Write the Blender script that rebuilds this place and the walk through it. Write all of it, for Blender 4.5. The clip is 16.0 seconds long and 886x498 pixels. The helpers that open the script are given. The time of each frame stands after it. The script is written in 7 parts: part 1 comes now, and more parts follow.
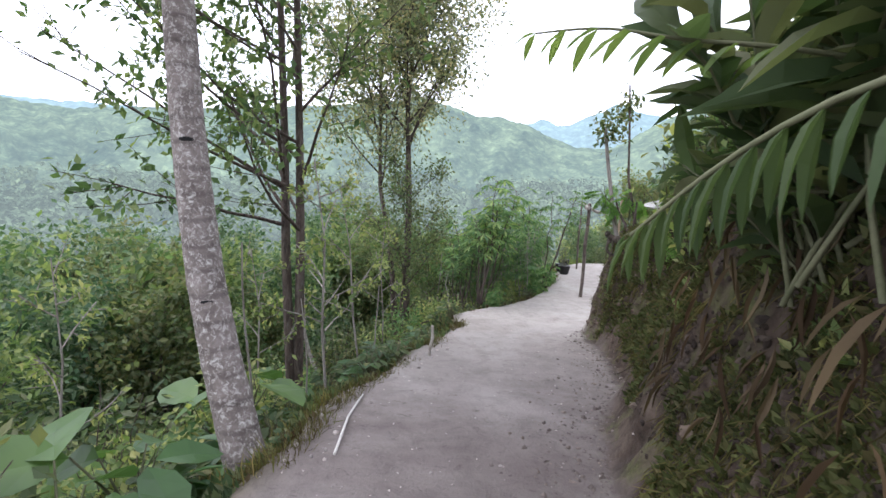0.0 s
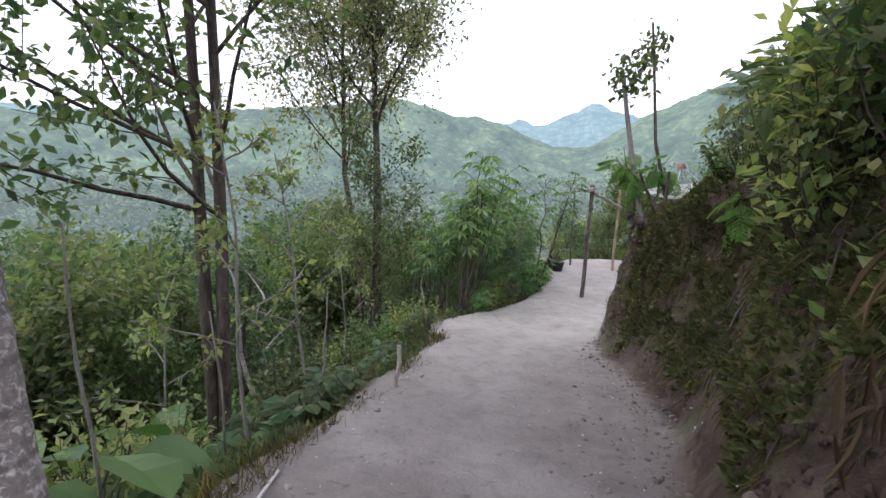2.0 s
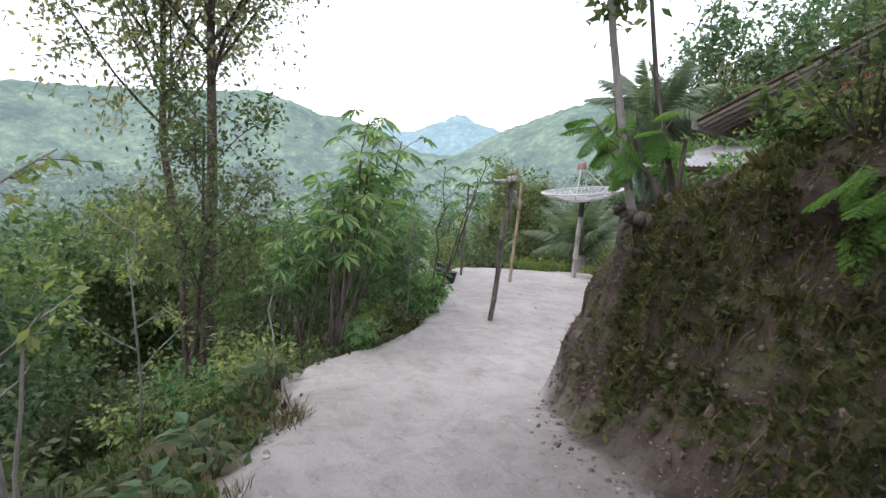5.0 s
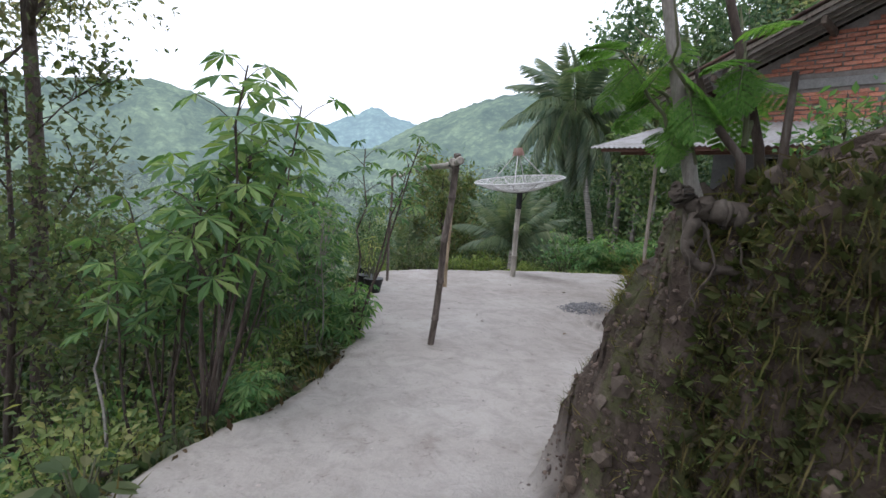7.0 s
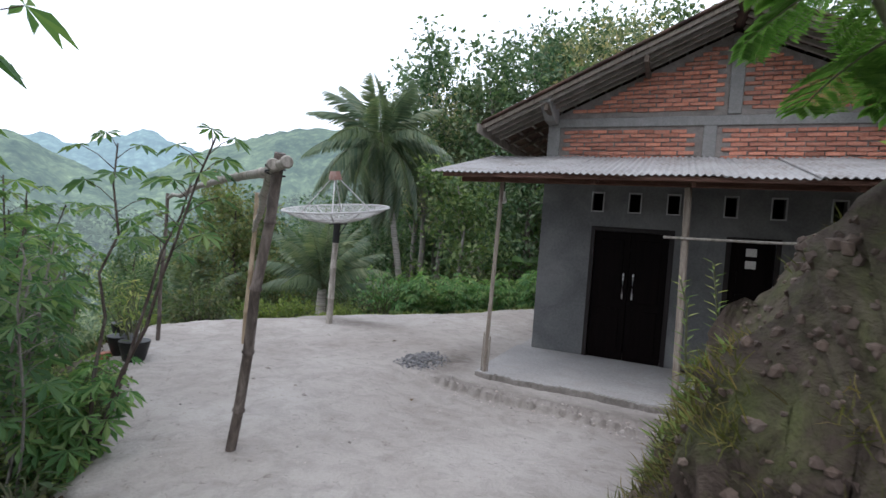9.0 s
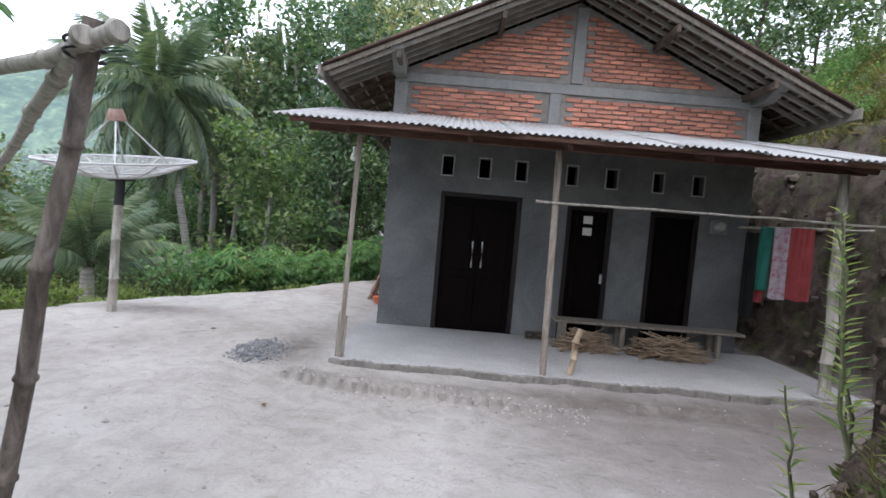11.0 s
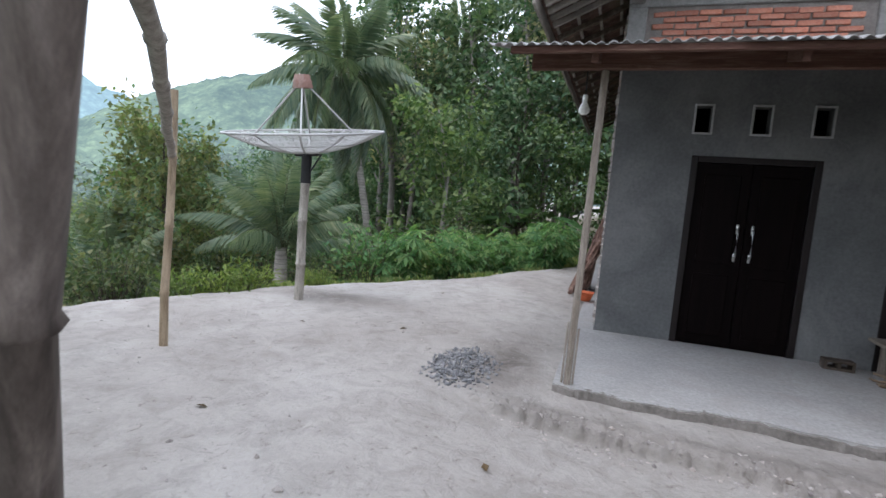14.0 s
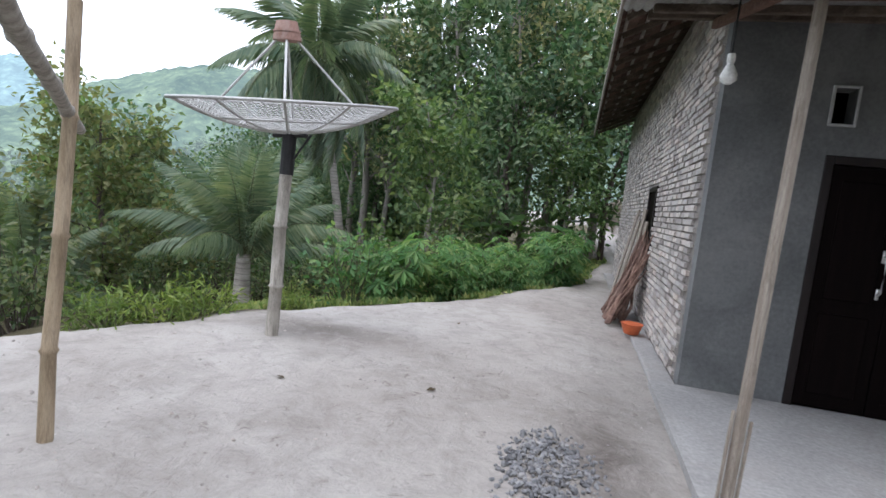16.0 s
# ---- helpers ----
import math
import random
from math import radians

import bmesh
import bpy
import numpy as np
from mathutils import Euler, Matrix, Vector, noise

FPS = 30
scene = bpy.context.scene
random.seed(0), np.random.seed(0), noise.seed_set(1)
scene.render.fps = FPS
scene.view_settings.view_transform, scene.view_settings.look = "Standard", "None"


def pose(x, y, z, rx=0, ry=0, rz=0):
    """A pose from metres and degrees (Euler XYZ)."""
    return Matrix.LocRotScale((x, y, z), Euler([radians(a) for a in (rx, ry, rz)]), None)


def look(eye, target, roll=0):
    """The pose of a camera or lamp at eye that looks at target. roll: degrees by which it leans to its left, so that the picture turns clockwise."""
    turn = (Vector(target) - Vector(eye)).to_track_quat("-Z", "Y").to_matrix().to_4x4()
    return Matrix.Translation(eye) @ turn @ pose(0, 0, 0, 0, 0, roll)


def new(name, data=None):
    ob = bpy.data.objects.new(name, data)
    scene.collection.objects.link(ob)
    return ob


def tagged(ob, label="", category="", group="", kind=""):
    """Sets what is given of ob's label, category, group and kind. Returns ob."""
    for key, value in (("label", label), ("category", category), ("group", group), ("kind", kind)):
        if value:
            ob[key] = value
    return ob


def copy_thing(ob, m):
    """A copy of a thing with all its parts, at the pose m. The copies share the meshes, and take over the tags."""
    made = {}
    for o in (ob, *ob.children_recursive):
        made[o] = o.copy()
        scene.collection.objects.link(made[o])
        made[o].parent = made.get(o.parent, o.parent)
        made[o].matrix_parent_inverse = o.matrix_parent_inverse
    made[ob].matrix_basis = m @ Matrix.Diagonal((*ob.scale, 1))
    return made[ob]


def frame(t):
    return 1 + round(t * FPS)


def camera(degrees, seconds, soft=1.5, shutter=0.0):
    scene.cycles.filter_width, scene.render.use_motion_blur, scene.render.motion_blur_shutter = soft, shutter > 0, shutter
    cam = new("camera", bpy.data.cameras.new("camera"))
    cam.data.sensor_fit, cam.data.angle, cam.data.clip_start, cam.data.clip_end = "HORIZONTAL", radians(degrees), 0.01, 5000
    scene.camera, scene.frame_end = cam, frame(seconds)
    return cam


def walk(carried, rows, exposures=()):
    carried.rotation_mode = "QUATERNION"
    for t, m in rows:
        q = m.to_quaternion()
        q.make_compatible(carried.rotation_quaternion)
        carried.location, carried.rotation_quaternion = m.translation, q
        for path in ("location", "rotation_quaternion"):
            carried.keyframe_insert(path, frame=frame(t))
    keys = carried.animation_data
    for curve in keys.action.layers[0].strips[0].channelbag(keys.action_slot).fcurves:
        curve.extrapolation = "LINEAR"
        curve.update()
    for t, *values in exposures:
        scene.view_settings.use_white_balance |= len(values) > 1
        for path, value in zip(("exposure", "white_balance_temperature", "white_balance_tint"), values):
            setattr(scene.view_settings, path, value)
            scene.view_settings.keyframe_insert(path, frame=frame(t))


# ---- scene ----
cam = camera(81.9, 16.0, soft=1.5, shutter=0.2)
PATH = [
    (0, (7.816, -11.528, 2.765), (5.928, -10.938, 2.474), 2.0),
    (0.5, (7.453, -11.36, 2.645), (5.547, -10.822, 2.368), 2.8),
    (1, (7.089, -11.171, 2.525), (5.16, -10.71, 2.269), 1.9),
    (1.5, (6.683, -11.027, 2.416), (4.775, -10.468, 2.198), 3.6),
    (2, (6.148, -10.906, 2.38), (4.283, -10.241, 2.096), 1.2),
    (2.5, (5.821, -10.912, 2.278), (4.003, -10.122, 2.008), 2.3),
    (3, (5.393, -10.812, 2.236), (3.724, -9.74, 1.976), 3.3),
    (3.5, (4.999, -10.613, 2.158), (3.339, -9.528, 1.898), 3.2),
    (6, (2.979, -9.675, 2.039), (1.408, -8.46, 1.8), 5.5),
    (6.5, (2.66, -9.457, 2.019), (1.197, -8.117, 1.766), 3.2),
    (7, (2.401, -9.164, 1.981), (0.969, -7.79, 1.733), 3.3),
    (7.5, (2.023, -8.905, 1.937), (0.648, -7.467, 1.732), 3.8),
    (8, (1.764, -8.649, 1.916), (0.567, -7.051, 1.796), 3.9),
    (8.5, (1.473, -8.437, 1.882), (0.529, -6.674, 1.831), 4.6),
    (9, (1.125, -8.137, 1.866), (0.316, -6.309, 1.809), 4.3),
    (9.5, (0.863, -7.899, 1.862), (0.262, -5.995, 1.748), 5.2),
    (10, (0.569, -7.721, 1.795), (0.217, -5.756, 1.672), 4.9),
    (10.2, (0.457, -7.625, 1.773), (0.144, -5.654, 1.644), 5.1),
    (12.3, (-0.022, -7.246, 1.662), (0.389, -5.29, 1.603), 3.1),
    (12.5, (-0.062, -7.156, 1.671), (0.168, -5.171, 1.586), 4.0),
    (13, (-0.237, -6.829, 1.697), (-0.281, -4.833, 1.578), 4.6),
    (13.5, (-0.458, -6.457, 1.661), (-0.795, -4.493, 1.489), 5.0),
    (14, (-0.681, -5.993, 1.601), (-1.309, -4.107, 1.377), 4.3),
    (14.5, (-0.932, -5.628, 1.586), (-1.589, -3.755, 1.345), 5.6),
    (15, (-1.179, -5.219, 1.534), (-1.73, -3.307, 1.326), 5.8),
    (15.5, (-1.447, -4.888, 1.531), (-1.96, -2.966, 1.327), 6.4),
    (16, (-1.795, -4.63, 1.524), (-2.283, -2.701, 1.325), 6.2),
]
walk(cam, [(t, look(eye, target, roll)) for t, eye, target, roll in PATH],
     exposures=[(0.0, 0.95, 6130, 19.5), (1.5, 0.55, 6130, 20.0), (2.5, 0.55, 6130, 19.0), (3.5, 0.88, 6130, 18.5), (6.0, 0.58, 6100, 17.5), (8.0, 0.25, 6050, 15.5), (10.0, 0.7, 5980, 15.5), (12.5, 1.16, 5900, 13.0), (13.0, 0.84, 5900, 12.5), (14.0, 0.72, 5900, 14.5), (16.0, 0.84, 6000, 15.0)])


# ---- light: a bright, even overcast ----
world = bpy.data.worlds.new("overcast_sky")
scene.world = world
world.use_nodes = True
wn, wl = world.node_tree.nodes, world.node_tree.links
sky = wn.new("ShaderNodeTexSky")
sky.sky_type, sky.sun_disc = "NISHITA", False
sky.sun_elevation, sky.sun_rotation = radians(58), radians(200)
sky.air_density, sky.dust_density = 1.5, 5.0
cloud = wn.new("ShaderNodeTexNoise")
cloud.inputs["Scale"].default_value, cloud.inputs["Detail"].default_value = 1.6, 5
cloud_ramp = wn.new("ShaderNodeValToRGB")
cloud_ramp.color_ramp.elements[0].color = (10.0, 10.7, 11.6, 1)
cloud_ramp.color_ramp.elements[1].color = (12.2, 12.7, 13.2, 1)
wl.new(cloud.outputs["Fac"], cloud_ramp.inputs["Fac"])
veil = wn.new("ShaderNodeMixRGB")
veil.inputs["Fac"].default_value = 0.9
wl.new(sky.outputs["Color"], veil.inputs["Color1"])
wl.new(cloud_ramp.outputs["Color"], veil.inputs["Color2"])
wn["Background"].inputs["Strength"].default_value = 0.12
wl.new(veil.outputs["Color"], wn["Background"].inputs["Color"])

sun = new("sun", bpy.data.lights.new("sun", "SUN"))
sun.data.energy, sun.data.angle, sun.data.color = 0.9, radians(35), (1.0, 0.985, 0.96)
sun.matrix_world = look((-6, -14, 30), (0, 0, 0))
scene.view_settings.exposure = 0.0


# ---- materials ----
def ramp(nt, fac, cols):
    r = nt.nodes.new("ShaderNodeValToRGB")
    els = r.color_ramp.elements
    while len(els) < len(cols):
        els.new(0.5)
    for e, (p, c) in zip(els, cols):
        e.position, e.color = p, (*c, 1)
    nt.links.new(fac, r.inputs["Fac"])
    return r.outputs["Color"]


def noise_tex(nt, vec, scale, detail=6, rough=0.6, distortion=0.0):
    n = nt.nodes.new("ShaderNodeTexNoise")
    n.inputs["Scale"].default_value, n.inputs["Detail"].default_value = scale, detail
    n.inputs["Roughness"].default_value, n.inputs["Distortion"].default_value = rough, distortion
    nt.links.new(vec, n.inputs["Vector"])
    return n.outputs["Fac"]


def mixed(nt, a, b, fac, mode="MIX"):
    m = nt.nodes.new("ShaderNodeMixRGB")
    m.blend_type = mode
    for sock, v in (("Fac", fac), ("Color1", a), ("Color2", b)):
        if isinstance(v, (int, float)):
            m.inputs[sock].default_value = v if sock == "Fac" else (v, v, v, 1)
        elif isinstance(v, tuple):
            m.inputs[sock].default_value = (*v, 1)
        else:
            nt.links.new(v, m.inputs[sock])
    return m.outputs["Color"]


def material(name, cols, scale=3.0, fine=40.0, rough=0.85, bump=0.3, depth=0.01, metal=0.0, stretch=(1, 1, 1), stain=None, per="", spec=0.3, rings=0.0):
    """A surface of two scales of noise: cols from dark to light, a fine grain and bump; stain: (colour, scale, amount); per: object or island varies the shade."""
    m = bpy.data.materials.new(name)
    m.use_nodes = True
    nt = m.node_tree
    b = nt.nodes["Principled BSDF"]
    co = nt.nodes.new("ShaderNodeTexCoord")
    mp = nt.nodes.new("ShaderNodeMapping")
    mp.inputs["Scale"].default_value = stretch
    nt.links.new(co.outputs["Object"], mp.inputs["Vector"])
    vec = mp.outputs["Vector"]
    big = noise_tex(nt, vec, scale, 5, 0.6, 0.4)
    small = noise_tex(nt, vec, fine, 4, 0.7)
    n = len(cols)
    colour = ramp(nt, big, [(0.3 + 0.4 * i / max(1, n - 1), c) for i, c in enumerate(cols)])
    grain = ramp(nt, small, [(0.3, (0.72, 0.72, 0.72)), (0.7, (1.2, 1.2, 1.2))])
    colour = mixed(nt, colour, grain, 0.75, "MULTIPLY")
    if stain:
        sc, ss, amount = stain
        mask = ramp(nt, noise_tex(nt, vec, ss, 7, 0.7, 0.8), [(0.5, (0, 0, 0)), (0.68, (amount,) * 3)])
        colour = mixed(nt, colour, sc, mask)
    if rings:
        wv = nt.nodes.new("ShaderNodeTexWave")
        wv.bands_direction = "Z"
        wv.inputs["Scale"].default_value, wv.inputs["Distortion"].default_value, wv.inputs["Detail"].default_value = rings, 2.0, 3
        wv.inputs["Detail Scale"].default_value = 0.6
        nt.links.new(co.outputs["Object"], wv.inputs["Vector"])
        colour = mixed(nt, colour, ramp(nt, wv.outputs["Fac"], [(0.02, (0.35, 0.33, 0.32)), (0.16, (1, 1, 1))]), 0.45, "MULTIPLY")
    if per:
        if per == "object":
            rnd = nt.nodes.new("ShaderNodeObjectInfo").outputs["Random"]
        else:
            rnd = nt.nodes.new("ShaderNodeNewGeometry").outputs["Random Per Island"]
        colour = mixed(nt, colour, ramp(nt, rnd, [(0, (0.68, 0.66, 0.66)), (0.5, (1, 1, 1)), (1, (1.25, 1.2, 1.15))]), 1.0, "MULTIPLY")
    nt.links.new(colour, b.inputs["Base Color"])
    b.inputs["Roughness"].default_value, b.inputs["Metallic"].default_value = rough, metal
    b.inputs["Specular IOR Level"].default_value = spec
    if bump:
        bp = nt.nodes.new("ShaderNodeBump")
        bp.inputs["Strength"].default_value, bp.inputs["Distance"].default_value = bump, depth
        nt.links.new(mixed(nt, small, big, 0.4), bp.inputs["Height"])
        nt.links.new(bp.outputs["Normal"], b.inputs["Normal"])
    return m


def leaf_material(name, cols, rough=0.5, through_light=0.35, spec=0.25):
    """Foliage: every leaf takes its own shade; light comes through the blades."""
    m = bpy.data.materials.new(name)
    m.use_nodes = True
    nt = m.node_tree
    b = nt.nodes["Principled BSDF"]
    rnd = nt.nodes.new("ShaderNodeNewGeometry").outputs["Random Per Island"]
    n = len(cols)
    colour = ramp(nt, rnd, [(i / max(1, n - 1), c) for i, c in enumerate(cols)])
    co = nt.nodes.new("ShaderNodeTexCoord")
    patch = noise_tex(nt, co.outputs["Object"], 1.1, 3, 0.6)
    colour = mixed(nt, colour, ramp(nt, patch, [(0.35, (0.7, 0.72, 0.75)), (0.65, (1.22, 1.18, 1.0))]), 0.8, "MULTIPLY")
    own = nt.nodes.new("ShaderNodeObjectInfo").outputs["Random"]
    colour = mixed(nt, colour, ramp(nt, own, [(0, (0.78, 0.84, 0.82)), (1, (1.15, 1.1, 0.95))]), 0.8, "MULTIPLY")
    nt.links.new(colour, b.inputs["Base Color"])
    b.inputs["Roughness"].default_value = rough
    b.inputs["Specular IOR Level"].default_value = spec
    tr = nt.nodes.new("ShaderNodeBsdfTranslucent")
    nt.links.new(mixed(nt, colour, (1.2, 1.3, 0.75), 1.0, "MULTIPLY"), tr.inputs["Color"])
    mx = nt.nodes.new("ShaderNodeMixShader")
    mx.inputs["Fac"].default_value = through_light
    nt.links.new(b.outputs["BSDF"], mx.inputs[1])
    nt.links.new(tr.outputs["BSDF"], mx.inputs[2])
    nt.links.new(mx.outputs["Shader"], nt.nodes["Material Output"].inputs["Surface"])
    return m


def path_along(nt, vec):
    """0 in the open yard, 1 on the path before it, whose colour carries damp and tree shade."""
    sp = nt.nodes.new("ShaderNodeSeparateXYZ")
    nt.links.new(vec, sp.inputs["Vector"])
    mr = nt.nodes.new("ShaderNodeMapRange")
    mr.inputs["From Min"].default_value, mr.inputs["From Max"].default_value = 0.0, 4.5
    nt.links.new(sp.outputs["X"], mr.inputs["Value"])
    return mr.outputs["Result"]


def ground_material():
    """Bare trodden earth, bank soil with moss, and leaf litter; the mesh says which covers where."""
    m = bpy.data.materials.new("earth")
    m.use_nodes = True
    nt = m.node_tree
    b = nt.nodes["Principled BSDF"]
    vec = nt.nodes.new("ShaderNodeTexCoord").outputs["Object"]
    at = nt.nodes.new("ShaderNodeAttribute")
    at.attribute_name = "cover"
    sep = nt.nodes.new("ShaderNodeSeparateColor")
    nt.links.new(at.outputs["Color"], sep.inputs["Color"])
    big = noise_tex(nt, vec, 0.55, 6, 0.6, 0.5)
    mid = noise_tex(nt, vec, 4.0, 6, 0.7, 0.6)
    fine = noise_tex(nt, vec, 38.0, 5, 0.75)
    dirt = ramp(nt, big, [(0.30, (0.295, 0.266, 0.240)), (0.5, (0.345, 0.317, 0.289)), (0.70, (0.392, 0.366, 0.338))])
    dirt = mixed(nt, dirt, ramp(nt, mid, [(0.3, (0.68, 0.67, 0.66)), (0.56, (1.07, 1.07, 1.07))]), 0.7, "MULTIPLY")
    damp = ramp(nt, noise_tex(nt, vec, 0.8, 7, 0.72, 1.0), [(0.55, (0, 0, 0)), (0.7, (0.55, 0.55, 0.55))])
    dirt = mixed(nt, dirt, (0.2, 0.16, 0.145), mixed(nt, damp, sep.outputs["Blue"], 1.0, "MULTIPLY"))
    # path darkened along x: its damp, and the shade there put into the colour
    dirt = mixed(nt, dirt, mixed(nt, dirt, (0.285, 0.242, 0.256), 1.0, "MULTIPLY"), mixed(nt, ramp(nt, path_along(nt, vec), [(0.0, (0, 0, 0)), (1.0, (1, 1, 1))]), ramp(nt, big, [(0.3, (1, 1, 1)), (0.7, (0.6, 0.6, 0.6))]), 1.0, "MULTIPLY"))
    wa = nt.nodes.new("ShaderNodeAttribute")
    wa.attribute_name = "wet"
    wet = mixed(nt, wa.outputs["Fac"], ramp(nt, noise_tex(nt, vec, 3.0, 6, 0.7, 0.6), [(0.35, (0.35, 0.35, 0.35)), (0.55, (1, 1, 1))]), 1.0, "MULTIPLY")
    dirt = mixed(nt, dirt, (0.135, 0.115, 0.1), wet)
    ruts = noise_tex(nt, vec, 11.0, 5, 0.65, 1.2)
    dirt = mixed(nt, dirt, ramp(nt, ruts, [(0.3, (0.6, 0.58, 0.56)), (0.4, (1.0, 1.0, 0.99))]), 0.8, "MULTIPLY")
    soil = ramp(nt, mid, [(0.28, (0.022, 0.016, 0.012)), (0.48, (0.058, 0.042, 0.032)), (0.72, (0.115, 0.09, 0.07))])
    rock = ramp(nt, mid, [(0.3, (0.03, 0.023, 0.018)), (0.5, (0.075, 0.058, 0.047)), (0.7, (0.15, 0.122, 0.102))])
    soil = mixed(nt, soil, rock, at.outputs["Alpha"])
    moss = ramp(nt, noise_tex(nt, vec, 2.1, 6, 0.7, 0.5), [(0.5, (0, 0, 0)), (0.66, (0.7, 0.7, 0.7))])
    soil = mixed(nt, soil, ramp(nt, fine, [(0.3, (0.05, 0.065, 0.02)), (0.7, (0.13, 0.15, 0.05))]), moss)
    litter = ramp(nt, mid, [(0.3, (0.035, 0.032, 0.018)), (0.6, (0.10, 0.085, 0.05)), (0.75, (0.15, 0.12, 0.07))])
    colour = mixed(nt, litter, soil, sep.outputs["Green"])
    colour = mixed(nt, colour, dirt, sep.outputs["Red"])
    colour = mixed(nt, colour, ramp(nt, fine, [(0.3, (0.88, 0.88, 0.88)), (0.7, (1.09, 1.09, 1.09))]), 0.7, "MULTIPLY")
    nt.links.new(colour, b.inputs["Base Color"])
    b.inputs["Roughness"].default_value, b.inputs["Specular IOR Level"].default_value = 0.95, 0.15
    bp = nt.nodes.new("ShaderNodeBump")
    bp.inputs["Strength"].default_value, bp.inputs["Distance"].default_value = 0.9, 0.055
    nt.links.new(mixed(nt, mixed(nt, fine, mid, 0.72), ruts, 0.45), bp.inputs["Height"])
    nt.links.new(bp.outputs["Normal"], b.inputs["Normal"])
    return m


def distance_material(name, low, high, haze_glow, amount, crowns=0.3):
    """A far wooded ridge, its haze put in as an even emission: backdrop beyond 100 m."""
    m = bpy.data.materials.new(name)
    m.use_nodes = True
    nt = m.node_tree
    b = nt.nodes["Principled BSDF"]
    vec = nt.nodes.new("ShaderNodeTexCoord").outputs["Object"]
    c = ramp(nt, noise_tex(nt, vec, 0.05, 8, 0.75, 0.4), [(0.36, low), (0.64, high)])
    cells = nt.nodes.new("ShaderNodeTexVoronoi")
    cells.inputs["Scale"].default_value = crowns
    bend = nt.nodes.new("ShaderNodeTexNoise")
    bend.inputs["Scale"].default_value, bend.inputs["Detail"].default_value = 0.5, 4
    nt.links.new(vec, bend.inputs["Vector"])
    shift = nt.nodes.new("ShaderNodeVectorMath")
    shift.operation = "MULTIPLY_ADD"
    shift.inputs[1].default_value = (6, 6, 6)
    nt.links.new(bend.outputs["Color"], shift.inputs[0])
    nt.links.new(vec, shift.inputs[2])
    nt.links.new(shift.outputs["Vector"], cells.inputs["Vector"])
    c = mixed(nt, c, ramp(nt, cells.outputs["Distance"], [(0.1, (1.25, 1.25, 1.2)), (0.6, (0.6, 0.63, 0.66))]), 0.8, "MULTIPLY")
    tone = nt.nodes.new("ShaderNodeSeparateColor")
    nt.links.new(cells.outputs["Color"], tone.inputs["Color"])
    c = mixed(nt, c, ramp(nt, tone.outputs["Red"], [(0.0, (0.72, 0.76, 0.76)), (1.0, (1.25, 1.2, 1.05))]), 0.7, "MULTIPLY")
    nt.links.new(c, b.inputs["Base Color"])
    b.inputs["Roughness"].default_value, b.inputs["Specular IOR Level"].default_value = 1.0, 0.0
    b.inputs["Emission Color"].default_value, b.inputs["Emission Strength"].default_value = (*haze_glow, 1), amount
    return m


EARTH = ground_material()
PLASTER = material("grey_cement_plaster", [(0.107, 0.110, 0.110), (0.144, 0.146, 0.145), (0.181, 0.181, 0.176)], 1.2, 30, 0.9, 0.25, 0.006, stain=((0.27, 0.27, 0.262), 1.3, 0.35))
CONCRETE = material("pale_concrete", [(0.200, 0.196, 0.188), (0.288, 0.280, 0.268)], 3, 40, 0.9, 0.35, 0.008, stain=((0.16, 0.15, 0.14), 3, 0.6))
SCREED = material("porch_cement_screed", [(0.288, 0.276, 0.264), (0.368, 0.356, 0.340)], 1.5, 35, 0.85, 0.2, 0.004, stain=((0.29, 0.26, 0.235), 1.8, 0.5))
BRICK = material("fired_red_brick", [(0.332, 0.128, 0.086), (0.469, 0.199, 0.135), (0.554, 0.268, 0.193)], 9, 60, 0.92, 0.5, 0.006, stain=((0.42, 0.36, 0.31), 6, 0.35), per="object")
BRICK_JOINED = material("fired_red_brick_rest", [(0.332, 0.128, 0.086), (0.469, 0.199, 0.135), (0.554, 0.268, 0.193)], 9, 60, 0.92, 0.5, 0.006, stain=((0.42, 0.36, 0.31), 6, 0.35), per="island")
PALE_BRICK = material("mortar_washed_brick", [(0.368, 0.336, 0.308), (0.448, 0.416, 0.388), (0.496, 0.472, 0.448)], 5, 50, 0.92, 0.5, 0.008, stain=((0.40, 0.27, 0.21), 4, 0.35), per="island")
MORTAR = material("grey_mortar", [(0.160, 0.140, 0.125), (0.270, 0.245, 0.225)], 6, 60, 0.95, 0.5, 0.01)
DOOR_WOOD = material("dark_varnished_door_wood", [(0.004, 0.003, 0.003), (0.008, 0.005, 0.005)], 3, 50, 0.45, 0.15, 0.002, stretch=(8, 8, 0.6), spec=0.03)
FRAME_WOOD = material("dark_frame_wood", [(0.008, 0.005, 0.005), (0.016, 0.010, 0.009)], 4, 50, 0.5, 0.2, 0.002, stretch=(6, 6, 0.8))
STEEL = material("brushed_steel", [(0.62, 0.62, 0.60), (0.75, 0.75, 0.74)], 8, 80, 0.32, 0.05, 0.001, metal=0.8)
GREY_TIMBER = material("weathered_grey_timber", [(0.15, 0.12, 0.095), (0.26, 0.22, 0.18), (0.36, 0.32, 0.27)], 5, 60, 0.9, 0.5, 0.004, stretch=(7, 7, 0.7), stain=((0.09, 0.07, 0.055), 5, 0.6))
RED_TIMBER = material("red_brown_timber", [(0.075, 0.036, 0.026), (0.14, 0.07, 0.05)], 5, 60, 0.85, 0.4, 0.004, stretch=(0.7, 7, 7), stain=((0.24, 0.18, 0.14), 5, 0.4))
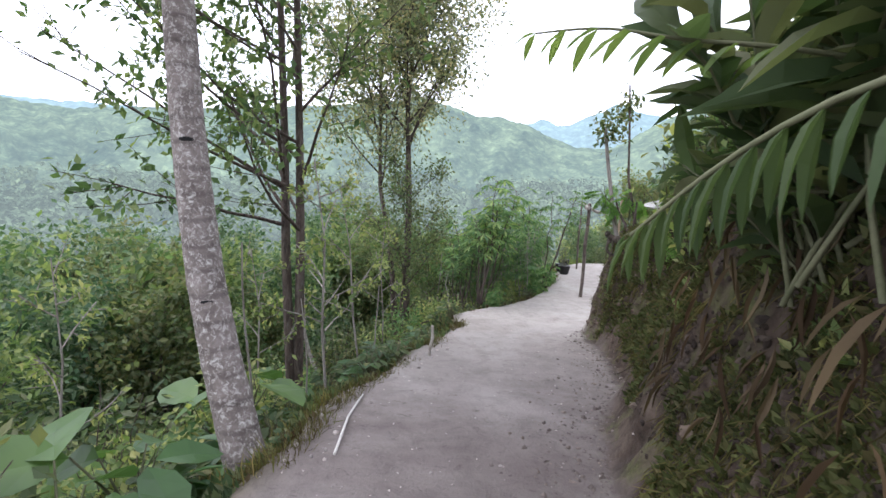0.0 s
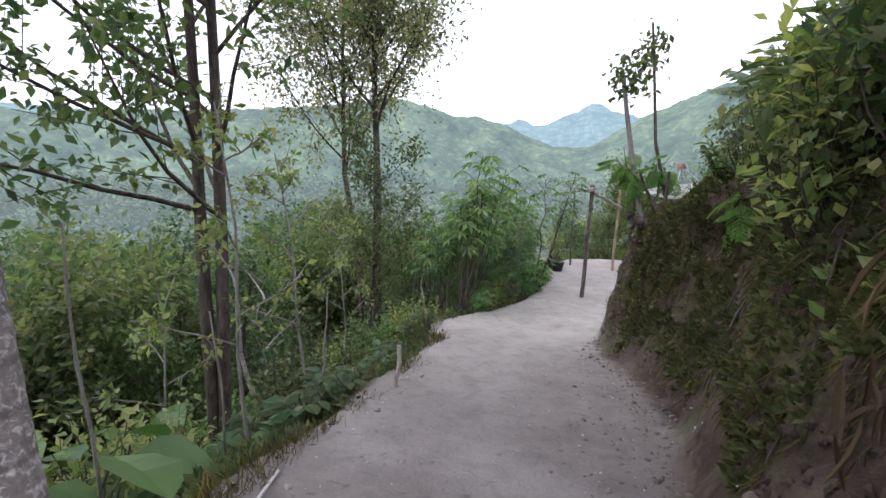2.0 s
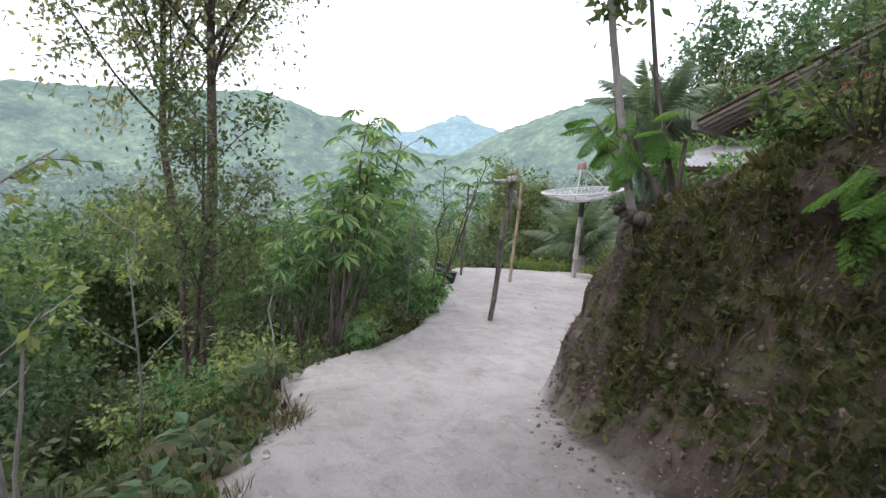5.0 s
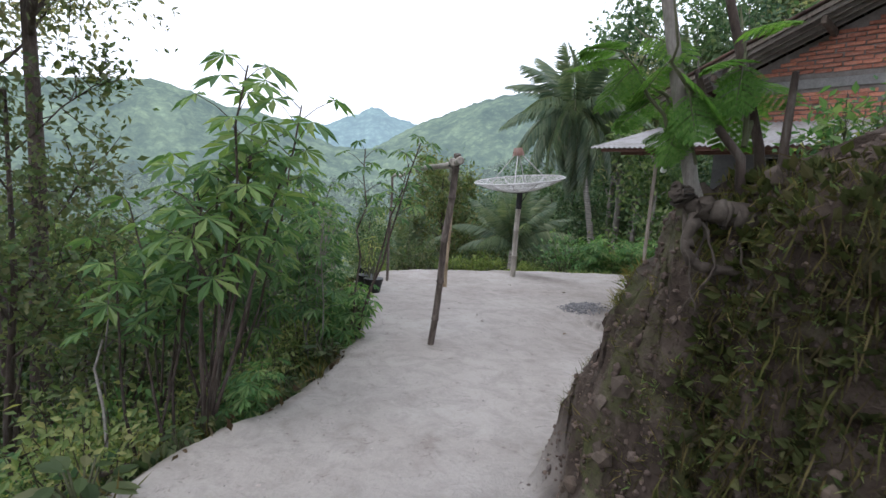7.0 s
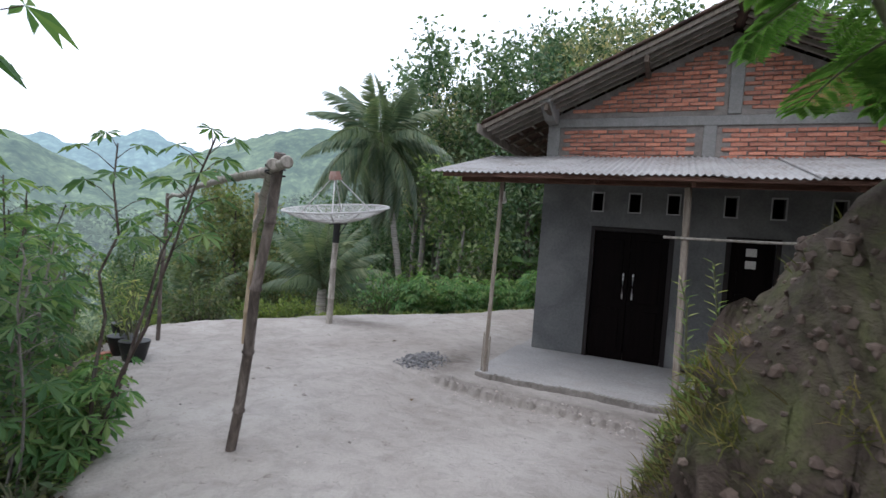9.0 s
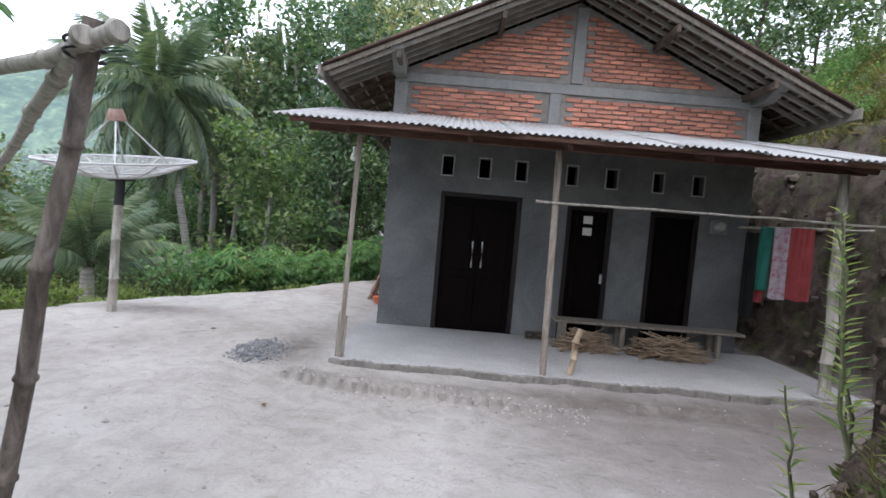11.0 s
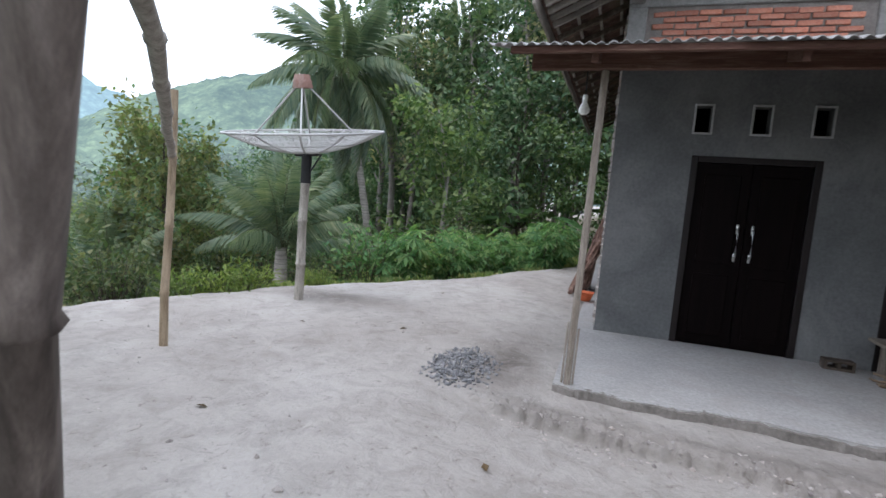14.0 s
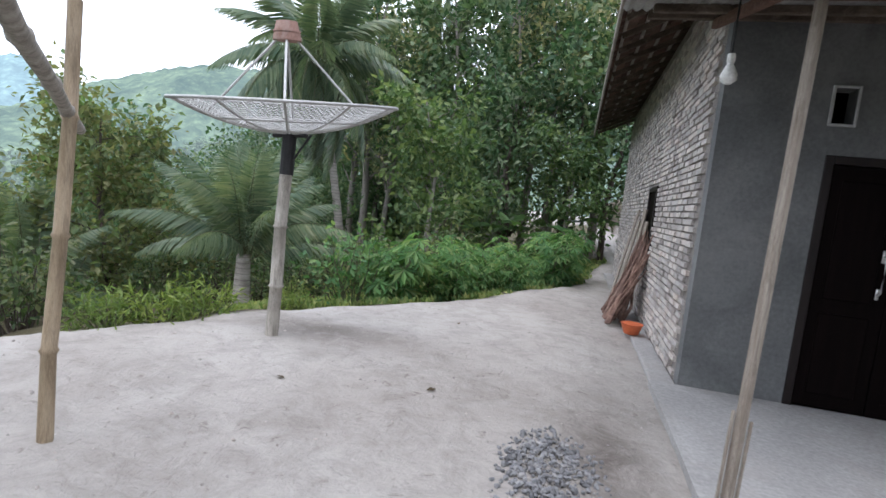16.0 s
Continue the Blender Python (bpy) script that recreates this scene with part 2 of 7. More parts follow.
DARK_TIMBER = material("dark_roof_timber", [(0.05, 0.037, 0.028), (0.12, 0.092, 0.07)], 5, 60, 0.9, 0.4, 0.004, stain=((0.22, 0.19, 0.16), 6, 0.5))
BATTEN = material("pale_roof_batten", [(0.17, 0.15, 0.125), (0.30, 0.27, 0.235)], 5, 60, 0.9, 0.4, 0.004)
ROOF_TILE = material("dark_clay_roof_tile", [(0.045, 0.03, 0.026), (0.10, 0.062, 0.05), (0.16, 0.10, 0.08)], 3, 40, 0.9, 0.5, 0.008, per="island", stain=((0.07, 0.075, 0.05), 3, 0.6))
SHEET = material("grey_corrugated_sheet", [(0.264, 0.260, 0.252), (0.360, 0.352, 0.344)], 2, 40, 0.65, 0.2, 0.004, stain=((0.17, 0.145, 0.125), 2.5, 0.75), metal=0.1)
BAMBOO = material("dry_tan_bamboo", [(0.20, 0.145, 0.09), (0.33, 0.25, 0.165), (0.43, 0.345, 0.24)], 4, 50, 0.6, 0.2, 0.003, stretch=(5, 5, 0.7), stain=((0.12, 0.09, 0.065), 5, 0.6))
OLD_BAMBOO = material("dark_weathered_bamboo", [(0.045, 0.035, 0.03), (0.13, 0.105, 0.09), (0.24, 0.20, 0.175)], 4, 50, 0.75, 0.3, 0.003, stretch=(5, 5, 0.9))
GREY_BAMBOO = material("grey_weathered_bamboo", [(0.20, 0.18, 0.15), (0.33, 0.30, 0.26), (0.42, 0.39, 0.34)], 4, 50, 0.8, 0.3, 0.003, stretch=(5, 5, 0.8), stain=((0.10, 0.085, 0.07), 6, 0.6))
STICK = material("dry_firewood", [(0.15, 0.105, 0.07), (0.29, 0.215, 0.145), (0.40, 0.31, 0.225)], 8, 60, 0.9, 0.4, 0.004, per="island")
BUNDLE = material("brown_brushwood", [(0.085, 0.05, 0.04), (0.19, 0.12, 0.095), (0.30, 0.21, 0.17)], 8, 60, 0.9, 0.4, 0.004, per="island")
DARK_CLOD = material("crumbly_dark_soil", [(0.022, 0.017, 0.013), (0.048, 0.036, 0.028), (0.084, 0.066, 0.053)], 9, 70, 0.95, 0.6, 0.005, per="island")
BANK_ROCK = material("brown_bank_rock", [(0.048, 0.036, 0.027), (0.096, 0.075, 0.059), (0.144, 0.116, 0.092)], 6, 50, 0.95, 0.6, 0.01, per="island")
SLAB_EDGE = material("darker_cement_edge", [(0.130, 0.117, 0.104), (0.238, 0.216, 0.194)], 5, 40, 0.95, 0.6, 0.012)
STONE = material("crushed_grey_stone", [(0.112, 0.112, 0.116), (0.192, 0.192, 0.196), (0.264, 0.264, 0.264)], 12, 70, 0.9, 0.5, 0.004, per="island")
# dark like the path's earth, with its damp and shade in the colour
PATH_CLOD = material("damp_shaded_clod", [(0.098, 0.081, 0.072), (0.184, 0.155, 0.140)], 12, 70, 0.95, 0.6, 0.005, per="island")
CLOD = material("dry_earth_clod", [(0.28, 0.25, 0.23), (0.40, 0.37, 0.345)], 12, 70, 0.95, 0.6, 0.005, per="island")
WIRE = material("pale_wire_mesh", [(0.384, 0.376, 0.360), (0.496, 0.488, 0.472)], 6, 60, 0.55, 0.1, 0.001, metal=0.4)
IRON = material("black_painted_iron", [(0.016, 0.016, 0.017), (0.035, 0.034, 0.034)], 6, 60, 0.6, 0.2, 0.001, metal=0.3)
TERRACOTTA = material("worn_terracotta", [(0.25, 0.14, 0.11), (0.34, 0.21, 0.17)], 7, 60, 0.85, 0.3, 0.003, stain=((0.40, 0.33, 0.30), 6, 0.5))
ORANGE_PLASTIC = material("orange_plastic", [(0.55, 0.12, 0.045), (0.62, 0.16, 0.06)], 6, 60, 0.45, 0.1, 0.001)
BLACK_PLASTIC = material("black_plastic", [(0.012, 0.012, 0.013), (0.03, 0.03, 0.03)], 6, 60, 0.5, 0.2, 0.002)
WHITE_GLASS = material("white_bulb_glass", [(0.75, 0.74, 0.70), (0.82, 0.81, 0.78)], 6, 60, 0.25, 0.0)
PAPER = material("white_paper", [(0.62, 0.60, 0.56), (0.72, 0.70, 0.67)], 6, 60, 0.8, 0.1, 0.001)
# near-black in place of unlit depth; the bark's dark scars use it too
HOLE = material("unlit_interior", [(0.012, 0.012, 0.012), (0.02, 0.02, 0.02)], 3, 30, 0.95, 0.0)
ROPE = material("white_rope", [(0.45, 0.43, 0.40), (0.6, 0.58, 0.54)], 30, 80, 0.9, 0.4, 0.002)
CLOTH_GREEN = material("teal_cloth", [(0.03, 0.17, 0.13), (0.05, 0.23, 0.18)], 5, 90, 0.95, 0.2, 0.002)
CLOTH_RED = material("red_cloth", [(0.33, 0.055, 0.06), (0.42, 0.09, 0.09)], 5, 90, 0.95, 0.2, 0.002)
CLOTH_PRINT = material("red_white_print_cloth", [(0.45, 0.12, 0.16), (0.55, 0.45, 0.50), (0.6, 0.55, 0.58)], 14, 90, 0.95, 0.2, 0.002)
CLOTH_BLACK = material("black_cloth", [(0.010, 0.010, 0.011), (0.022, 0.021, 0.022)], 5, 90, 0.95, 0.2, 0.002)
MOTTLED_BARK = material("lichen_mottled_bark", [(0.10, 0.082, 0.074), (0.17, 0.143, 0.13), (0.25, 0.216, 0.2)], 5, 40, 0.9, 0.5, 0.01, stain=((0.56, 0.54, 0.5), 24, 0.9), rings=1.6)
DARK_BARK = material("dark_bark", [(0.030, 0.022, 0.018), (0.075, 0.055, 0.045), (0.12, 0.095, 0.08)], 5, 40, 0.9, 0.6, 0.012, stretch=(3, 3, 0.8), stain=((0.20, 0.19, 0.165), 6, 0.5))
GREY_BARK = material("pale_grey_bark", [(0.15, 0.13, 0.115), (0.25, 0.225, 0.20), (0.34, 0.32, 0.29)], 5, 40, 0.9, 0.5, 0.01, stretch=(3, 3, 0.9), stain=((0.10, 0.10, 0.07), 5, 0.5))
PALM_BARK = material("ringed_palm_bark", [(0.20, 0.18, 0.16), (0.33, 0.30, 0.27), (0.42, 0.39, 0.35)], 3, 40, 0.9, 0.5, 0.01, stretch=(1, 1, 4), rings=3.0)
ROOT = material("pale_bare_root", [(0.032, 0.024, 0.019), (0.071, 0.057, 0.045), (0.115, 0.098, 0.081)], 7, 50, 0.9, 0.6, 0.01)
GREEN_STEM = material("green_stem", [(0.075, 0.085, 0.04), (0.14, 0.14, 0.08)], 6, 50, 0.7, 0.2, 0.003)
LEAF_DARK = leaf_material("dark_foliage", [(0.046, 0.074, 0.036), (0.082, 0.122, 0.059), (0.140, 0.166, 0.090), (0.218, 0.218, 0.135)], 0.55, 0.45, 0.2)
LEAF_FOREST = leaf_material("forest_foliage", [(0.046, 0.088, 0.051), (0.081, 0.149, 0.083), (0.140, 0.202, 0.127), (0.218, 0.264, 0.191)], 0.55, 0.4, 0.2)
LEAF_MID = leaf_material("mid_green_foliage", [(0.116, 0.174, 0.072), (0.182, 0.256, 0.103), (0.283, 0.328, 0.145), (0.398, 0.389, 0.190)], 0.55, 0.45, 0.2)
LEAF_WOOD = leaf_material("wood_edge_foliage", [(0.062, 0.108, 0.05), (0.105, 0.168, 0.075), (0.16, 0.222, 0.1), (0.235, 0.275, 0.14)], 0.55, 0.45, 0.2)
LEAF_BRIGHT = leaf_material("bright_green_foliage", [(0.072, 0.162, 0.068), (0.115, 0.230, 0.098), (0.172, 0.290, 0.127), (0.258, 0.327, 0.156)], 0.55, 0.45, 0.2)
LEAF_YELLOW = leaf_material("yellow_green_foliage", [(0.106, 0.168, 0.045), (0.168, 0.231, 0.065), (0.239, 0.283, 0.090)])
LEAF_GREY = leaf_material("grey_green_small_leaves", [(0.142, 0.176, 0.130), (0.235, 0.268, 0.189), (0.349, 0.352, 0.243), (0.506, 0.425, 0.301)], 0.6, 0.5, 0.15)
LEAF_BROWN = leaf_material("bronze_brown_foliage", [(0.075, 0.107, 0.060), (0.128, 0.157, 0.084), (0.189, 0.187, 0.106), (0.135, 0.216, 0.106)], 0.55, 0.45, 0.2)
LEAF_DEAD = leaf_material("dead_brown_leaves", [(0.046, 0.029, 0.019), (0.091, 0.064, 0.042), (0.146, 0.113, 0.079)], 0.8, 0.2, 0.1)
LEAF_PALM = leaf_material("palm_fronds", [(0.097, 0.154, 0.110), (0.167, 0.220, 0.157), (0.266, 0.294, 0.220)], 0.45, 0.3, 0.35)
LEAF_BROAD = leaf_material("broad_wet_leaves", [(0.041, 0.095, 0.039), (0.067, 0.138, 0.052), (0.102, 0.181, 0.060)], 0.4, 0.35, 0.35)
LEAF_FEATHER = leaf_material("feather_foliage", [(0.094, 0.198, 0.054), (0.146, 0.281, 0.076), (0.208, 0.343, 0.108)], 0.6, 0.5, 0.1)
BANK_WEED = leaf_material("olive_bank_weeds", [(0.042, 0.048, 0.02), (0.075, 0.087, 0.034), (0.11, 0.122, 0.048), (0.135, 0.108, 0.06)], 0.8, 0.2, 0.1)
LEAF_CASSAVA = leaf_material("cassava_foliage", [(0.063, 0.134, 0.067), (0.101, 0.191, 0.090), (0.152, 0.250, 0.112), (0.216, 0.290, 0.136)], 0.5, 0.4, 0.25)
DRY_GRASS = leaf_material("brown_olive_hanging_grass", [(0.045, 0.036, 0.020), (0.085, 0.068, 0.034), (0.090, 0.100, 0.034), (0.150, 0.120, 0.065)], 0.8, 0.3, 0.1)
SOIL_CLOD = material("crumbly_brown_soil", [(0.055, 0.04, 0.032), (0.115, 0.086, 0.07), (0.18, 0.142, 0.118)], 9, 70, 0.95, 0.6, 0.005, per="island")
GRASS = leaf_material("bank_grass", [(0.060, 0.070, 0.023), (0.099, 0.109, 0.032), (0.159, 0.150, 0.054), (0.218, 0.166, 0.080)], 0.7, 0.3, 0.15)
# paler and greyer than near leaves: the valley's haze is put into the colour
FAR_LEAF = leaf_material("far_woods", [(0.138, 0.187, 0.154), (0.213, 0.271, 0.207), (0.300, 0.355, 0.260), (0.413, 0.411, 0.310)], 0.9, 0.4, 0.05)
# far surfaces glow faintly to stand in for haze
RIDGE_NEAR = distance_material("haze_tinted_green_hill", (0.03, 0.055, 0.04), (0.15, 0.20, 0.12), (0.25, 0.32, 0.35), 0.40)
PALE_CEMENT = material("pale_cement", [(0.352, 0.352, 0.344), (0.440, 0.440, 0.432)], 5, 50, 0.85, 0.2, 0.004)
FAR_HAZE = distance_material("haze_tinted_tree_canopy", (0.02, 0.035, 0.024), (0.15, 0.20, 0.12), (0.27, 0.34, 0.33), 0.43)
RIDGE_FAR = distance_material("haze_tinted_blue_ridge", (0.06, 0.10, 0.10), (0.12, 0.18, 0.17), (0.33, 0.44, 0.51), 0.58, 0.18)


# ---- mesh helpers ----


class Geo:
    """Collects vertices and faces of one mesh."""

    def __init__(self):
        self.v, self.f, self.m, self.n = [], [], [], 0

    def add(self, v, f, m=0):
        v, f = np.asarray(v, float).reshape(-1, 3), np.asarray(f, int)
        self.v.append(v)
        self.f.append(f + self.n)
        self.m.append(np.full(len(f), m))
        self.n += len(v)
        return self

    def mesh(self, name, mats, smooth=False):
        me = bpy.data.meshes.new(name)
        v = np.concatenate(self.v)
        loops = np.concatenate([f.ravel() for f in self.f])
        totals = np.concatenate([np.full(len(f), f.shape[1]) for f in self.f])
        me.vertices.add(len(v))
        me.vertices.foreach_set("co", v.ravel())
        me.loops.add(len(loops))
        me.loops.foreach_set("vertex_index", loops)
        me.polygons.add(len(totals))
        me.polygons.foreach_set("loop_start", np.concatenate([[0], np.cumsum(totals)[:-1]]))
        me.polygons.foreach_set("material_index", np.concatenate(self.m))
        me.polygons.foreach_set("use_smooth", np.full(len(totals), smooth))
        for mt in mats if isinstance(mats, (list, tuple)) else [mats]:
            me.materials.append(mt)
        me.update(calc_edges=True)
        return me

    def part(self, name, mats, parent=None, label="", smooth=False, kind=""):
        ob = new(name, self.mesh(name, mats, smooth))
        ob.parent = parent
        return tagged(ob, label, kind=kind)


def thing(name, at, label, category, group="", turn=0.0, kind=""):
    ob = new(name)
    ob.empty_display_size = 0.1
    ob.matrix_basis = pose(*at, 0, 0, turn)
    return tagged(ob, label, category, group, kind)


def box(lo, hi, bev=0.006):
    """A box with chamfered edges."""
    bm = bmesh.new()
    bmesh.ops.create_cube(bm, size=1)
    lo, hi = Vector(lo), Vector(hi)
    for v in bm.verts:
        v.co = Vector([(lo[i] + hi[i]) / 2 + v.co[i] * (hi[i] - lo[i]) for i in range(3)])
    if bev:
        bmesh.ops.bevel(bm, geom=bm.edges[:], offset=min(bev, 0.3 * min(hi - lo)), segments=1, affect="EDGES")
    return from_bm(bm)


def from_bm(bm):
    bmesh.ops.triangulate(bm, faces=[f for f in bm.faces if len(f.verts) > 4])
    g = Geo()
    bm.verts.index_update()
    v = np.array([x.co[:] for x in bm.verts])
    q = [[x.index for x in f.verts] for f in bm.faces if len(f.verts) == 4]
    t = [[x.index for x in f.verts] for f in bm.faces if len(f.verts) == 3]
    g.v.append(v)
    g.n = len(v)
    for f in (q, t):
        if f:
            g.f.append(np.array(f))
            g.m.append(np.zeros(len(f), int))
    bm.free()
    return g


def merge(*geos):
    out = Geo()
    for i, g in enumerate(geos):
        base = out.n
        out.v += g.v
        out.f += [f + base for f in g.f]
        out.m += g.m
        out.n += g.n
    return out


def moved(g, m):
    a = np.array(m)
    g.v = [v @ a[:3, :3].T + a[:3, 3] for v in g.v]
    return g


def beam(a, b, w, h, bev=0.006, wobble=0.0):
    """A squared timber from a to b, w wide and h high."""
    a, b = Vector(a), Vector(b)
    d = (b - a)
    L = d.length
    g = box((-w / 2, -h / 2, 0), (w / 2, h / 2, L), bev)
    x = d.normalized().cross(Vector((0, 0, 1)))
    x = x.normalized() if x.length > 1e-3 else Vector((1, 0, 0))
    y = d.normalized().cross(x)
    m = Matrix((x, y, d.normalized())).transposed().to_4x4()
    m.translation = a
    return moved(g, m)


def tube(pts, radii, sides=8, cap=True, knots=None):
    """A tapered round limb through the points."""
    pts = np.asarray(pts, float)
    n = len(pts)
    radii = np.broadcast_to(np.asarray(radii, float), (n,))
    tan = np.gradient(pts, axis=0)
    tan /= np.linalg.norm(tan, axis=1, keepdims=True) + 1e-9
    ref = np.array([0.0, 0, 1]) if abs(tan[0][2]) < 0.9 else np.array([1.0, 0, 0])
    V = []
    for p, t, r in zip(pts, tan, radii):
        u = np.cross(t, ref)
        u /= np.linalg.norm(u) + 1e-9
        w = np.cross(t, u)
        a = np.arange(sides) * 2 * np.pi / sides
        V.append(p + r * (np.cos(a)[:, None] * u + np.sin(a)[:, None] * w))
    V = np.concatenate(V)
    i, j = np.meshgrid(np.arange(n - 1), np.arange(sides), indexing="ij")
    k = (j + 1) % sides
    F = np.stack([i * sides + j, i * sides + k, (i + 1) * sides + k, (i + 1) * sides + j], -1).reshape(-1, 4)
    g = Geo()
    g.add(V, F)
    if cap:
        for base, c, flip in ((0, pts[0], True), ((n - 1) * sides, pts[-1], False)):
            V2 = np.concatenate([V[base:base + sides], [c]])
            a = np.arange(sides)
            T = np.stack([a, (a + 1) % sides, np.full(sides, sides)], -1)
            g.add(V2, T[:, ::-1] if flip else T)
    return g


def bent(a, b, n=6, sag=0.0, wob=0.03, seed=0):
    r = np.random.default_rng(seed)
    a, b = np.asarray(a, float), np.asarray(b, float)
    t = np.linspace(0, 1, n)[:, None]
    p = a + (b - a) * t
    p[1:-1] += r.normal(0, wob, (n - 2, 3))
    p[:, 2] -= sag * 4 * (t[:, 0] * (1 - t[:, 0]))
    return p


def culm(a, b, r0, r1, step=0.32, seed=0, wob=0.01):
    """A bamboo culm with swollen nodes."""
    L = np.linalg.norm(np.subtract(b, a))
    n = max(3, int(L / step))
    base = bent(a, b, n + 1, 0, wob, seed)
    pts, rad = [], []
    for i in range(n):
        r = r0 + (r1 - r0) * i / n
        d = base[i + 1] - base[i]
        for k, s in ((0.0, 0.93), (0.03, 1.2), (0.06, 0.97), (0.5, 0.95)):
            pts.append(base[i] + d * k)
            rad.append(r * s)
    pts.append(base[-1])
    rad.append(r1)
    return tube(pts, rad, 10)


def frames_of(d, roll):
    """Per direction d: an orthonormal basis (side, along, normal), rolled about d."""
    d = d / (np.linalg.norm(d, axis=1, keepdims=True) + 1e-9)
    up = np.tile([0.0, 0, 1], (len(d), 1))
    up[np.abs(d[:, 2]) > 0.95] = (1, 0, 0)
    s = np.cross(d, up)
    s /= np.linalg.norm(s, axis=1, keepdims=True)
    n = np.cross(s, d)
    c, k = np.cos(roll)[:, None], np.sin(roll)[:, None]
    return np.stack([s * c + n * k, d, n * c - s * k], axis=2)


def strew(g, tv, tf, at, along, roll, size, m=0):
    """Copies of a small blade (tv, tf; it grows along +y) at the places given."""
    B = frames_of(np.asarray(along, float), np.asarray(roll, float))
    size = np.asarray(size, float)
    size = size[:, None] * np.ones(3) if size.ndim == 1 else size
    V = np.einsum("nij,nkj->nki", B, tv[None] * size[:, None, :]) + np.asarray(at)[:, None, :]
    F = tf[None] + (np.arange(len(at)) * len(tv))[:, None, None]
    return g.add(V.reshape(-1, 3), F.reshape(-1, tf.shape[1]), m)


# blades, one metre long along +y
SMALL_LEAF = (np.array([(0, 0, 0), (-0.26, 0.45, 0.05), (0, 1, -0.06), (0.26, 0.45, 0.05)]), np.array([(0, 3, 2, 1)]))
NARROW_LEAF = (np.array([(0, 0, 0), (-0.1, 0.4, 0.03), (0, 1, -0.1), (0.1, 0.4, 0.03)]), np.array([(0, 3, 2, 1)]))
BIG_LEAF = (np.array([(0, 0, 0), (-0.2, 0.22, 0.06), (-0.27, 0.5, 0.04), (-0.16, 0.8, -0.05), (0, 1, -0.14), (0.16, 0.8, -0.05), (0.27, 0.5, 0.04), (0.2, 0.22, 0.06),
                      (0, 0.25, 0), (0, 0.52, -0.02), (0, 0.8, -0.09)]),
            np.array([(0, 8, 1, 1), (8, 9, 2, 1), (9, 10, 3, 2), (10, 4, 3, 3), (0, 7, 8, 8), (8, 7, 6, 9), (9, 6, 5, 10), (10, 5, 4, 4)]))
GRASS_BLADE = (np.array([(-0.02, 0, 0), (0.02, 0, 0), (0.025, 0.5, 0.06), (-0.025, 0.5, 0.06), (0, 1, -0.12)]), np.array([(0, 1, 2, 3), (3, 2, 4, 4)]))


def tri_safe(tf):
    """Faces with a doubled corner, as pure quads and pure triangles."""
    q = [f for f in tf if len(set(f)) == 4]
    t = [list(dict.fromkeys(f)) for f in tf if len(set(f)) == 3]
    return [np.array(x) for x in (q, t) if x]


def strew_leaf(g, leaf, at, along, roll, size, m=0):
    tv, tf = leaf
    fs = tri_safe(tf)
    base = g.n
    strew(g, tv, fs[0], at, along, roll, size, m)
    for extra in fs[1:]:
        F = extra[None] + (np.arange(len(at)) * len(tv))[:, None, None] + base
        g.f.append(F.reshape(-1, extra.shape[1]))
        g.m.append(np.full(len(at) * len(extra), m))
    return g


def ball(n, r):
    d = r.normal(size=(n, 3))
    return d / np.linalg.norm(d, axis=1, keepdims=True)


# ---- the ground: one sheet ----
def lattice(ix, iy):
    h = (ix.astype(np.int64) * 374761393 + iy.astype(np.int64) * 668265263) & 0x7FFFFFFF
    h = ((h ^ (h >> 13)) * 1274126177) & 0x7FFFFFFF
    return ((h ^ (h >> 16)) & 0xFFFF) / 65535.0


def rough2(x, y, octaves=4, gain=0.5):
    """Smooth noise from -1 to 1 over the plane."""
    out, amp, tot = 0.0, 1.0, 0.0
    for o in range(octaves):
        fx, fy = np.floor(x), np.floor(y)
        u, v = x - fx, y - fy
        u, v = u * u * (3 - 2 * u), v * v * (3 - 2 * v)
        a, b = lattice(fx, fy), lattice(fx + 1, fy)
        c, d = lattice(fx, fy + 1), lattice(fx + 1, fy + 1)
        out = out + amp * (a + (b - a) * u + (c - a) * v + (a - b - c + d) * u * v)
        tot += amp
        amp *= gain
        x, y = x * 2.03 + 17.3, y * 2.03 + 9.1
    return 2 * out / tot - 1


# the foot of the bank, from behind the start round its nose to the far side of the house
BANK_FOOT = [(60, -41.6), (30, -23.6), (14, -12.8), (9.5, -10.75), (8.2, -10.32), (6.6, -9.98), (5.3, -9.5), (4.6, -9.05), (3.75, -8.3), (3.1, -7.85), (2.4, -7.52), (1.7, -7.33),
             (1.25, -7.16), (0.92, -6.86), (0.76, -6.45), (0.82, -6.02), (1.1, -5.7), (1.75, -5.36), (2.6, -4.92), (3.6, -4.3), (4.7, -3.4), (5.25, -2.5), (5.3, -1.4), (5.2, -0.4), (5.1, 0.5), (5.1, 9), (4.6, 13), (2.5, 20), (0, 60)]
BANK = BANK_FOOT + [(400, 400), (400, -300)]
# the outer edge of path and yard, above the valley
RIM_LINE = [(70, -60), (14, -15.7), (9, -13.2), (7, -12.4), (5.3, -11.9), (4.3, -11.5), (3.6, -11.2), (2.6, -10.45), (1.8, -9.85), (0.9, -9.2), (0.3, -8.85), (-0.45, -8.62), (-0.82, -8.0), (-1.15, -7.15),
            (-1.8, -6.42), (-2.6, -5.65), (-3.4, -4.95), (-4.8, -4.25), (-5.7, -3.6), (-6.2, -2.6), (-5.88, -1.85), (-5.52, -1.15), (-4.88, 0.1), (-4.0, 1.35), (-3.05, 2.5), (-2.1, 4.7), (-1.3, 6.2), (-1.1, 9), (-0.6, 12), (0, 60)]
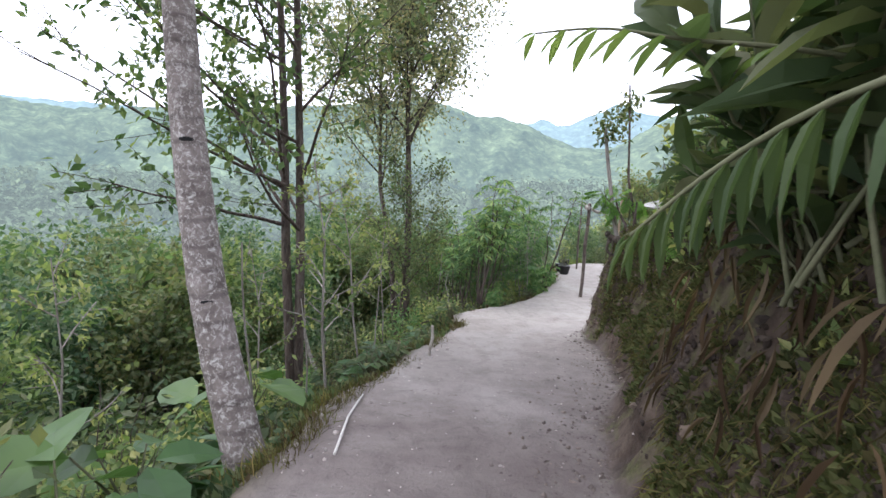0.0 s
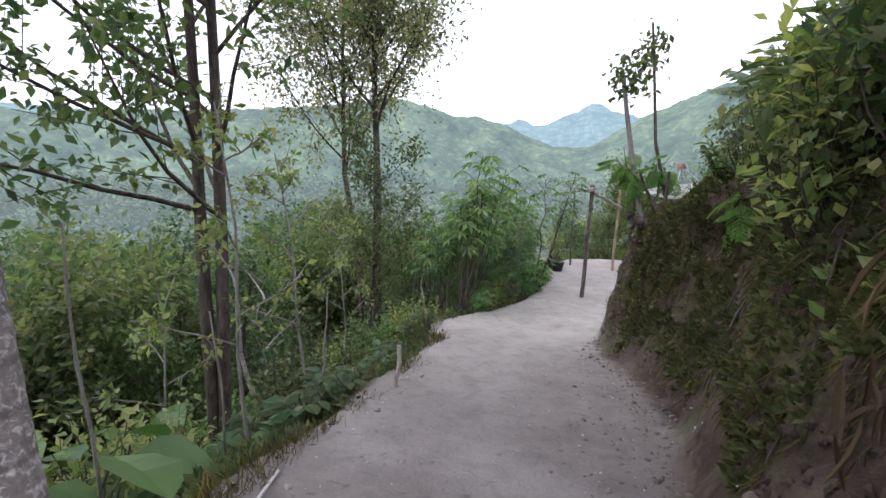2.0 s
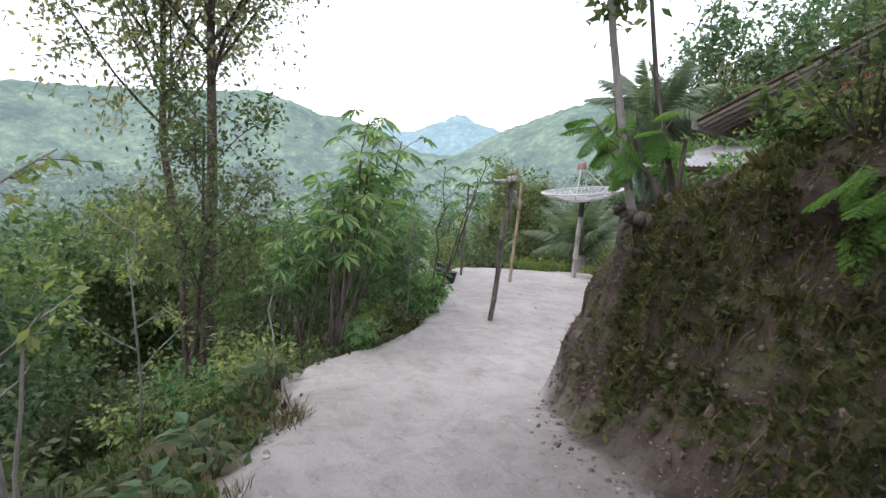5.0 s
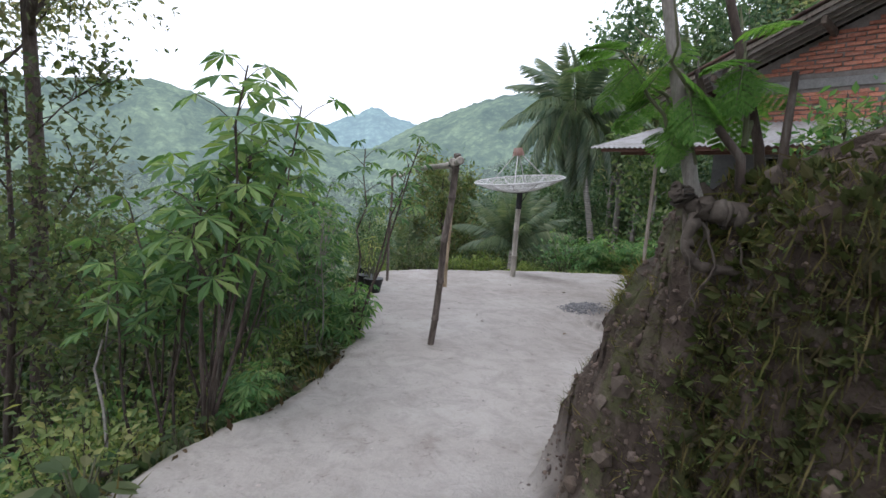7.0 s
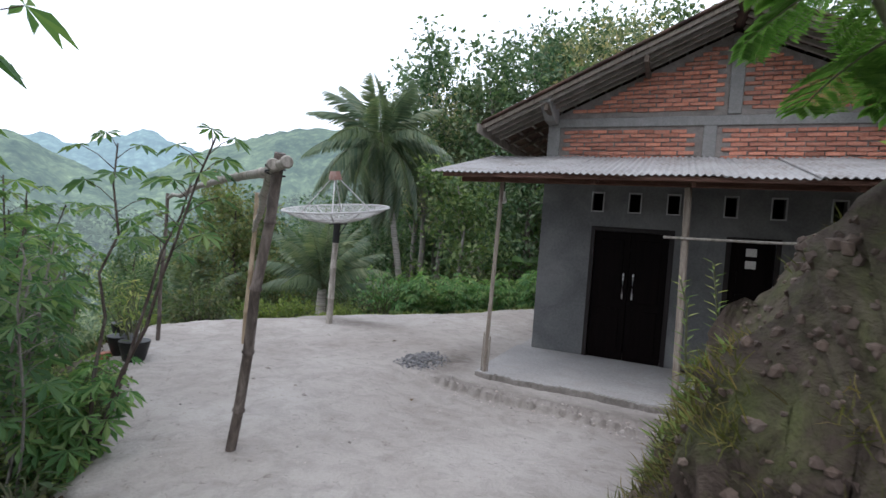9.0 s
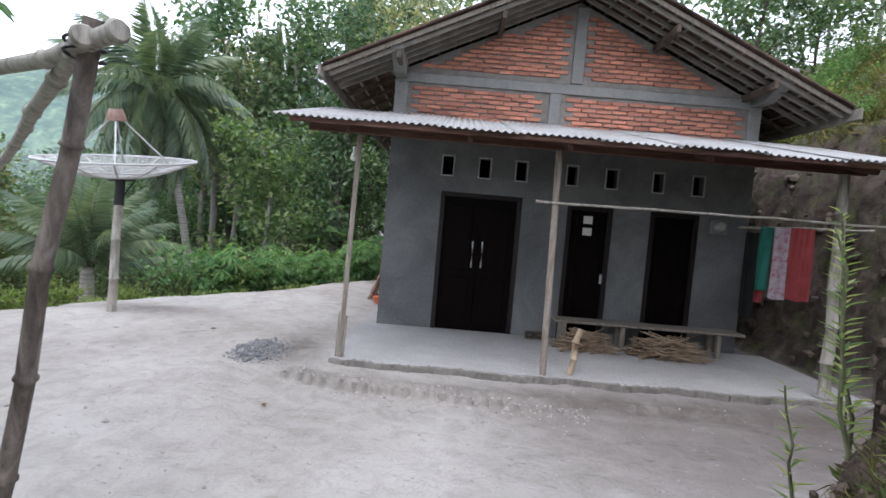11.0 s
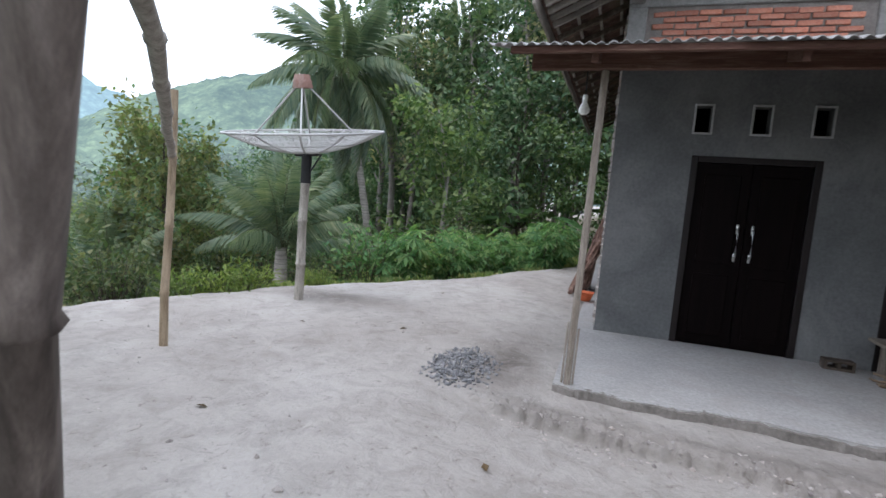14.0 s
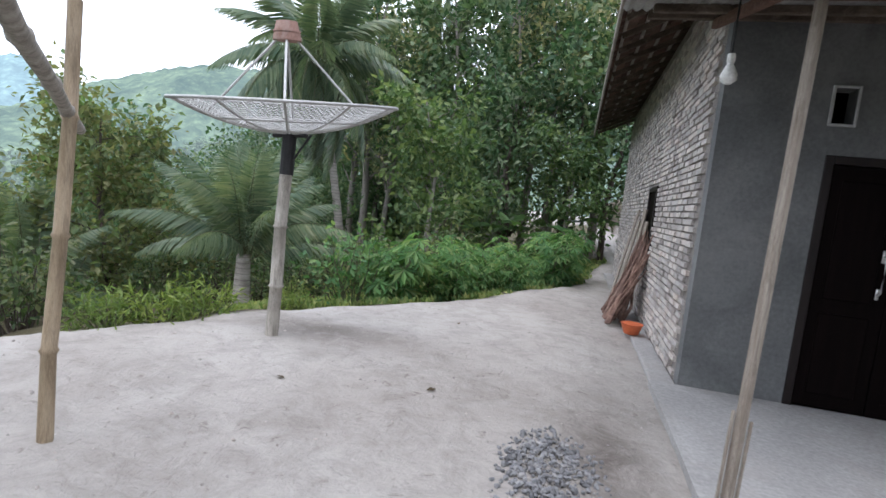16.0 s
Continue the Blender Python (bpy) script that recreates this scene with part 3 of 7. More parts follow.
VALLEY = RIM_LINE + [(-400, 400), (-400, -400), (70, -400)]


def bank_y(x):
    """The y of the bank's foot beside the path."""
    side = BANK_FOOT[2:14][::-1]
    return np.interp(x, [p[0] for p in side], [p[1] for p in side])


def signed(poly, x, y):
    """Distance to the outline of poly, positive inside."""
    best = np.full(x.shape, 1e9)
    inside = np.zeros(x.shape, bool)
    for (ax, ay), (bx, by) in zip(poly, poly[1:] + poly[:1]):
        dx, dy = bx - ax, by - ay
        t = np.clip(((x - ax) * dx + (y - ay) * dy) / (dx * dx + dy * dy), 0, 1)
        best = np.minimum(best, np.hypot(x - ax - t * dx, y - ay - t * dy))
        if dy != 0:
            hit = ((ay > y) != (by > y)) & (x < ax + (y - ay) / dy * dx)
            inside ^= hit
    return np.where(inside, best, -best)


def flat_height(x, y):
    s = np.clip(0.87 * x - 0.49 * (y + 7.8), -8, 12)
    g = np.interp(s, [-8, -6, -2.5, -0.3, 1.6, 2.7, 3.5, 5.7, 6.9, 8.6, 12], [0.12, 0.15, 0.235, 0.31, 0.48, 0.56, 0.64, 0.82, 1.02, 1.38, 2.05])
    a, b = np.clip((y + 5.4) / 2.6, 0, 1), np.clip((x + 2.2) / 1.6, 0, 1)
    side = a * a * (3 - 2 * a) * b * b * (3 - 2 * b)
    low = 0.03 + 0.06 * np.clip((y + 2.55 + 0.06 * np.sin(2.1 * x) + 0.03 * np.sin(7 * x)) / 0.07 + 0.5, 0, 1)
    return g * (1 - side) + low * side


def porch_lip(x, y):
    """Height of the broken lip of dried earth along the porch: crusted blocks with a steep outer side."""
    block = np.abs(np.sin(22 * x + 2.5 * rough2(x * 1.7, y * 0 + 3, 2)))
    across = y + 2.55 + 0.06 * (x + 1.34) + 0.05 * rough2(x * 2.2, y * 0, 2) + 0.05 * block
    shape = np.clip((across + 0.02) / 0.03, 0, 1) * np.exp(-np.clip(across - 0.02, 0, None) / 0.13)
    reach = np.clip((1.7 - x) / 1.2, 0.3, 1) * np.clip((x + 1.6) / 0.4, 0, 1) * np.clip((3.6 - x) / 0.6, 0, 1)
    return np.where(y > -1.9, 0, shape * reach * (0.09 + 0.03 * rough2(x * 3, y * 3, 2) - 0.045 * np.exp(-(block / 0.35) ** 2) + 0.03 * rough2(x * 14, y * 14, 2)))


def ground_height(x, y):
    x, y = np.asarray(x, float), np.asarray(y, float)
    g = flat_height(x, y)
    d = signed(BANK, x, y) + 0.16 * rough2(x * 1.3, y * 1.3, 3)
    up = np.clip(d, 0, None)
    right = np.clip((y + 4.5) / 3.0, 0, 1)
    crest = 1.55 + 0.17 * np.clip(x - 1.5, 0, 6) + 0.45 * np.clip((x - 4.8) / 1.5, 0, 1) * (1 - right) + 0.9 * right
    tip = np.clip((3.0 - x) / 1.2, 0, 1) * (1 - right)
    steep = 2.6 + 0.9 * right + tip * (2.8 * np.clip((-6.6 - y) / 0.4, 0, 1) - 0.35)
    rise = np.where(up * steep < crest, up * steep, crest + (up - crest / steep) * (0.42 + 0.25 * right))
    rise = np.where(rise > 9, 9 + (rise - 9) * 0.35, rise)
    rise = np.where(up > 0, rise + np.clip(up, 0, 0.5) * (0.42 * rough2(x * 2.2, y * 2.2, 4) + 0.3 * rough2(x * 7, y * 7, 3) + right * 0.9 * rough2(x * 1.1, y * 2.6 + rise * 1.5, 3)), 0)
    w = signed(VALLEY, x, y) + 0.14 * rough2(x * 1.7 + 5, y * 1.7, 3)
    down = np.clip(w, 0, None)
    k = 0.62 - 0.36 * np.clip((y + 5) / 5, 0, 1)
    fall = np.where(down < 6, k * down, k * 6 + 0.33 * (down - 6))
    fall = np.where(fall > 17, 17 + 0.02 * (fall - 17), fall)
    fall = fall + np.clip(down, 0, 6) * 0.06 * rough2(x * 0.8, y * 0.8, 3)
    out = g + np.where(up > 0, rise, -fall)
    out = out + porch_lip(x, y)
    out = out + np.where((up == 0) & (down == 0), 0.014 * rough2(x * 2, y * 2, 3) + 0.011 * rough2(x * 6, y * 6, 3), 0)
    far = np.clip((np.hypot(x, y) - 60) / 400, 0, 1)
    return out + far * 4 * rough2(x * 0.02, y * 0.02, 4)


def spaced(lo, hi, step, reach):
    core = np.arange(lo, hi + step / 2, step)
    out, s, p = [], step, hi
    while p < reach:
        s *= 1.16
        p += s
        out.append(p)
    out2, s, p = [], step, lo
    while p > -reach:
        s *= 1.16
        p -= s
        out2.append(p)
    return np.concatenate([out2[::-1], core, out])


gx, gy = spaced(-7.5, 10.5, 0.075, 900), spaced(-14, 6.5, 0.075, 900)
gx, gy = np.union1d(gx, np.arange(-1.61, 1.6, 0.018)), np.union1d(gy, np.arange(-2.95, -2.2, 0.017))
GX, GY = np.meshgrid(gx, gy, indexing="ij")
GZ = ground_height(GX, GY)
ni, nj = GX.shape
gi, gj = np.meshgrid(np.arange(ni - 1), np.arange(nj - 1), indexing="ij")
gf = np.stack([gi * nj + gj, (gi + 1) * nj + gj, (gi + 1) * nj + gj + 1, gi * nj + gj + 1], -1).reshape(-1, 4)
# clods and ledges: the bank's face is pushed in and out as well
bd0 = signed(BANK, GX, GY)
face = np.clip(bd0 / 0.12, 0, 1) * np.clip((2.2 - bd0) / 1.2, 0, 1)
push = face * (0.13 * rough2(GX * 2.0 + GZ * 2.6, GY * 2.0 + GZ * 1.9, 4, 0.6) + 0.05 * rough2(GX * 8 + GZ * 9, GY * 8 - GZ * 7, 3, 0.6))
push2 = face * (0.13 * rough2(GX * 2.1 - GZ * 2.3 + 40, GY * 2.1 + GZ * 2.2, 4, 0.6) + 0.05 * rough2(GX * 8 - GZ * 8 + 9, GY * 8 + GZ * 8, 3, 0.6))
ground_geo = Geo().add(np.stack([GX + push, GY + push2, GZ + 0.4 * push], -1).reshape(-1, 3), gf)
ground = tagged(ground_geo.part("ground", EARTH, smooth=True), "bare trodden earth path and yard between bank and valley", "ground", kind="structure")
bd = signed(BANK, GX, GY) + 0.12 * rough2(GX * 3, GY * 3, 3)
vd = signed(VALLEY, GX, GY) + 0.2 * rough2(GX * 2.3, GY * 2.3, 3)
red = np.clip(1 - (bd + 0.12) / 0.14, 0, 1) * np.clip(1 - vd / 0.3, 0, 1)
green = np.clip((bd + 0.12) / 0.1 + 0.5, 0, 1) * (1 - np.clip((bd - 4) / 3, 0, 1))
blue = np.clip(1.3 - np.abs(bd + 0.5) / 0.7, 0.12, 1)
cover = ground.data.color_attributes.new("cover", "FLOAT_COLOR", "POINT")
cover.data.foreach_set("color", np.stack([red, green, blue, np.clip(np.clip((GY + 4.6) / 2.5, 0, 1) * np.clip((GX - 2.5) / 2, 0, 1) + 0.7 * np.exp(-((GX - 1.35) / 0.75) ** 2 - ((GY + 6.7) / 1.0) ** 2) + 0.55 * np.clip(porch_lip(GX, GY) / 0.06, 0, 1), 0, 1)], -1).astype(np.float32).ravel())


def on_face(r, n, xlo, xhi, ylo, yhi, dlo, dhi, patch=-1.0):
    """Places on the ground sheet as it stands, spread by area, with their normals; dlo to dhi from the bank's foot."""
    m = n * 12
    i0, i1 = np.searchsorted(gx, [xlo, xhi])
    j0, j1 = np.searchsorted(gy, [ylo, yhi])
    i, j = r.integers(i0, i1, m), r.integers(j0, j1, m)
    u, v = r.uniform(0, 1, (m, 1)), r.uniform(0, 1, (m, 1))
    S = np.stack([GX + push, GY + push2, GZ + 0.4 * push], -1)
    a, b, c, d = S[i, j], S[i + 1, j], S[i, j + 1], S[i + 1, j + 1]
    at = (a * (1 - u) + b * u) * (1 - v) + (c * (1 - u) + d * u) * v
    nrm = np.cross((b - a) * (1 - v) + (d - c) * v, (c - a) * (1 - u) + (d - b) * u)
    area = np.linalg.norm(nrm, axis=1)
    ok = (bd0[i, j] > dlo) & (bd0[i, j] < dhi) & (rough2(at[:, 0] * 2.2 + at[:, 2], at[:, 1] * 2.2 + at[:, 2], 3) > patch) & (r.uniform(0, 1, m) * 0.03 < area)
    pick = np.flatnonzero(ok)[:n]
    return at[pick], nrm[pick] / area[pick, None]


wet = np.exp(-((GX + 1.45) / 0.26) ** 2 - ((GY + 1.6) / 0.7) ** 2) + 0.55 * np.exp(-((GY + 2.5) / 0.16) ** 2) * np.clip((GX + 1.5) / 0.4, 0, 1) * np.clip((5 - GX) / 0.5, 0, 1) + 0.7 * np.exp(-((GX + 0.28) / 0.12) ** 2) * np.clip((GY + 0.2) / 0.4, 0, 1) + 0.8 * np.exp(-((GX + 4.1) / 0.9) ** 2 - ((GY + 0.2) / 0.35) ** 2)
wet = wet + 0.5 * np.clip((GX - 0.2) / 1.8, 0, 1) * np.clip((GY + 6.2) / 1.5, 0, 1) * np.clip((-2.1 - GY) / 0.2, 0, 1)
ground.data.attributes.new("wet", "FLOAT", "POINT").data.foreach_set("value", np.clip(wet, 0, 1).astype(np.float32).ravel())


def ridge(name, label, mat, dist, depth, crest_deg, eye_z, bumps, seed):
    """A wooded ridge: az in degrees from +y towards -x; crest_deg gives its skyline."""
    az = np.radians(np.linspace(-30, 150, 420))
    rows = np.linspace(0, 1, 26)
    A, R = np.meshgrid(az, rows, indexing="ij")
    top = np.interp(np.degrees(A), [c[0] for c in crest_deg], [c[1] for c in crest_deg])
    D = dist + depth * R
    n1 = rough2(np.degrees(A) * 0.45 + seed, R * 5, 5, 0.6)
    n2 = rough2(np.degrees(A) * 3.2 + seed, R * 26, 3, 0.6)
    shape = np.sin(np.clip(R, 0, 1) * np.pi / 2) ** 1.15
    Z = eye_z + np.tan(np.radians(top)) * (dist + depth) * shape - 26 * (1 - shape) + bumps * (n1 * 2.6 * np.sin(R * np.pi) + n2 * 0.9)
    X, Y = -D * np.sin(A), D * np.cos(A)
    n, m = A.shape
    i, j = np.meshgrid(np.arange(n - 1), np.arange(m - 1), indexing="ij")
    F = np.stack([i * m + j, i * m + j + 1, (i + 1) * m + j + 1, (i + 1) * m + j], -1).reshape(-1, 4)
    g = Geo().add(np.stack([X, Y, Z], -1).reshape(-1, 3), F)
    return tagged(g.part(name, mat, smooth=True), label, "hills", kind="structure")


ridge("backdrop_far_ridge", "haze-tinted blue wooded mountain ridge with two small peaks", RIDGE_FAR, 420, 160,
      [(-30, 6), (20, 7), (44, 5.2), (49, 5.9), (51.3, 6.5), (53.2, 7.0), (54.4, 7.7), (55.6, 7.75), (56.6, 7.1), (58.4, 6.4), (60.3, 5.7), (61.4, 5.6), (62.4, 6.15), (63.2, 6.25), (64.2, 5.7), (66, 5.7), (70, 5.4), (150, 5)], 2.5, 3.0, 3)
ridge("backdrop_near_hills", "green haze-tinted wooded hillsides across the valley", RIDGE_NEAR, 150, 130,
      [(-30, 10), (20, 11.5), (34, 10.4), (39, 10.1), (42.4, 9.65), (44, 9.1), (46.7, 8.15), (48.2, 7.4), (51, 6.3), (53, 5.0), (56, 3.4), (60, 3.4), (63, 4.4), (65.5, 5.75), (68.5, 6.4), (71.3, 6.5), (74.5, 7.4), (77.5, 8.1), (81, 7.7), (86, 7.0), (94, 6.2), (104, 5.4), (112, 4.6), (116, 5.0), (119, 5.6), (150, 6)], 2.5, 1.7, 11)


# ---- the house ----
WX0, WX1, DEEP = -0.79, 4.45, 8.2
APEX_X, APEX_Z, EAVE_Z, HALF = 1.75, 5.12, 3.56, 3.37
PITCH = (APEX_Z - EAVE_Z) / HALF
FLOOR = 0.165


def roof_under(x):
    return APEX_Z - 0.13 - PITCH * abs(x - APEX_X)


def grid_wall(xs, zs, solid, y0, y1):
    """A wall in the xz plane from y0 to y1, open where solid(x, z) is false."""
    g = Geo()
    on = lambda i, k: 0 <= i < len(xs) - 1 and 0 <= k < len(zs) - 1 and solid((xs[i] + xs[i + 1]) / 2, (zs[k] + zs[k + 1]) / 2)
    for i in range(len(xs) - 1):
        for k in range(len(zs) - 1):
            if not on(i, k):
                continue
            a, b, c, d = xs[i], xs[i + 1], zs[k], zs[k + 1]
            g.add([(a, y0, c), (b, y0, c), (b, y0, d), (a, y0, d)], [(0, 1, 2, 3)])
            g.add([(a, y1, c), (a, y1, d), (b, y1, d), (b, y1, c)], [(0, 1, 2, 3)])
            for di, dk, q in ((-1, 0, [(a, y0, c), (a, y0, d), (a, y1, d), (a, y1, c)]), (1, 0, [(b, y0, c), (b, y1, c), (b, y1, d), (b, y0, d)]),
                              (0, -1, [(a, y0, c), (a, y1, c), (b, y1, c), (b, y0, c)]), (0, 1, [(a, y0, d), (b, y0, d), (b, y1, d), (a, y1, d)])):
                if not on(i + di, k + dk):
                    g.add(q, [(0, 1, 2, 3)])
    return g


house = thing("house", (0, 0, 0), "small brick house with grey cement front and tiled gable roof", "house")
DOORS = [(0.0, 1.18, 2.17), (1.84, 2.5, 2.13), (3.04, 3.74, 2.13)]
VENTS = [(-0.01, 0.14), (0.525, 0.675), (1.055, 1.205), (1.79, 1.93), (2.355, 2.505), (3.03, 3.17), (3.6, 3.75)]
vx = sorted({WX0, WX1, *[a for d in DOORS for a in d[:2]], *[a for v in VENTS for a in v]})
vz = [0.0, 2.13, 2.17, 2.41, 2.68, 3.2]
grid_wall(vx, vz, lambda x, z: not any(a < x < b and z < h for a, b, h in DOORS) and not any(a < x < b and 2.41 < z < 2.68 for a, b in VENTS), 0.0, 0.15).part(
    "front_wall", PLASTER, house, "grey cement plastered front wall")
back = grid_wall([WX0, WX1], [0, 3.84], lambda x, z: True, DEEP - 0.15, DEEP)
back.part("back_wall", MORTAR, house)
for nm, x0, x1 in (("side_wall", WX0, WX0 + 0.12), ("side_wall", WX1 - 0.12, WX1)):
    g = Geo()
    for lo, hi in (((x0, 0.153, 0), (x1, DEEP - 0.153, 3.84)),):
        g = box(lo, hi, 0)
    g.part(nm, MORTAR, house)
# added near-black sheet behind the openings, standing in for unlit rooms
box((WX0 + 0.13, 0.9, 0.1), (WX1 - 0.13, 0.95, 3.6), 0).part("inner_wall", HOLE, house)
# ring beam, columns and beam ends
box((WX0 - 0.002, -0.02, 3.685), (WX1 + 0.002, 0.15, 3.825), 0.008).part("ring_beam", CONCRETE, house, "rough grey concrete ring beam")
for a, b, lo, hi in ((1.43, 1.60, 3.2, 3.70), (WX1 - 0.17, WX1 + 0.001, 3.2, 3.70), (WX0 - 0.001, WX0 + 0.19, 3.2, 3.70)):
    box((a, -0.012, lo), (b, 0.148, hi), 0.008).part("column", CONCRETE, house, "rough grey concrete column")
box((1.71, -0.014, 3.845), (1.88, 0.148, roof_under(1.9)), 0.008).part("column", CONCRETE, house, "rough grey concrete column")
for x in (WX0, WX1 - 0.16):
    bm = bmesh.new()
    sect = [(-0.75, 3.90), (-0.75, 4.06), (-0.55, 4.06), (-0.02, 4.06), (-0.02, 3.72), (-0.3, 3.72)]
    vs = [[bm.verts.new((xx, y, z)) for y, z in sect] for xx in (x, x + 0.16)]
    bm.faces.new(vs[0][::-1])
    bm.faces.new(vs[1])
    for i in range(len(sect)):
        j = (i + 1) % len(sect)
        bm.faces.new((vs[0][i], vs[0][j], vs[1][j], vs[1][i]))
    bmesh.ops.bevel(bm, geom=bm.edges[:], offset=0.01, segments=1, affect="EDGES")
    from_bm(bm).part("beam_end", CONCRETE, house, "cantilevered concrete beam end")
# gable infill behind the bricks
gb = Geo()
gz0, gz1 = 3.2, roof_under(APEX_X)
prof = [(WX0, 3.2), (WX1, 3.2), (WX1, roof_under(WX1)), (APEX_X, gz1), (WX0, roof_under(WX0))]
n = len(prof)
gb.add([(x, 0.012, z) for x, z in prof], [(0, 1, 2, 3)])
gb.add([(x, 0.012, z) for x, z in prof], [(0, 3, 4)])
gb.add([(x, 0.145, z) for x, z in prof], [(3, 2, 1, 0)])
gb.add([(x, 0.145, z) for x, z in prof], [(4, 3, 0)])
gb.part("gable_mortar", MORTAR, house)

# doors
def door_leaf(x0, x1, z0, z1, y, parent, handle_x=None, panels=2):
    leaf = box((x0, y, z0), (x1, y + 0.04, z1), 0.004).part("door_leaf", DOOR_WOOD, parent)
    h = (z1 - z0)
    for lo, hi in ((0.06, 0.4), (0.46, 0.94)) if panels == 2 else ((0.05, 0.27), (0.31, 0.62), (0.66, 0.95)):
        box((x0 + 0.09, y - 0.012, z0 + h * lo), (x1 - 0.09, y + 0.006, z0 + h * hi), 0.01).part("panel", DOOR_WOOD, leaf)
    if handle_x is not None:
        zc = z0 + 1.12
        hd = tube([(handle_x, y - 0.012, zc - 0.15), (handle_x, y - 0.05, zc - 0.13), (handle_x, y - 0.055, zc), (handle_x, y - 0.05, zc + 0.13), (handle_x, y - 0.012, zc + 0.15)], [0.011, 0.009, 0.008, 0.009, 0.011], 8)
        merge(hd, box((handle_x - 0.012, y - 0.014, zc - 0.19), (handle_x + 0.012, y - 0.002, zc - 0.1)), box((handle_x - 0.012, y - 0.014, zc + 0.1), (handle_x + 0.012, y - 0.002, zc + 0.2))).part(
            "handle", STEEL, leaf, "long polished steel pull handle", smooth=True)
    return leaf


for di, (a, b, h) in enumerate(DOORS):
    d = thing("door_%d" % (di + 1), (0, 0, 0), "closed dark varnished double door with steel handles" if di == 0 else ("closed dark door with two white papers stuck on" if di == 1 else "closed dark wooden panel door"), "door", kind="structure")
    for q, (lo, hi) in enumerate((((a - 0.0, -0.012, FLOOR - 0.02), (a + 0.065, 0.12, h)), ((b - 0.065, -0.012, FLOOR - 0.02), (b, 0.12, h)), ((a + 0.065, -0.012, h - 0.065), (b - 0.065, 0.12, h)))):
        box(lo, hi, 0.005).part("frame", FRAME_WOOD, d)
    if di == 0:
        mid = (a + b) / 2
        door_leaf(a + 0.068, mid - 0.003, FLOOR, h - 0.068, 0.03, d, mid - 0.07)
        door_leaf(mid + 0.003, b - 0.068, FLOOR, h - 0.068, 0.03, d, mid + 0.07)
    else:
        door_leaf(a + 0.068, b - 0.068, FLOOR, h - 0.068, 0.03, d, None, 3)
    if di == 1:
        for z in (1.76, 1.93):
            box((2.09, -0.006 + 0.02, z - 0.055), (2.22, 0.018, z + 0.055), 0.001).part("paper", PAPER, d, "white paper notice")
        box((2.40, -0.012, 1.02), (2.43, 0.03, 1.16), 0.004).part("lock_plate", STEEL, d)
# vents
for k, (a, b) in enumerate(VENTS):
    w = thing("window_%d" % (k + 1), (0, 0, 0), "small upright vent opening with pale cement frame", "vent", kind="structure")
    t = 0.02
    for lo, hi in (((a - t, -0.02, 2.41 - t), (a, 0.03, 2.68 + t)), ((b, -0.02, 2.41 - t), (b + t, 0.03, 2.68 + t)), ((a, -0.02, 2.41 - t), (b, 0.03, 2.41)), ((a, -0.02, 2.68), (b, 0.03, 2.68 + t))):
        box(lo, hi, 0.004).part("frame", PALE_CEMENT, w)

# roof
roof = new("roof")
roof.parent = house
for side in (-1, 1):
    g = Geo()
    rows, per, y0, y1 = 17, 4, -0.82, DEEP + 0.7
    ys = np.arange(y0, y1, 0.052)
    for r in range(rows):
        u0, u1 = r / rows, (r + 1.15) / rows
        for (ua, za), (ub, zb) in (((u0, 0.012), (u1, 0.042)),):
            wave = 0.016 * np.sin((ys - y0) * 2 * np.pi / 0.21)
            xa, xb = APEX_X + side * HALF * ua, APEX_X + side * HALF * min(ub, 1.01)
            A = np.stack([np.full_like(ys, xa), ys, APEX_Z - PITCH * HALF * ua + za + wave], -1)
            B = np.stack([np.full_like(ys, xb), ys, APEX_Z - PITCH * HALF * min(ub, 1.01) + zb + wave], -1)
            C = B - (0, 0, 0.022)
            k = np.arange(len(ys) - 1)
            nn = len(ys)
            q = np.stack([k, k + 1, nn + k + 1, nn + k], -1)
            q2 = np.stack([nn + k, nn + k + 1, 2 * nn + k + 1, 2 * nn + k], -1)
            g.add(np.concatenate([A, B, C]), np.concatenate([q, q2]))
    g.part("tile_slope", ROOF_TILE, roof, "dark weathered clay tiles", kind="stuff")
    sx = lambda u: APEX_X + side * HALF * u
    sz = lambda u, o: APEX_Z - PITCH * HALF * u - o
    for y in [-0.72, -0.5, -0.28, -0.06, *np.arange(0.4, DEEP + 0.6, 0.55)]:
        beam((sx(0.02), y, sz(0.02, 0.075)), (sx(0.985), y, sz(0.985, 0.075)), 0.04, 0.06).part("rafter", BATTEN if y < 0 else DARK_TIMBER, roof)
    for u in np.linspace(0.05, 0.98, 15):
        beam((sx(u), -0.78, sz(u, 0.025)), (sx(u), DEEP + 0.65, sz(u, 0.025)), 0.035, 0.03).part("batten", BATTEN, roof)
    beam((sx(0.0), -0.80, sz(0.0, 0.02)), (sx(1.0), -0.80, sz(1.0, 0.02)), 0.022, 0.06).part("barge_board", GREY_TIMBER, roof, "weathered grey barge board")
    for u in (0.33, 0.72):
        beam((sx(u), -0.76, sz(u, 0.17)), (sx(u), DEEP + 0.6, sz(u, 0.17)), 0.06, 0.1).part("purlin", DARK_TIMBER, roof)
    # tiles laid over the gable edge
    g = Geo()
    for r in range(rows):
        u = (r + 0.5) / rows
        b = box((-0.11, -0.04, -0.012), (0.11, 0.06, 0.016), 0.006)
        moved(b, pose(sx(u), -0.83, sz(u, -0.04), 0, side * math.degrees(math.atan(PITCH)), 0))
        g = merge(g, b)
    g.part("verge_tiles", ROOF_TILE, roof)
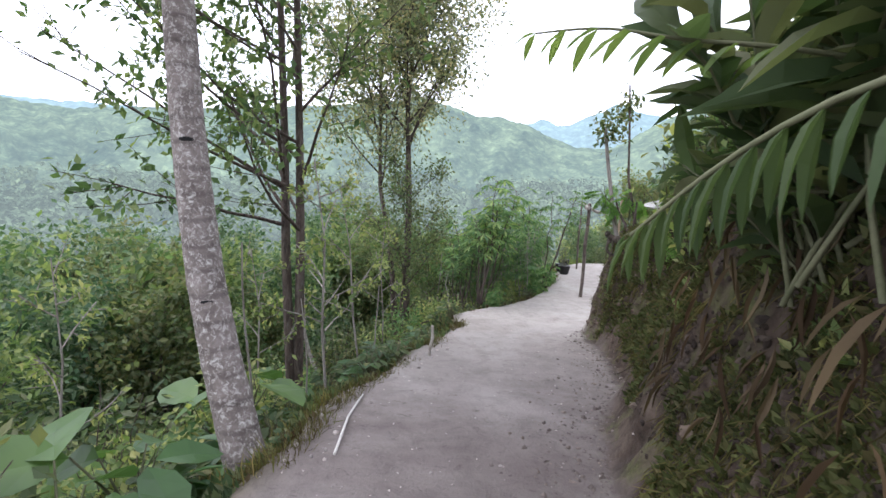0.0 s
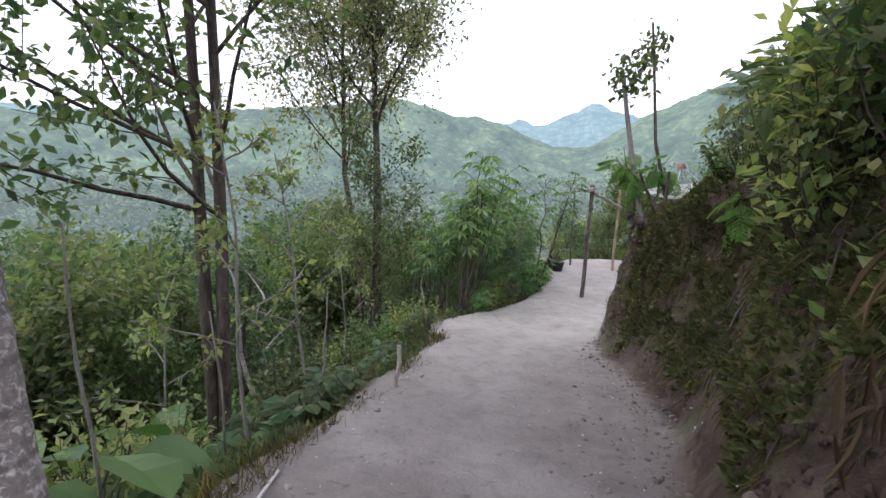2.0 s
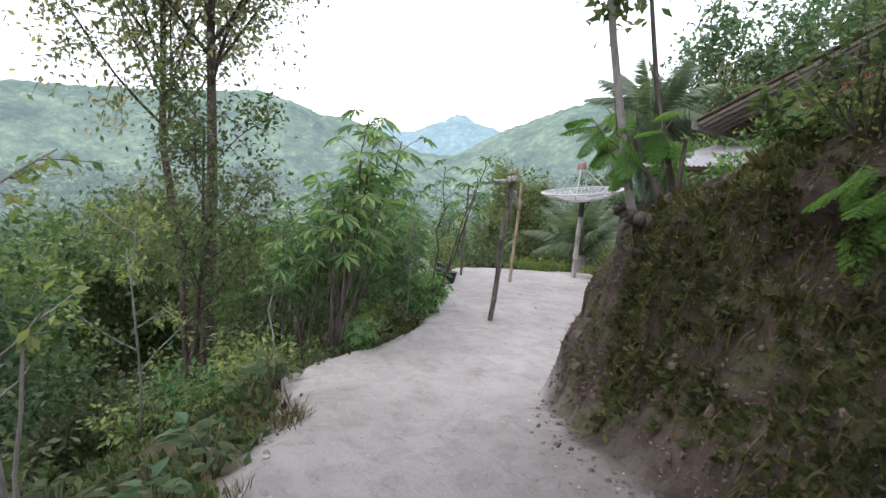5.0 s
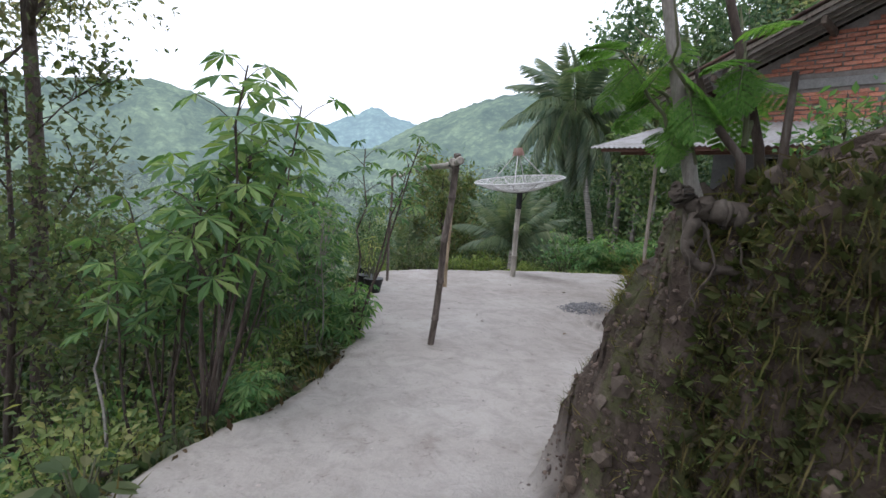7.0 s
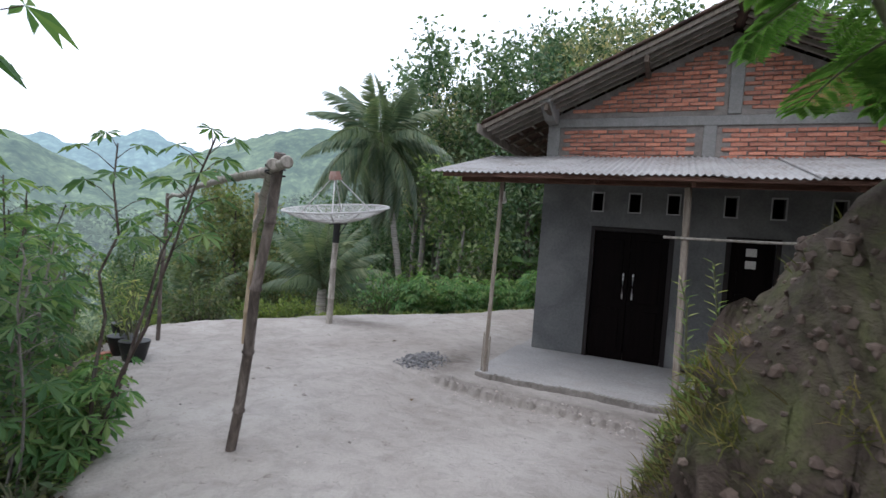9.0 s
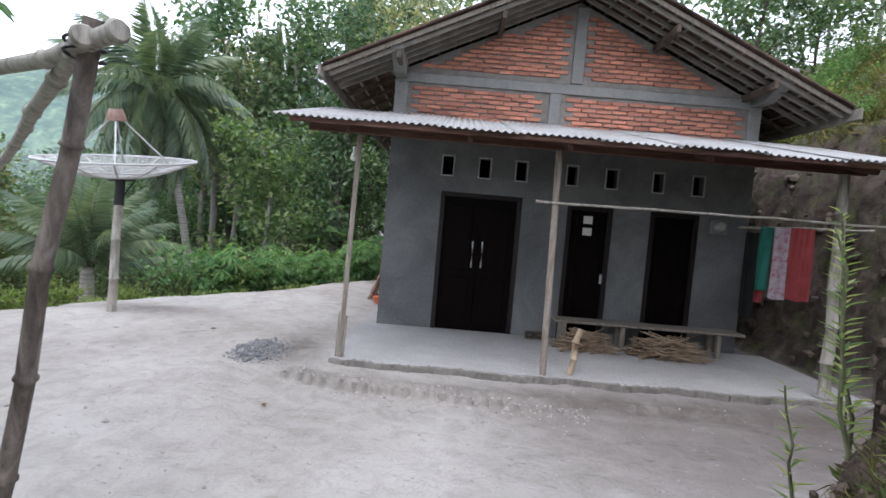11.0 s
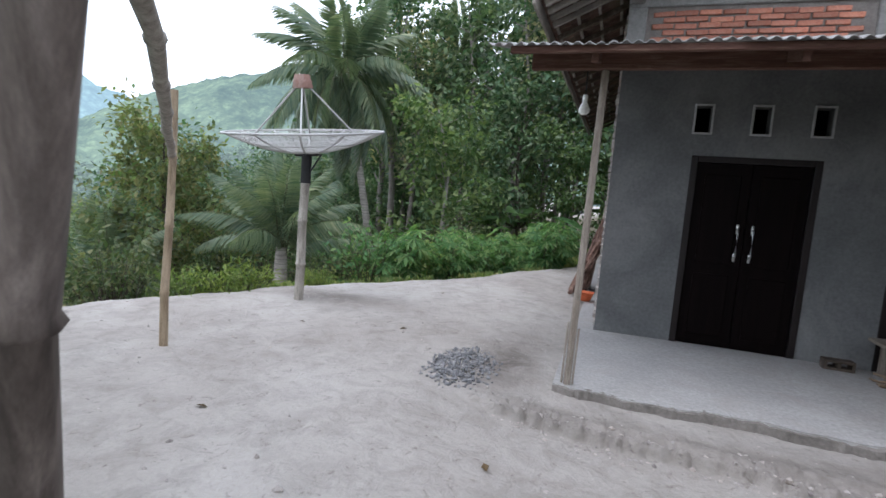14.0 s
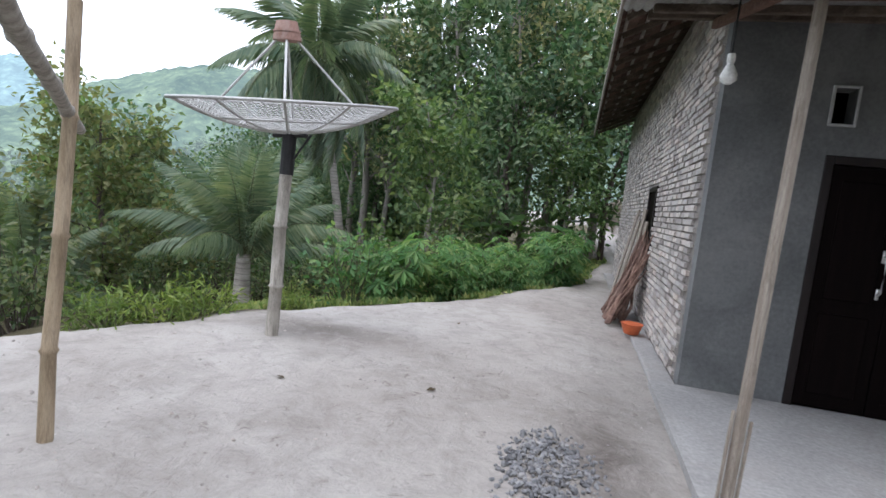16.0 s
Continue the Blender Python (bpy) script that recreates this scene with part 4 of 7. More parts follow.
for side in (-1, 1):
    beam((APEX_X + side * (HALF + 0.02), -0.95, EAVE_Z - 0.06), (APEX_X + side * (HALF + 0.02), DEEP + 0.7, EAVE_Z - 0.06), 0.03, 0.14).part("fascia_board", BATTEN, roof, "pale weathered fascia board")
tube([(APEX_X, -0.85, APEX_Z + 0.03), (APEX_X, DEEP + 0.72, APEX_Z + 0.03)], 0.09, 10).part("ridge_tiles", ROOF_TILE, roof)

# porch slab
px0, px1 = -1.02, 4.86
slab_bm = bmesh.new()
bmesh.ops.create_grid(slab_bm, x_segments=90, y_segments=30, size=0.5)
for v in slab_bm.verts:
    x, y = px0 + (v.co.x + 0.5) * (px1 - px0), -2.03 + (v.co.y + 0.5) * 2.03
    edge = 0.03 * math.sin(5.1 * x) * (1 if y < -2.0 else 0) + 0.015 * math.sin(17 * x) * (1 if y < -2.0 else 0)
    v.co = (x, y + edge, FLOOR + 0.004 * math.sin(2 * x + 3 * y))
ext = bmesh.ops.extrude_face_region(slab_bm, geom=slab_bm.faces[:])
for v in [e for e in ext["geom"] if isinstance(e, bmesh.types.BMVert)]:
    v.co.z = -0.25
bmesh.ops.recalc_face_normals(slab_bm, faces=slab_bm.faces[:])
tagged(from_bm(slab_bm).part("porch_slab", SCREED), "pale cement porch floor with a rough broken edge", "porch floor", kind="structure")
r = np.random.default_rng(30)
xs = np.arange(px0, px1, 0.035)
g = Geo()
front = np.stack([xs, -2.035 + 0.03 * np.sin(5.1 * xs) + 0.015 * np.sin(17 * xs) - 0.012 + r.normal(0, 0.006, len(xs)), FLOOR - 0.016 + r.normal(0, 0.004, len(xs))], -1)
foot = front * (1, 1, 0) + np.stack([0 * xs, -0.03 + r.normal(0, 0.008, len(xs)), -0.08 + 0 * xs], -1)
backtop = front + (0, 0.03, 0.012)
k, n = np.arange(len(xs) - 1), len(xs)
g.add(np.concatenate([backtop, front, foot]), np.concatenate([np.stack([n + k, n + k + 1, k + 1, k], -1), np.stack([2 * n + k, 2 * n + k + 1, n + k + 1, n + k], -1)]))
# front strip in a darker colour than the slab's top
tagged(g.part("trim_slab_edge", SLAB_EDGE), "darker crumbling cement edge of the porch floor", "porch edge", kind="structure")
# narrow cement apron along the side wall
box((px0 + 0.02, 0.003, -0.2), (WX0 - 0.003, DEEP, 0.15), 0.01).part("side_plinth", SCREED, house)

# canopy over the porch
canopy = thing("porch_canopy", (0, 0, 0), "grey corrugated sheet canopy on wooden posts before the house", "canopy")
CY0, CY1, CZ0, CZ1 = -2.42, -0.03, 2.64, 3.225
edges = [-1.62, -0.82, -0.02, 0.78, 1.58, 2.38, 3.18, 3.98, 4.93]
for k in range(len(edges) - 1):
    a, b = edges[k] - 0.03, edges[k + 1] + 0.03
    xs = np.arange(a, b, 0.0125)
    us = np.linspace(0, 1, 5)
    X, U = np.meshgrid(xs, us, indexing="ij")
    lift = 0.012 * (k % 2) + 0.004 * np.sin(X * 3 + k)
    Z = CZ0 + (CZ1 - CZ0) * U + 0.011 * np.sin(X * 2 * np.pi / 0.076) + lift
    Y = CY0 + (CY1 - CY0) * U + (0.02 * math.sin(k * 2.3)) * (1 - U)
    nn, mm = X.shape
    i, j = np.meshgrid(np.arange(nn - 1), np.arange(mm - 1), indexing="ij")
    F = np.stack([i * mm + j, (i + 1) * mm + j, (i + 1) * mm + j + 1, i * mm + j + 1], -1).reshape(-1, 4)
    g = Geo()
    top = np.stack([X, Y, Z], -1).reshape(-1, 3)
    g.add(top, F)
    g.add(top - (0, 0, 0.006), F[:, ::-1])
    e = np.arange(nn - 1) * mm
    rim = np.concatenate([top[::mm], top[::mm] - (0, 0, 0.006)])
    q = np.arange(nn - 1)
    g.add(rim, np.stack([q, nn + q, nn + q + 1, q + 1], -1))
    g.part("roof_sheet", SHEET, canopy, smooth=True)
cz = lambda y: CZ0 + (CZ1 - CZ0) * (y - CY0) / (CY1 - CY0)
beam((-1.42, -1.93, cz(-1.93) - 0.115), (4.52, -1.93, cz(-1.93) - 0.115), 0.05, 0.13, 0.008).part("front_beam", RED_TIMBER, canopy, "red-brown sawn timber beam")
beam((-1.5, -2.36, cz(-2.36) - 0.04), (4.85, -2.36, cz(-2.36) - 0.04), 0.04, 0.05, 0.006).part("eave_batten", RED_TIMBER, canopy)
for y in (-1.2, -0.5, -0.08):
    beam((-1.45, y, cz(y) - 0.045), (4.8, y, cz(y) - 0.045), 0.045, 0.06).part("batten", DARK_TIMBER, canopy)
for x in (-0.93, 0.3, 1.3, 2.7, 4.33):
    beam((x, -2.3, cz(-2.3) - 0.095), (x, -0.01, cz(-0.01) - 0.10), 0.05, 0.07).part("rafter", RED_TIMBER, canopy)
post = merge(beam((-0.915, -1.95, FLOOR - 0.05), (-0.87, -1.93, cz(-1.93) - 0.18), 0.046, 0.05, 0.01), beam((-0.957, -1.95, FLOOR), (-0.947, -1.95, 0.66), 0.014, 0.016, 0.004), beam((-0.873, -1.95, FLOOR), (-0.863, -1.95, 0.62), 0.014, 0.016, 0.004))
post.part("post", GREY_TIMBER, canopy, "weathered squared timber post")
beam((1.305, -1.96, FLOOR - 0.05), (1.26, -1.95, cz(-1.93) - 0.18), 0.068, 0.07, 0.012).part("post", GREY_TIMBER, canopy, "weathered squared timber post")
culm((4.36, -1.93, FLOOR - 0.05), (4.29, -1.93, cz(-1.93) - 0.18), 0.066, 0.052, 0.36, 4).part("post", GREY_BAMBOO, canopy, "thick grey bamboo post", smooth=True)
box((4.27, -2.02, FLOOR - 0.02), (4.45, -1.85, FLOOR + 0.035), 0.01).part("footing", CONCRETE, canopy)


# ---- things of porch and yard ----
def gz(x, y):
    return float(ground_height(np.array([x]), np.array([y]))[0])


rail = culm((1.05, -2.0, 2.02), (4.75, -1.99, 2.06), 0.016, 0.013, 0.3, 9, 0.003)
tagged(rail.part("drying_rail", GREY_BAMBOO, smooth=True), "thin bamboo drying rail tied to porch posts", "drying rail")
rail2 = culm((4.0, -0.55, 1.99), (5.9, -0.6, 2.10), 0.02, 0.016, 0.3, 10)
tagged(rail2.part("drying_rail", GREY_BAMBOO, smooth=True), "short bamboo drying rail between house and bank", "drying rail")


def cloth(name, x0, x1, y, ztop, zlow, mat, label, seed, slant=0.0):
    xs, zs = np.linspace(x0, x1, 26), np.linspace(0, 1, 22)
    X, U = np.meshgrid(xs, zs, indexing="ij")
    fold = 0.025 * np.sin(X * 38 + seed) * (0.35 + U) + 0.012 * np.sin(X * 81 + 2 * seed + 3 * U)
    Z = ztop - U * (ztop - zlow) - 0.02 * np.sin(X * 15 + seed) * U - slant * (X - x0) * U
    Y = y - 0.012 + fold
    n, m = X.shape
    i, j = np.meshgrid(np.arange(n - 1), np.arange(m - 1), indexing="ij")
    F = np.stack([i * m + j, i * m + j + 1, (i + 1) * m + j + 1, (i + 1) * m + j], -1).reshape(-1, 4)
    top = np.stack([X, Y, Z], -1).reshape(-1, 3)
    g = Geo().add(top, F).add(top + (0, 0.006, 0), F[:, ::-1])
    return tagged(g.part(name, mat, smooth=True), label, "laundry", "laundry on the rail")


cloth("hanging_cloth", 4.08, 4.26, -0.60, 1.93, 0.82, CLOTH_BLACK, "black cloth hung to dry on bamboo rail", 1)
cloth("hanging_cloth", 4.27, 4.46, -0.59, 2.02, 1.16, CLOTH_GREEN, "teal green cloth hung to dry on bamboo rail", 2)
cloth("hanging_cloth", 4.46, 4.66, -0.60, 2.03, 1.10, CLOTH_PRINT, "red and white printed cloth hung to dry", 3, 0.2)
cloth("hanging_cloth", 4.66, 4.98, -0.59, 2.04, 1.08, CLOTH_RED, "red cloth hung to dry on bamboo rail", 4)
cloth("hanging_cloth", 4.28, 4.42, -0.53, 1.3, 1.02, CLOTH_RED, "small red cloth hung behind darker laundry", 5)

# bench with firewood
bench = thing("porch_bench", (0, 0, 0), "low weathered plank bench against the front wall", "bench")
beam((1.72, -0.3, 0.505), (4.32, -0.3, 0.515), 0.34, 0.035).part("seat", GREY_TIMBER, bench, "grey plank seat")
for x in (2.66, 3.98, 1.85):
    for y in (-0.42, -0.18):
        beam((x, y, FLOOR), (x, y, 0.488), 0.06, 0.06).part("leg", GREY_TIMBER, bench)


def stick_pile(name, at, lx, ly, h, n, mat, label, seed, rmin=0.006, rmax=0.014, spread=0.35):
    r = np.random.default_rng(seed)
    t = thing(name, at, label, "firewood")
    g = Geo()
    for k in range(n):
        u = r.uniform(-1, 1, 2)
        top = h * max(0.05, 1 - abs(u[0]) ** 1.5) * r.uniform(0.05, 1)
        c = np.array([u[0] * lx / 2 * 0.6, u[1] * ly / 2 * 0.6, top])
        a = r.normal(0, spread)
        d = np.array([math.cos(a), math.sin(a), r.normal(0, 0.18)]) * lx * r.uniform(0.25, 0.5)
        p, q = c - d, c + d
        p[2], q[2] = max(p[2], 0.01), max(q[2], 0.01)
        g = merge(g, tube(bent(p, q, 4, 0, 0.012, seed * 999 + k), np.linspace(r.uniform(rmin, rmax), rmin * 0.8, 4), 5))
    g.part("firewood", mat, t, kind="stuff")
    return t


stick_pile("firewood_heap", (2.12, -0.62, FLOOR), 0.62, 0.42, 0.28, 150, STICK, "heap of thin dry sticks under the bench", 3)
stick_pile("firewood_heap", (3.2, -0.66, FLOOR), 0.8, 0.45, 0.28, 190, STICK, "wide heap of thin dry sticks by the bench", 4)
tagged(culm((1.62, -1.86, FLOOR + 0.0), (1.72, -1.80, 0.66), 0.035, 0.035, 0.25, 2).part("bamboo_stub", BAMBOO, smooth=True), "short leaning tan bamboo stub on the porch", "bamboo stub")
blk = thing("clay_block", (1.5, -0.16, FLOOR), "dark hollow clay block lying by the door", "block")
for lo, hi in (((-0.13, -0.06, 0), (0.13, 0.06, 0.025)), ((-0.13, -0.06, 0.075), (0.13, 0.06, 0.10)), ((-0.13, -0.06, 0.025), (-0.10, 0.06, 0.075)), ((0.10, -0.06, 0.025), (0.13, 0.06, 0.075)), ((-0.015, -0.06, 0.025), (0.015, 0.06, 0.075))):
    box(lo, hi, 0.004).part("wall", DARK_TIMBER, blk)
meter = thing("electric_meter", (4.02, -0.004, 1.98), "pale grey electric meter on the wall", "meter")
box((-0.12, -0.03, -0.1), (0.12, 0, 0.1), 0.01).part("backplate", CONCRETE, meter)
moved(tube([(0, 0, 0), (0, 0, 0.05), (0, 0, 0.085)], [0.075, 0.07, 0.05], 16), pose(0, -0.028, 0.01, 90, 0, 0)).part("glass_cover", STEEL, meter, smooth=True)
beam((4.02, -0.012, 2.09), (4.02, -0.012, 3.0), 0.02, 0.02).part("conduit", CONCRETE, meter)

lamp = thing("hanging_bulb", (-1.05, -1.26, 2.53), "white spiral bulb hanging from the canopy", "lamp")
tube([(0, 0, 0.34), (0, 0, 0.0)], 0.006, 6).part("cord", BLACK_PLASTIC, lamp)
tube([(0, 0, 0.0), (0, 0, -0.03), (0, 0, -0.055)], [0.022, 0.024, 0.02], 10).part("socket", WHITE_GLASS, lamp, smooth=True)
tube([(0, 0, -0.055), (0, 0, -0.085), (0, 0, -0.12), (0, 0, -0.15), (0, 0, -0.17)], [0.018, 0.033, 0.048, 0.046, 0.02], 12).part("bulb", WHITE_GLASS, lamp, "unlit white glass bulb", smooth=True)

# leaning brushwood and an orange bowl by the side wall
bw = thing("brushwood_bundle", (-1.0, 2.55, 0.15), "bundle of brown brushwood leaning on the side wall", "firewood")
r = np.random.default_rng(5)
g = Geo()
for k in range(60):
    y = r.uniform(-0.35, 0.5)
    a = (r.uniform(-0.28, -0.02), y + r.normal(0, 0.1), 0.01)
    b = (r.uniform(0.08, 0.19), y * 0.6 + r.normal(0, 0.12) + 0.1, r.uniform(0.7, 1.25))
    g = merge(g, tube(bent(a, b, 5, 0, 0.02, k), np.linspace(r.uniform(0.012, 0.028), 0.008, 5), 6))
g.part("brushwood", BUNDLE, bw, kind="stuff")
for k in range(5):
    y = 2.9 + 0.28 * k
    pl = beam((-1.0 - 0.03 * k, y, 0.15), (-0.85, y + 0.05, 1.5 + 0.2 * math.sin(k * 2.1)), 0.09, 0.025)
    tagged(pl.part("leaning_plank", GREY_TIMBER), "grey plank leaning against the side wall", "plank", "planks by the side wall")
bowl = thing("plastic_bowl", (-1.0, 1.75, 0.155), "small orange plastic bowl on the ground", "bowl")
merge(tube([(0, 0, 0), (0, 0, 0.01), (0, 0, 0.07), (0, 0, 0.12), (0, 0, 0.128)], [0.07, 0.085, 0.11, 0.125, 0.132], 18, False), tube([(0, 0, 0.128), (0, 0, 0.02)], [0.126, 0.08], 18, True)).part("shell", ORANGE_PLASTIC, bowl, smooth=True)

# satellite dish
dz = gz(-4.32, -0.62)
dish = thing("satellite_dish", (-4.32, -0.62, dz), "large old wire-mesh satellite dish on a bamboo pole", "satellite dish")
culm((0, 0, -0.1), (0.03, 0.0, 1.5), 0.062, 0.055, 0.42, 3).part("pole", GREY_BAMBOO, dish, "grey bamboo pole", smooth=True)
tube([(0.03, 0, 1.44), (0.035, 0, 1.78)], 0.06, 12).part("pole_cap", IRON, dish, "black iron sleeve")
beam((-0.12, 0, 1.77), (0.2, 0, 1.79), 0.06, 0.03).part("bracket", IRON, dish)
beam((0.07, 0, 1.55), (0.24, 0, 1.80), 0.018, 0.018).part("brace", IRON, dish)
R, DEPTH = 0.93, 0.25
tilt = pose(0.03, 0.0, 1.80, 9, -1.0, 0)
bowl_z = lambda q: DEPTH * (q / R) ** 2
reflector = new("reflector")
reflector.parent = dish
reflector.matrix_basis = tilt
tube([(R * math.cos(a), R * math.sin(a), DEPTH) for a in np.linspace(0, 2 * np.pi, 49)], 0.014, 6, False).part("rim", WIRE, reflector, smooth=True)
for q in (0.33, 0.66):
    tube([(q * R * math.cos(a), q * R * math.sin(a), bowl_z(q * R)) for a in np.linspace(0, 2 * np.pi, 41)], 0.009, 5, False).part("ring", WIRE, reflector, smooth=True)
for k in range(12):
    a = k * np.pi / 6
    tube([(q * math.cos(a), q * math.sin(a), bowl_z(q)) for q in np.linspace(0.06, R, 9)], 0.011, 5).part("rib", WIRE, reflector, smooth=True)
g = Geo()
for gline in np.arange(-0.93, 0.94, 0.031):
    s = math.sqrt(max(0, R * R - gline * gline))
    tt = np.linspace(-s, s, 17)
    for swap in (0, 1):
        P3 = np.stack([tt, np.full_like(tt, gline), DEPTH * (tt ** 2 + gline ** 2) / R ** 2 + 0.003], -1)
        if swap:
            P3 = P3[:, [1, 0, 2]]
        g = merge(g, tube(P3, 0.003, 3, False))
g.part("mesh_panel", WIRE, reflector, "fine pale wire mesh", kind="stuff")
for k in range(4):
    a = 0.5 + k * np.pi / 2
    tube([(0.72 * R * math.cos(a), 0.72 * R * math.sin(a), bowl_z(0.72 * R)), (0.06 * math.cos(a), 0.06 * math.sin(a), 0.78)], 0.011, 6).part("feed_leg", WIRE, reflector, smooth=True)
tube([(0, 0, 0.30), (0, 0, 0.8)], 0.004, 5).part("cable", IRON, reflector)
merge(tube([(0, 0, 0.75), (0, 0, 0.765), (0, 0, 0.82), (0, 0, 0.9)], [0.115, 0.118, 0.105, 0.085], 16), tube([(0, 0, 0.815), (0, 0, 0.83)], [0.114, 0.112], 16)).part("feed_cover", TERRACOTTA, reflector, "upturned red-brown bucket over the feed", smooth=True)

# the washing-line poles
p1z = gz(-1.62, -5.43)
pole1 = culm((-1.62, -5.43, p1z - 0.12), (-1.05, -5.735, 2.28), 0.038, 0.034, 0.4, 21, 0.008)
tagged(pole1.part("line_pole", OLD_BAMBOO, smooth=True), "dark leaning old bamboo pole in the yard", "pole", "washing line poles")
p2z = gz(-4.12, -2.81)
pole2 = culm((-4.12, -2.81, p2z - 0.12), (-4.16, -2.7, 2.25), 0.036, 0.031, 0.45, 22, 0.006)
tagged(pole2.part("line_pole", BAMBOO, smooth=True), "tan upright bamboo pole in the yard", "pole", "washing line poles")
cross = culm((-1.02, -5.82, 2.2), (-4.5, -2.37, 1.68), 0.034, 0.028, 0.5, 23, 0.01)
tagged(cross.part("line_crossbar", GREY_BAMBOO, smooth=True), "grey bamboo crossbar tied between the poles", "pole")
tag = tube([(-1.075 + 0.06 * math.cos(a), -5.74 + 0.055 * math.sin(a), 2.14 + 0.006 * a) for a in np.linspace(0, 14, 40)], 0.006, 5)
tagged(tag.part("rope_lashing", BLACK_PLASTIC), "dark rope lashing round the pole", "rope")
cross2 = culm((-0.88, -5.86, 2.21), (-5.15, -3.3, 2.08), 0.033, 0.022, 0.5, 24, 0.015)
tagged(cross2.part("line_crossbar", GREY_BAMBOO, smooth=True), "long grey bamboo bar reaching from pole into cassava", "pole")
tagged(culm((-5.12, -3.36, gz(-5.12, -3.36) - 0.1), (-5.12, -3.34, 2.14), 0.028, 0.022, 0.4, 25).part("line_pole", OLD_BAMBOO, smooth=True), "thin dark bamboo pole among the cassava", "pole", "washing line poles")


# ---- plants ----
def unit(v):
    v = np.asarray(v, float)
    return v / (np.linalg.norm(v, axis=-1, keepdims=True) + 1e-9)


def limb_path(start, direction, length, r, n=6, lift=0.25, wob=0.06):
    """A limb that bends on its way."""
    p, d = [np.asarray(start, float)], unit(direction)
    for k in range(n - 1):
        d = unit(d + r.normal(0, wob * 3, 3) * 0.5 + (0, 0, lift / n))
        p.append(p[-1] + d * length / (n - 1))
    return np.array(p)


def tree_geo(seed, trunk, r0, r1, limbs, limb_len, twigs, leaves, leaf, leaf_size, start=0.35, lift=0.35, spread=0.5, droop=0.3, side=(0, 0, 0), sides=8, up=0.35, vase=0.0, fine=True):
    """Wood and leaves of one tree: limbs from the trunk, twigs on the limbs, leaves round the twigs."""
    r = np.random.default_rng(seed)
    trunk = np.asarray(trunk, float)
    wood, crown = tube(trunk, np.linspace(r0, r1, len(trunk)), sides), Geo()
    at, way = [], []
    cum = np.linspace(0, 1, len(trunk))
    for k in range(limbs):
        f = start + (1 - start) * (k + r.uniform(0, 1)) / limbs
        base = np.array([np.interp(f, cum, trunk[:, i]) for i in range(3)])
        a = k * 2.4 + r.uniform(-0.5, 0.5)
        d = np.array([math.cos(a), math.sin(a), up + r.uniform(-0.2, 0.5)]) + np.asarray(side)
        q = (f - start) / (1 - start + 1e-6)
        L = limb_len * (1.15 - 0.65 * q + vase * (q - 0.45)) * r.uniform(0.7, 1.15)
        path = limb_path(base, d, L, r, 6, lift)
        rb = max(0.008, (r0 + (r1 - r0) * f) * 0.5)
        wood = merge(wood, tube(path if fine else path[::2], np.linspace(rb, 0.006, 6 if fine else 3), 5 if fine else 4, False))
        for q in range(twigs):
            g = r.uniform(0.3, 1.0)
            b = np.array([np.interp(g, np.linspace(0, 1, 6), path[:, i]) for i in range(3)])
            dd = unit(path[-1] - path[0]) * 0.6 + r.normal(0, 0.6, 3)
            tl = limb_len * 0.32 * r.uniform(0.5, 1.2)
            tw = limb_path(b, dd, tl, r, 4, 0.1)
            if fine:
                wood = merge(wood, tube(tw, np.linspace(0.007, 0.003, 4), 3, False))
            s = r.uniform(0.1, 1.0, leaves)
            pts = np.stack([np.interp(s, np.linspace(0, 1, 4), tw[:, i]) for i in range(3)], -1)
            at.append(pts + r.normal(0, spread * leaf_size, (leaves, 3)))
            way.append(unit(unit(tw[-1] - tw[0]) * 0.5 + r.normal(0, 0.7, (leaves, 3)) - (0, 0, droop)))
    at, way = np.concatenate(at), np.concatenate(way)
    n = len(at)
    strew_leaf(crown, leaf, at, way, r.uniform(-1.2, 1.2, n), leaf_size * r.uniform(0.6, 1.25, n))
    return wood, crown


def grow(name, at, label, wood, crown, bark, foliage, category="tree", group="", turn=0.0, wood_name="trunk"):
    t = thing(name, at, label, category, group, turn)
    wood.part(wood_name, bark, t, smooth=True, kind="stuff" if wood_name != "trunk" else "")
    crown.part("crown" if wood_name == "trunk" else "foliage", foliage, t, kind="stuff")
    return t


def palmate(lobes=7):
    """A cassava leaf: narrow fingers round one point."""
    V, F = [], []
    for k, a in enumerate(np.linspace(-1.9, 1.9, lobes)):
        L = 1.0 - 0.35 * (abs(a) / 1.9) ** 1.4
        c, s = math.cos(a), math.sin(a)
        for x, y, z in ((0, 0.0, 0), (-0.135, 0.64, -0.03), (0, 1, -0.22), (0.135, 0.64, -0.03)):
            x, y = x * L, y * L
            V.append((x * c + y * s, -x * s + y * c, z * L))
        F.append((4 * k, 4 * k + 3, 4 * k + 2, 4 * k + 1))
    return np.array(V), np.array(F)


PALMATE, PALMATE5 = palmate(7), palmate(5)


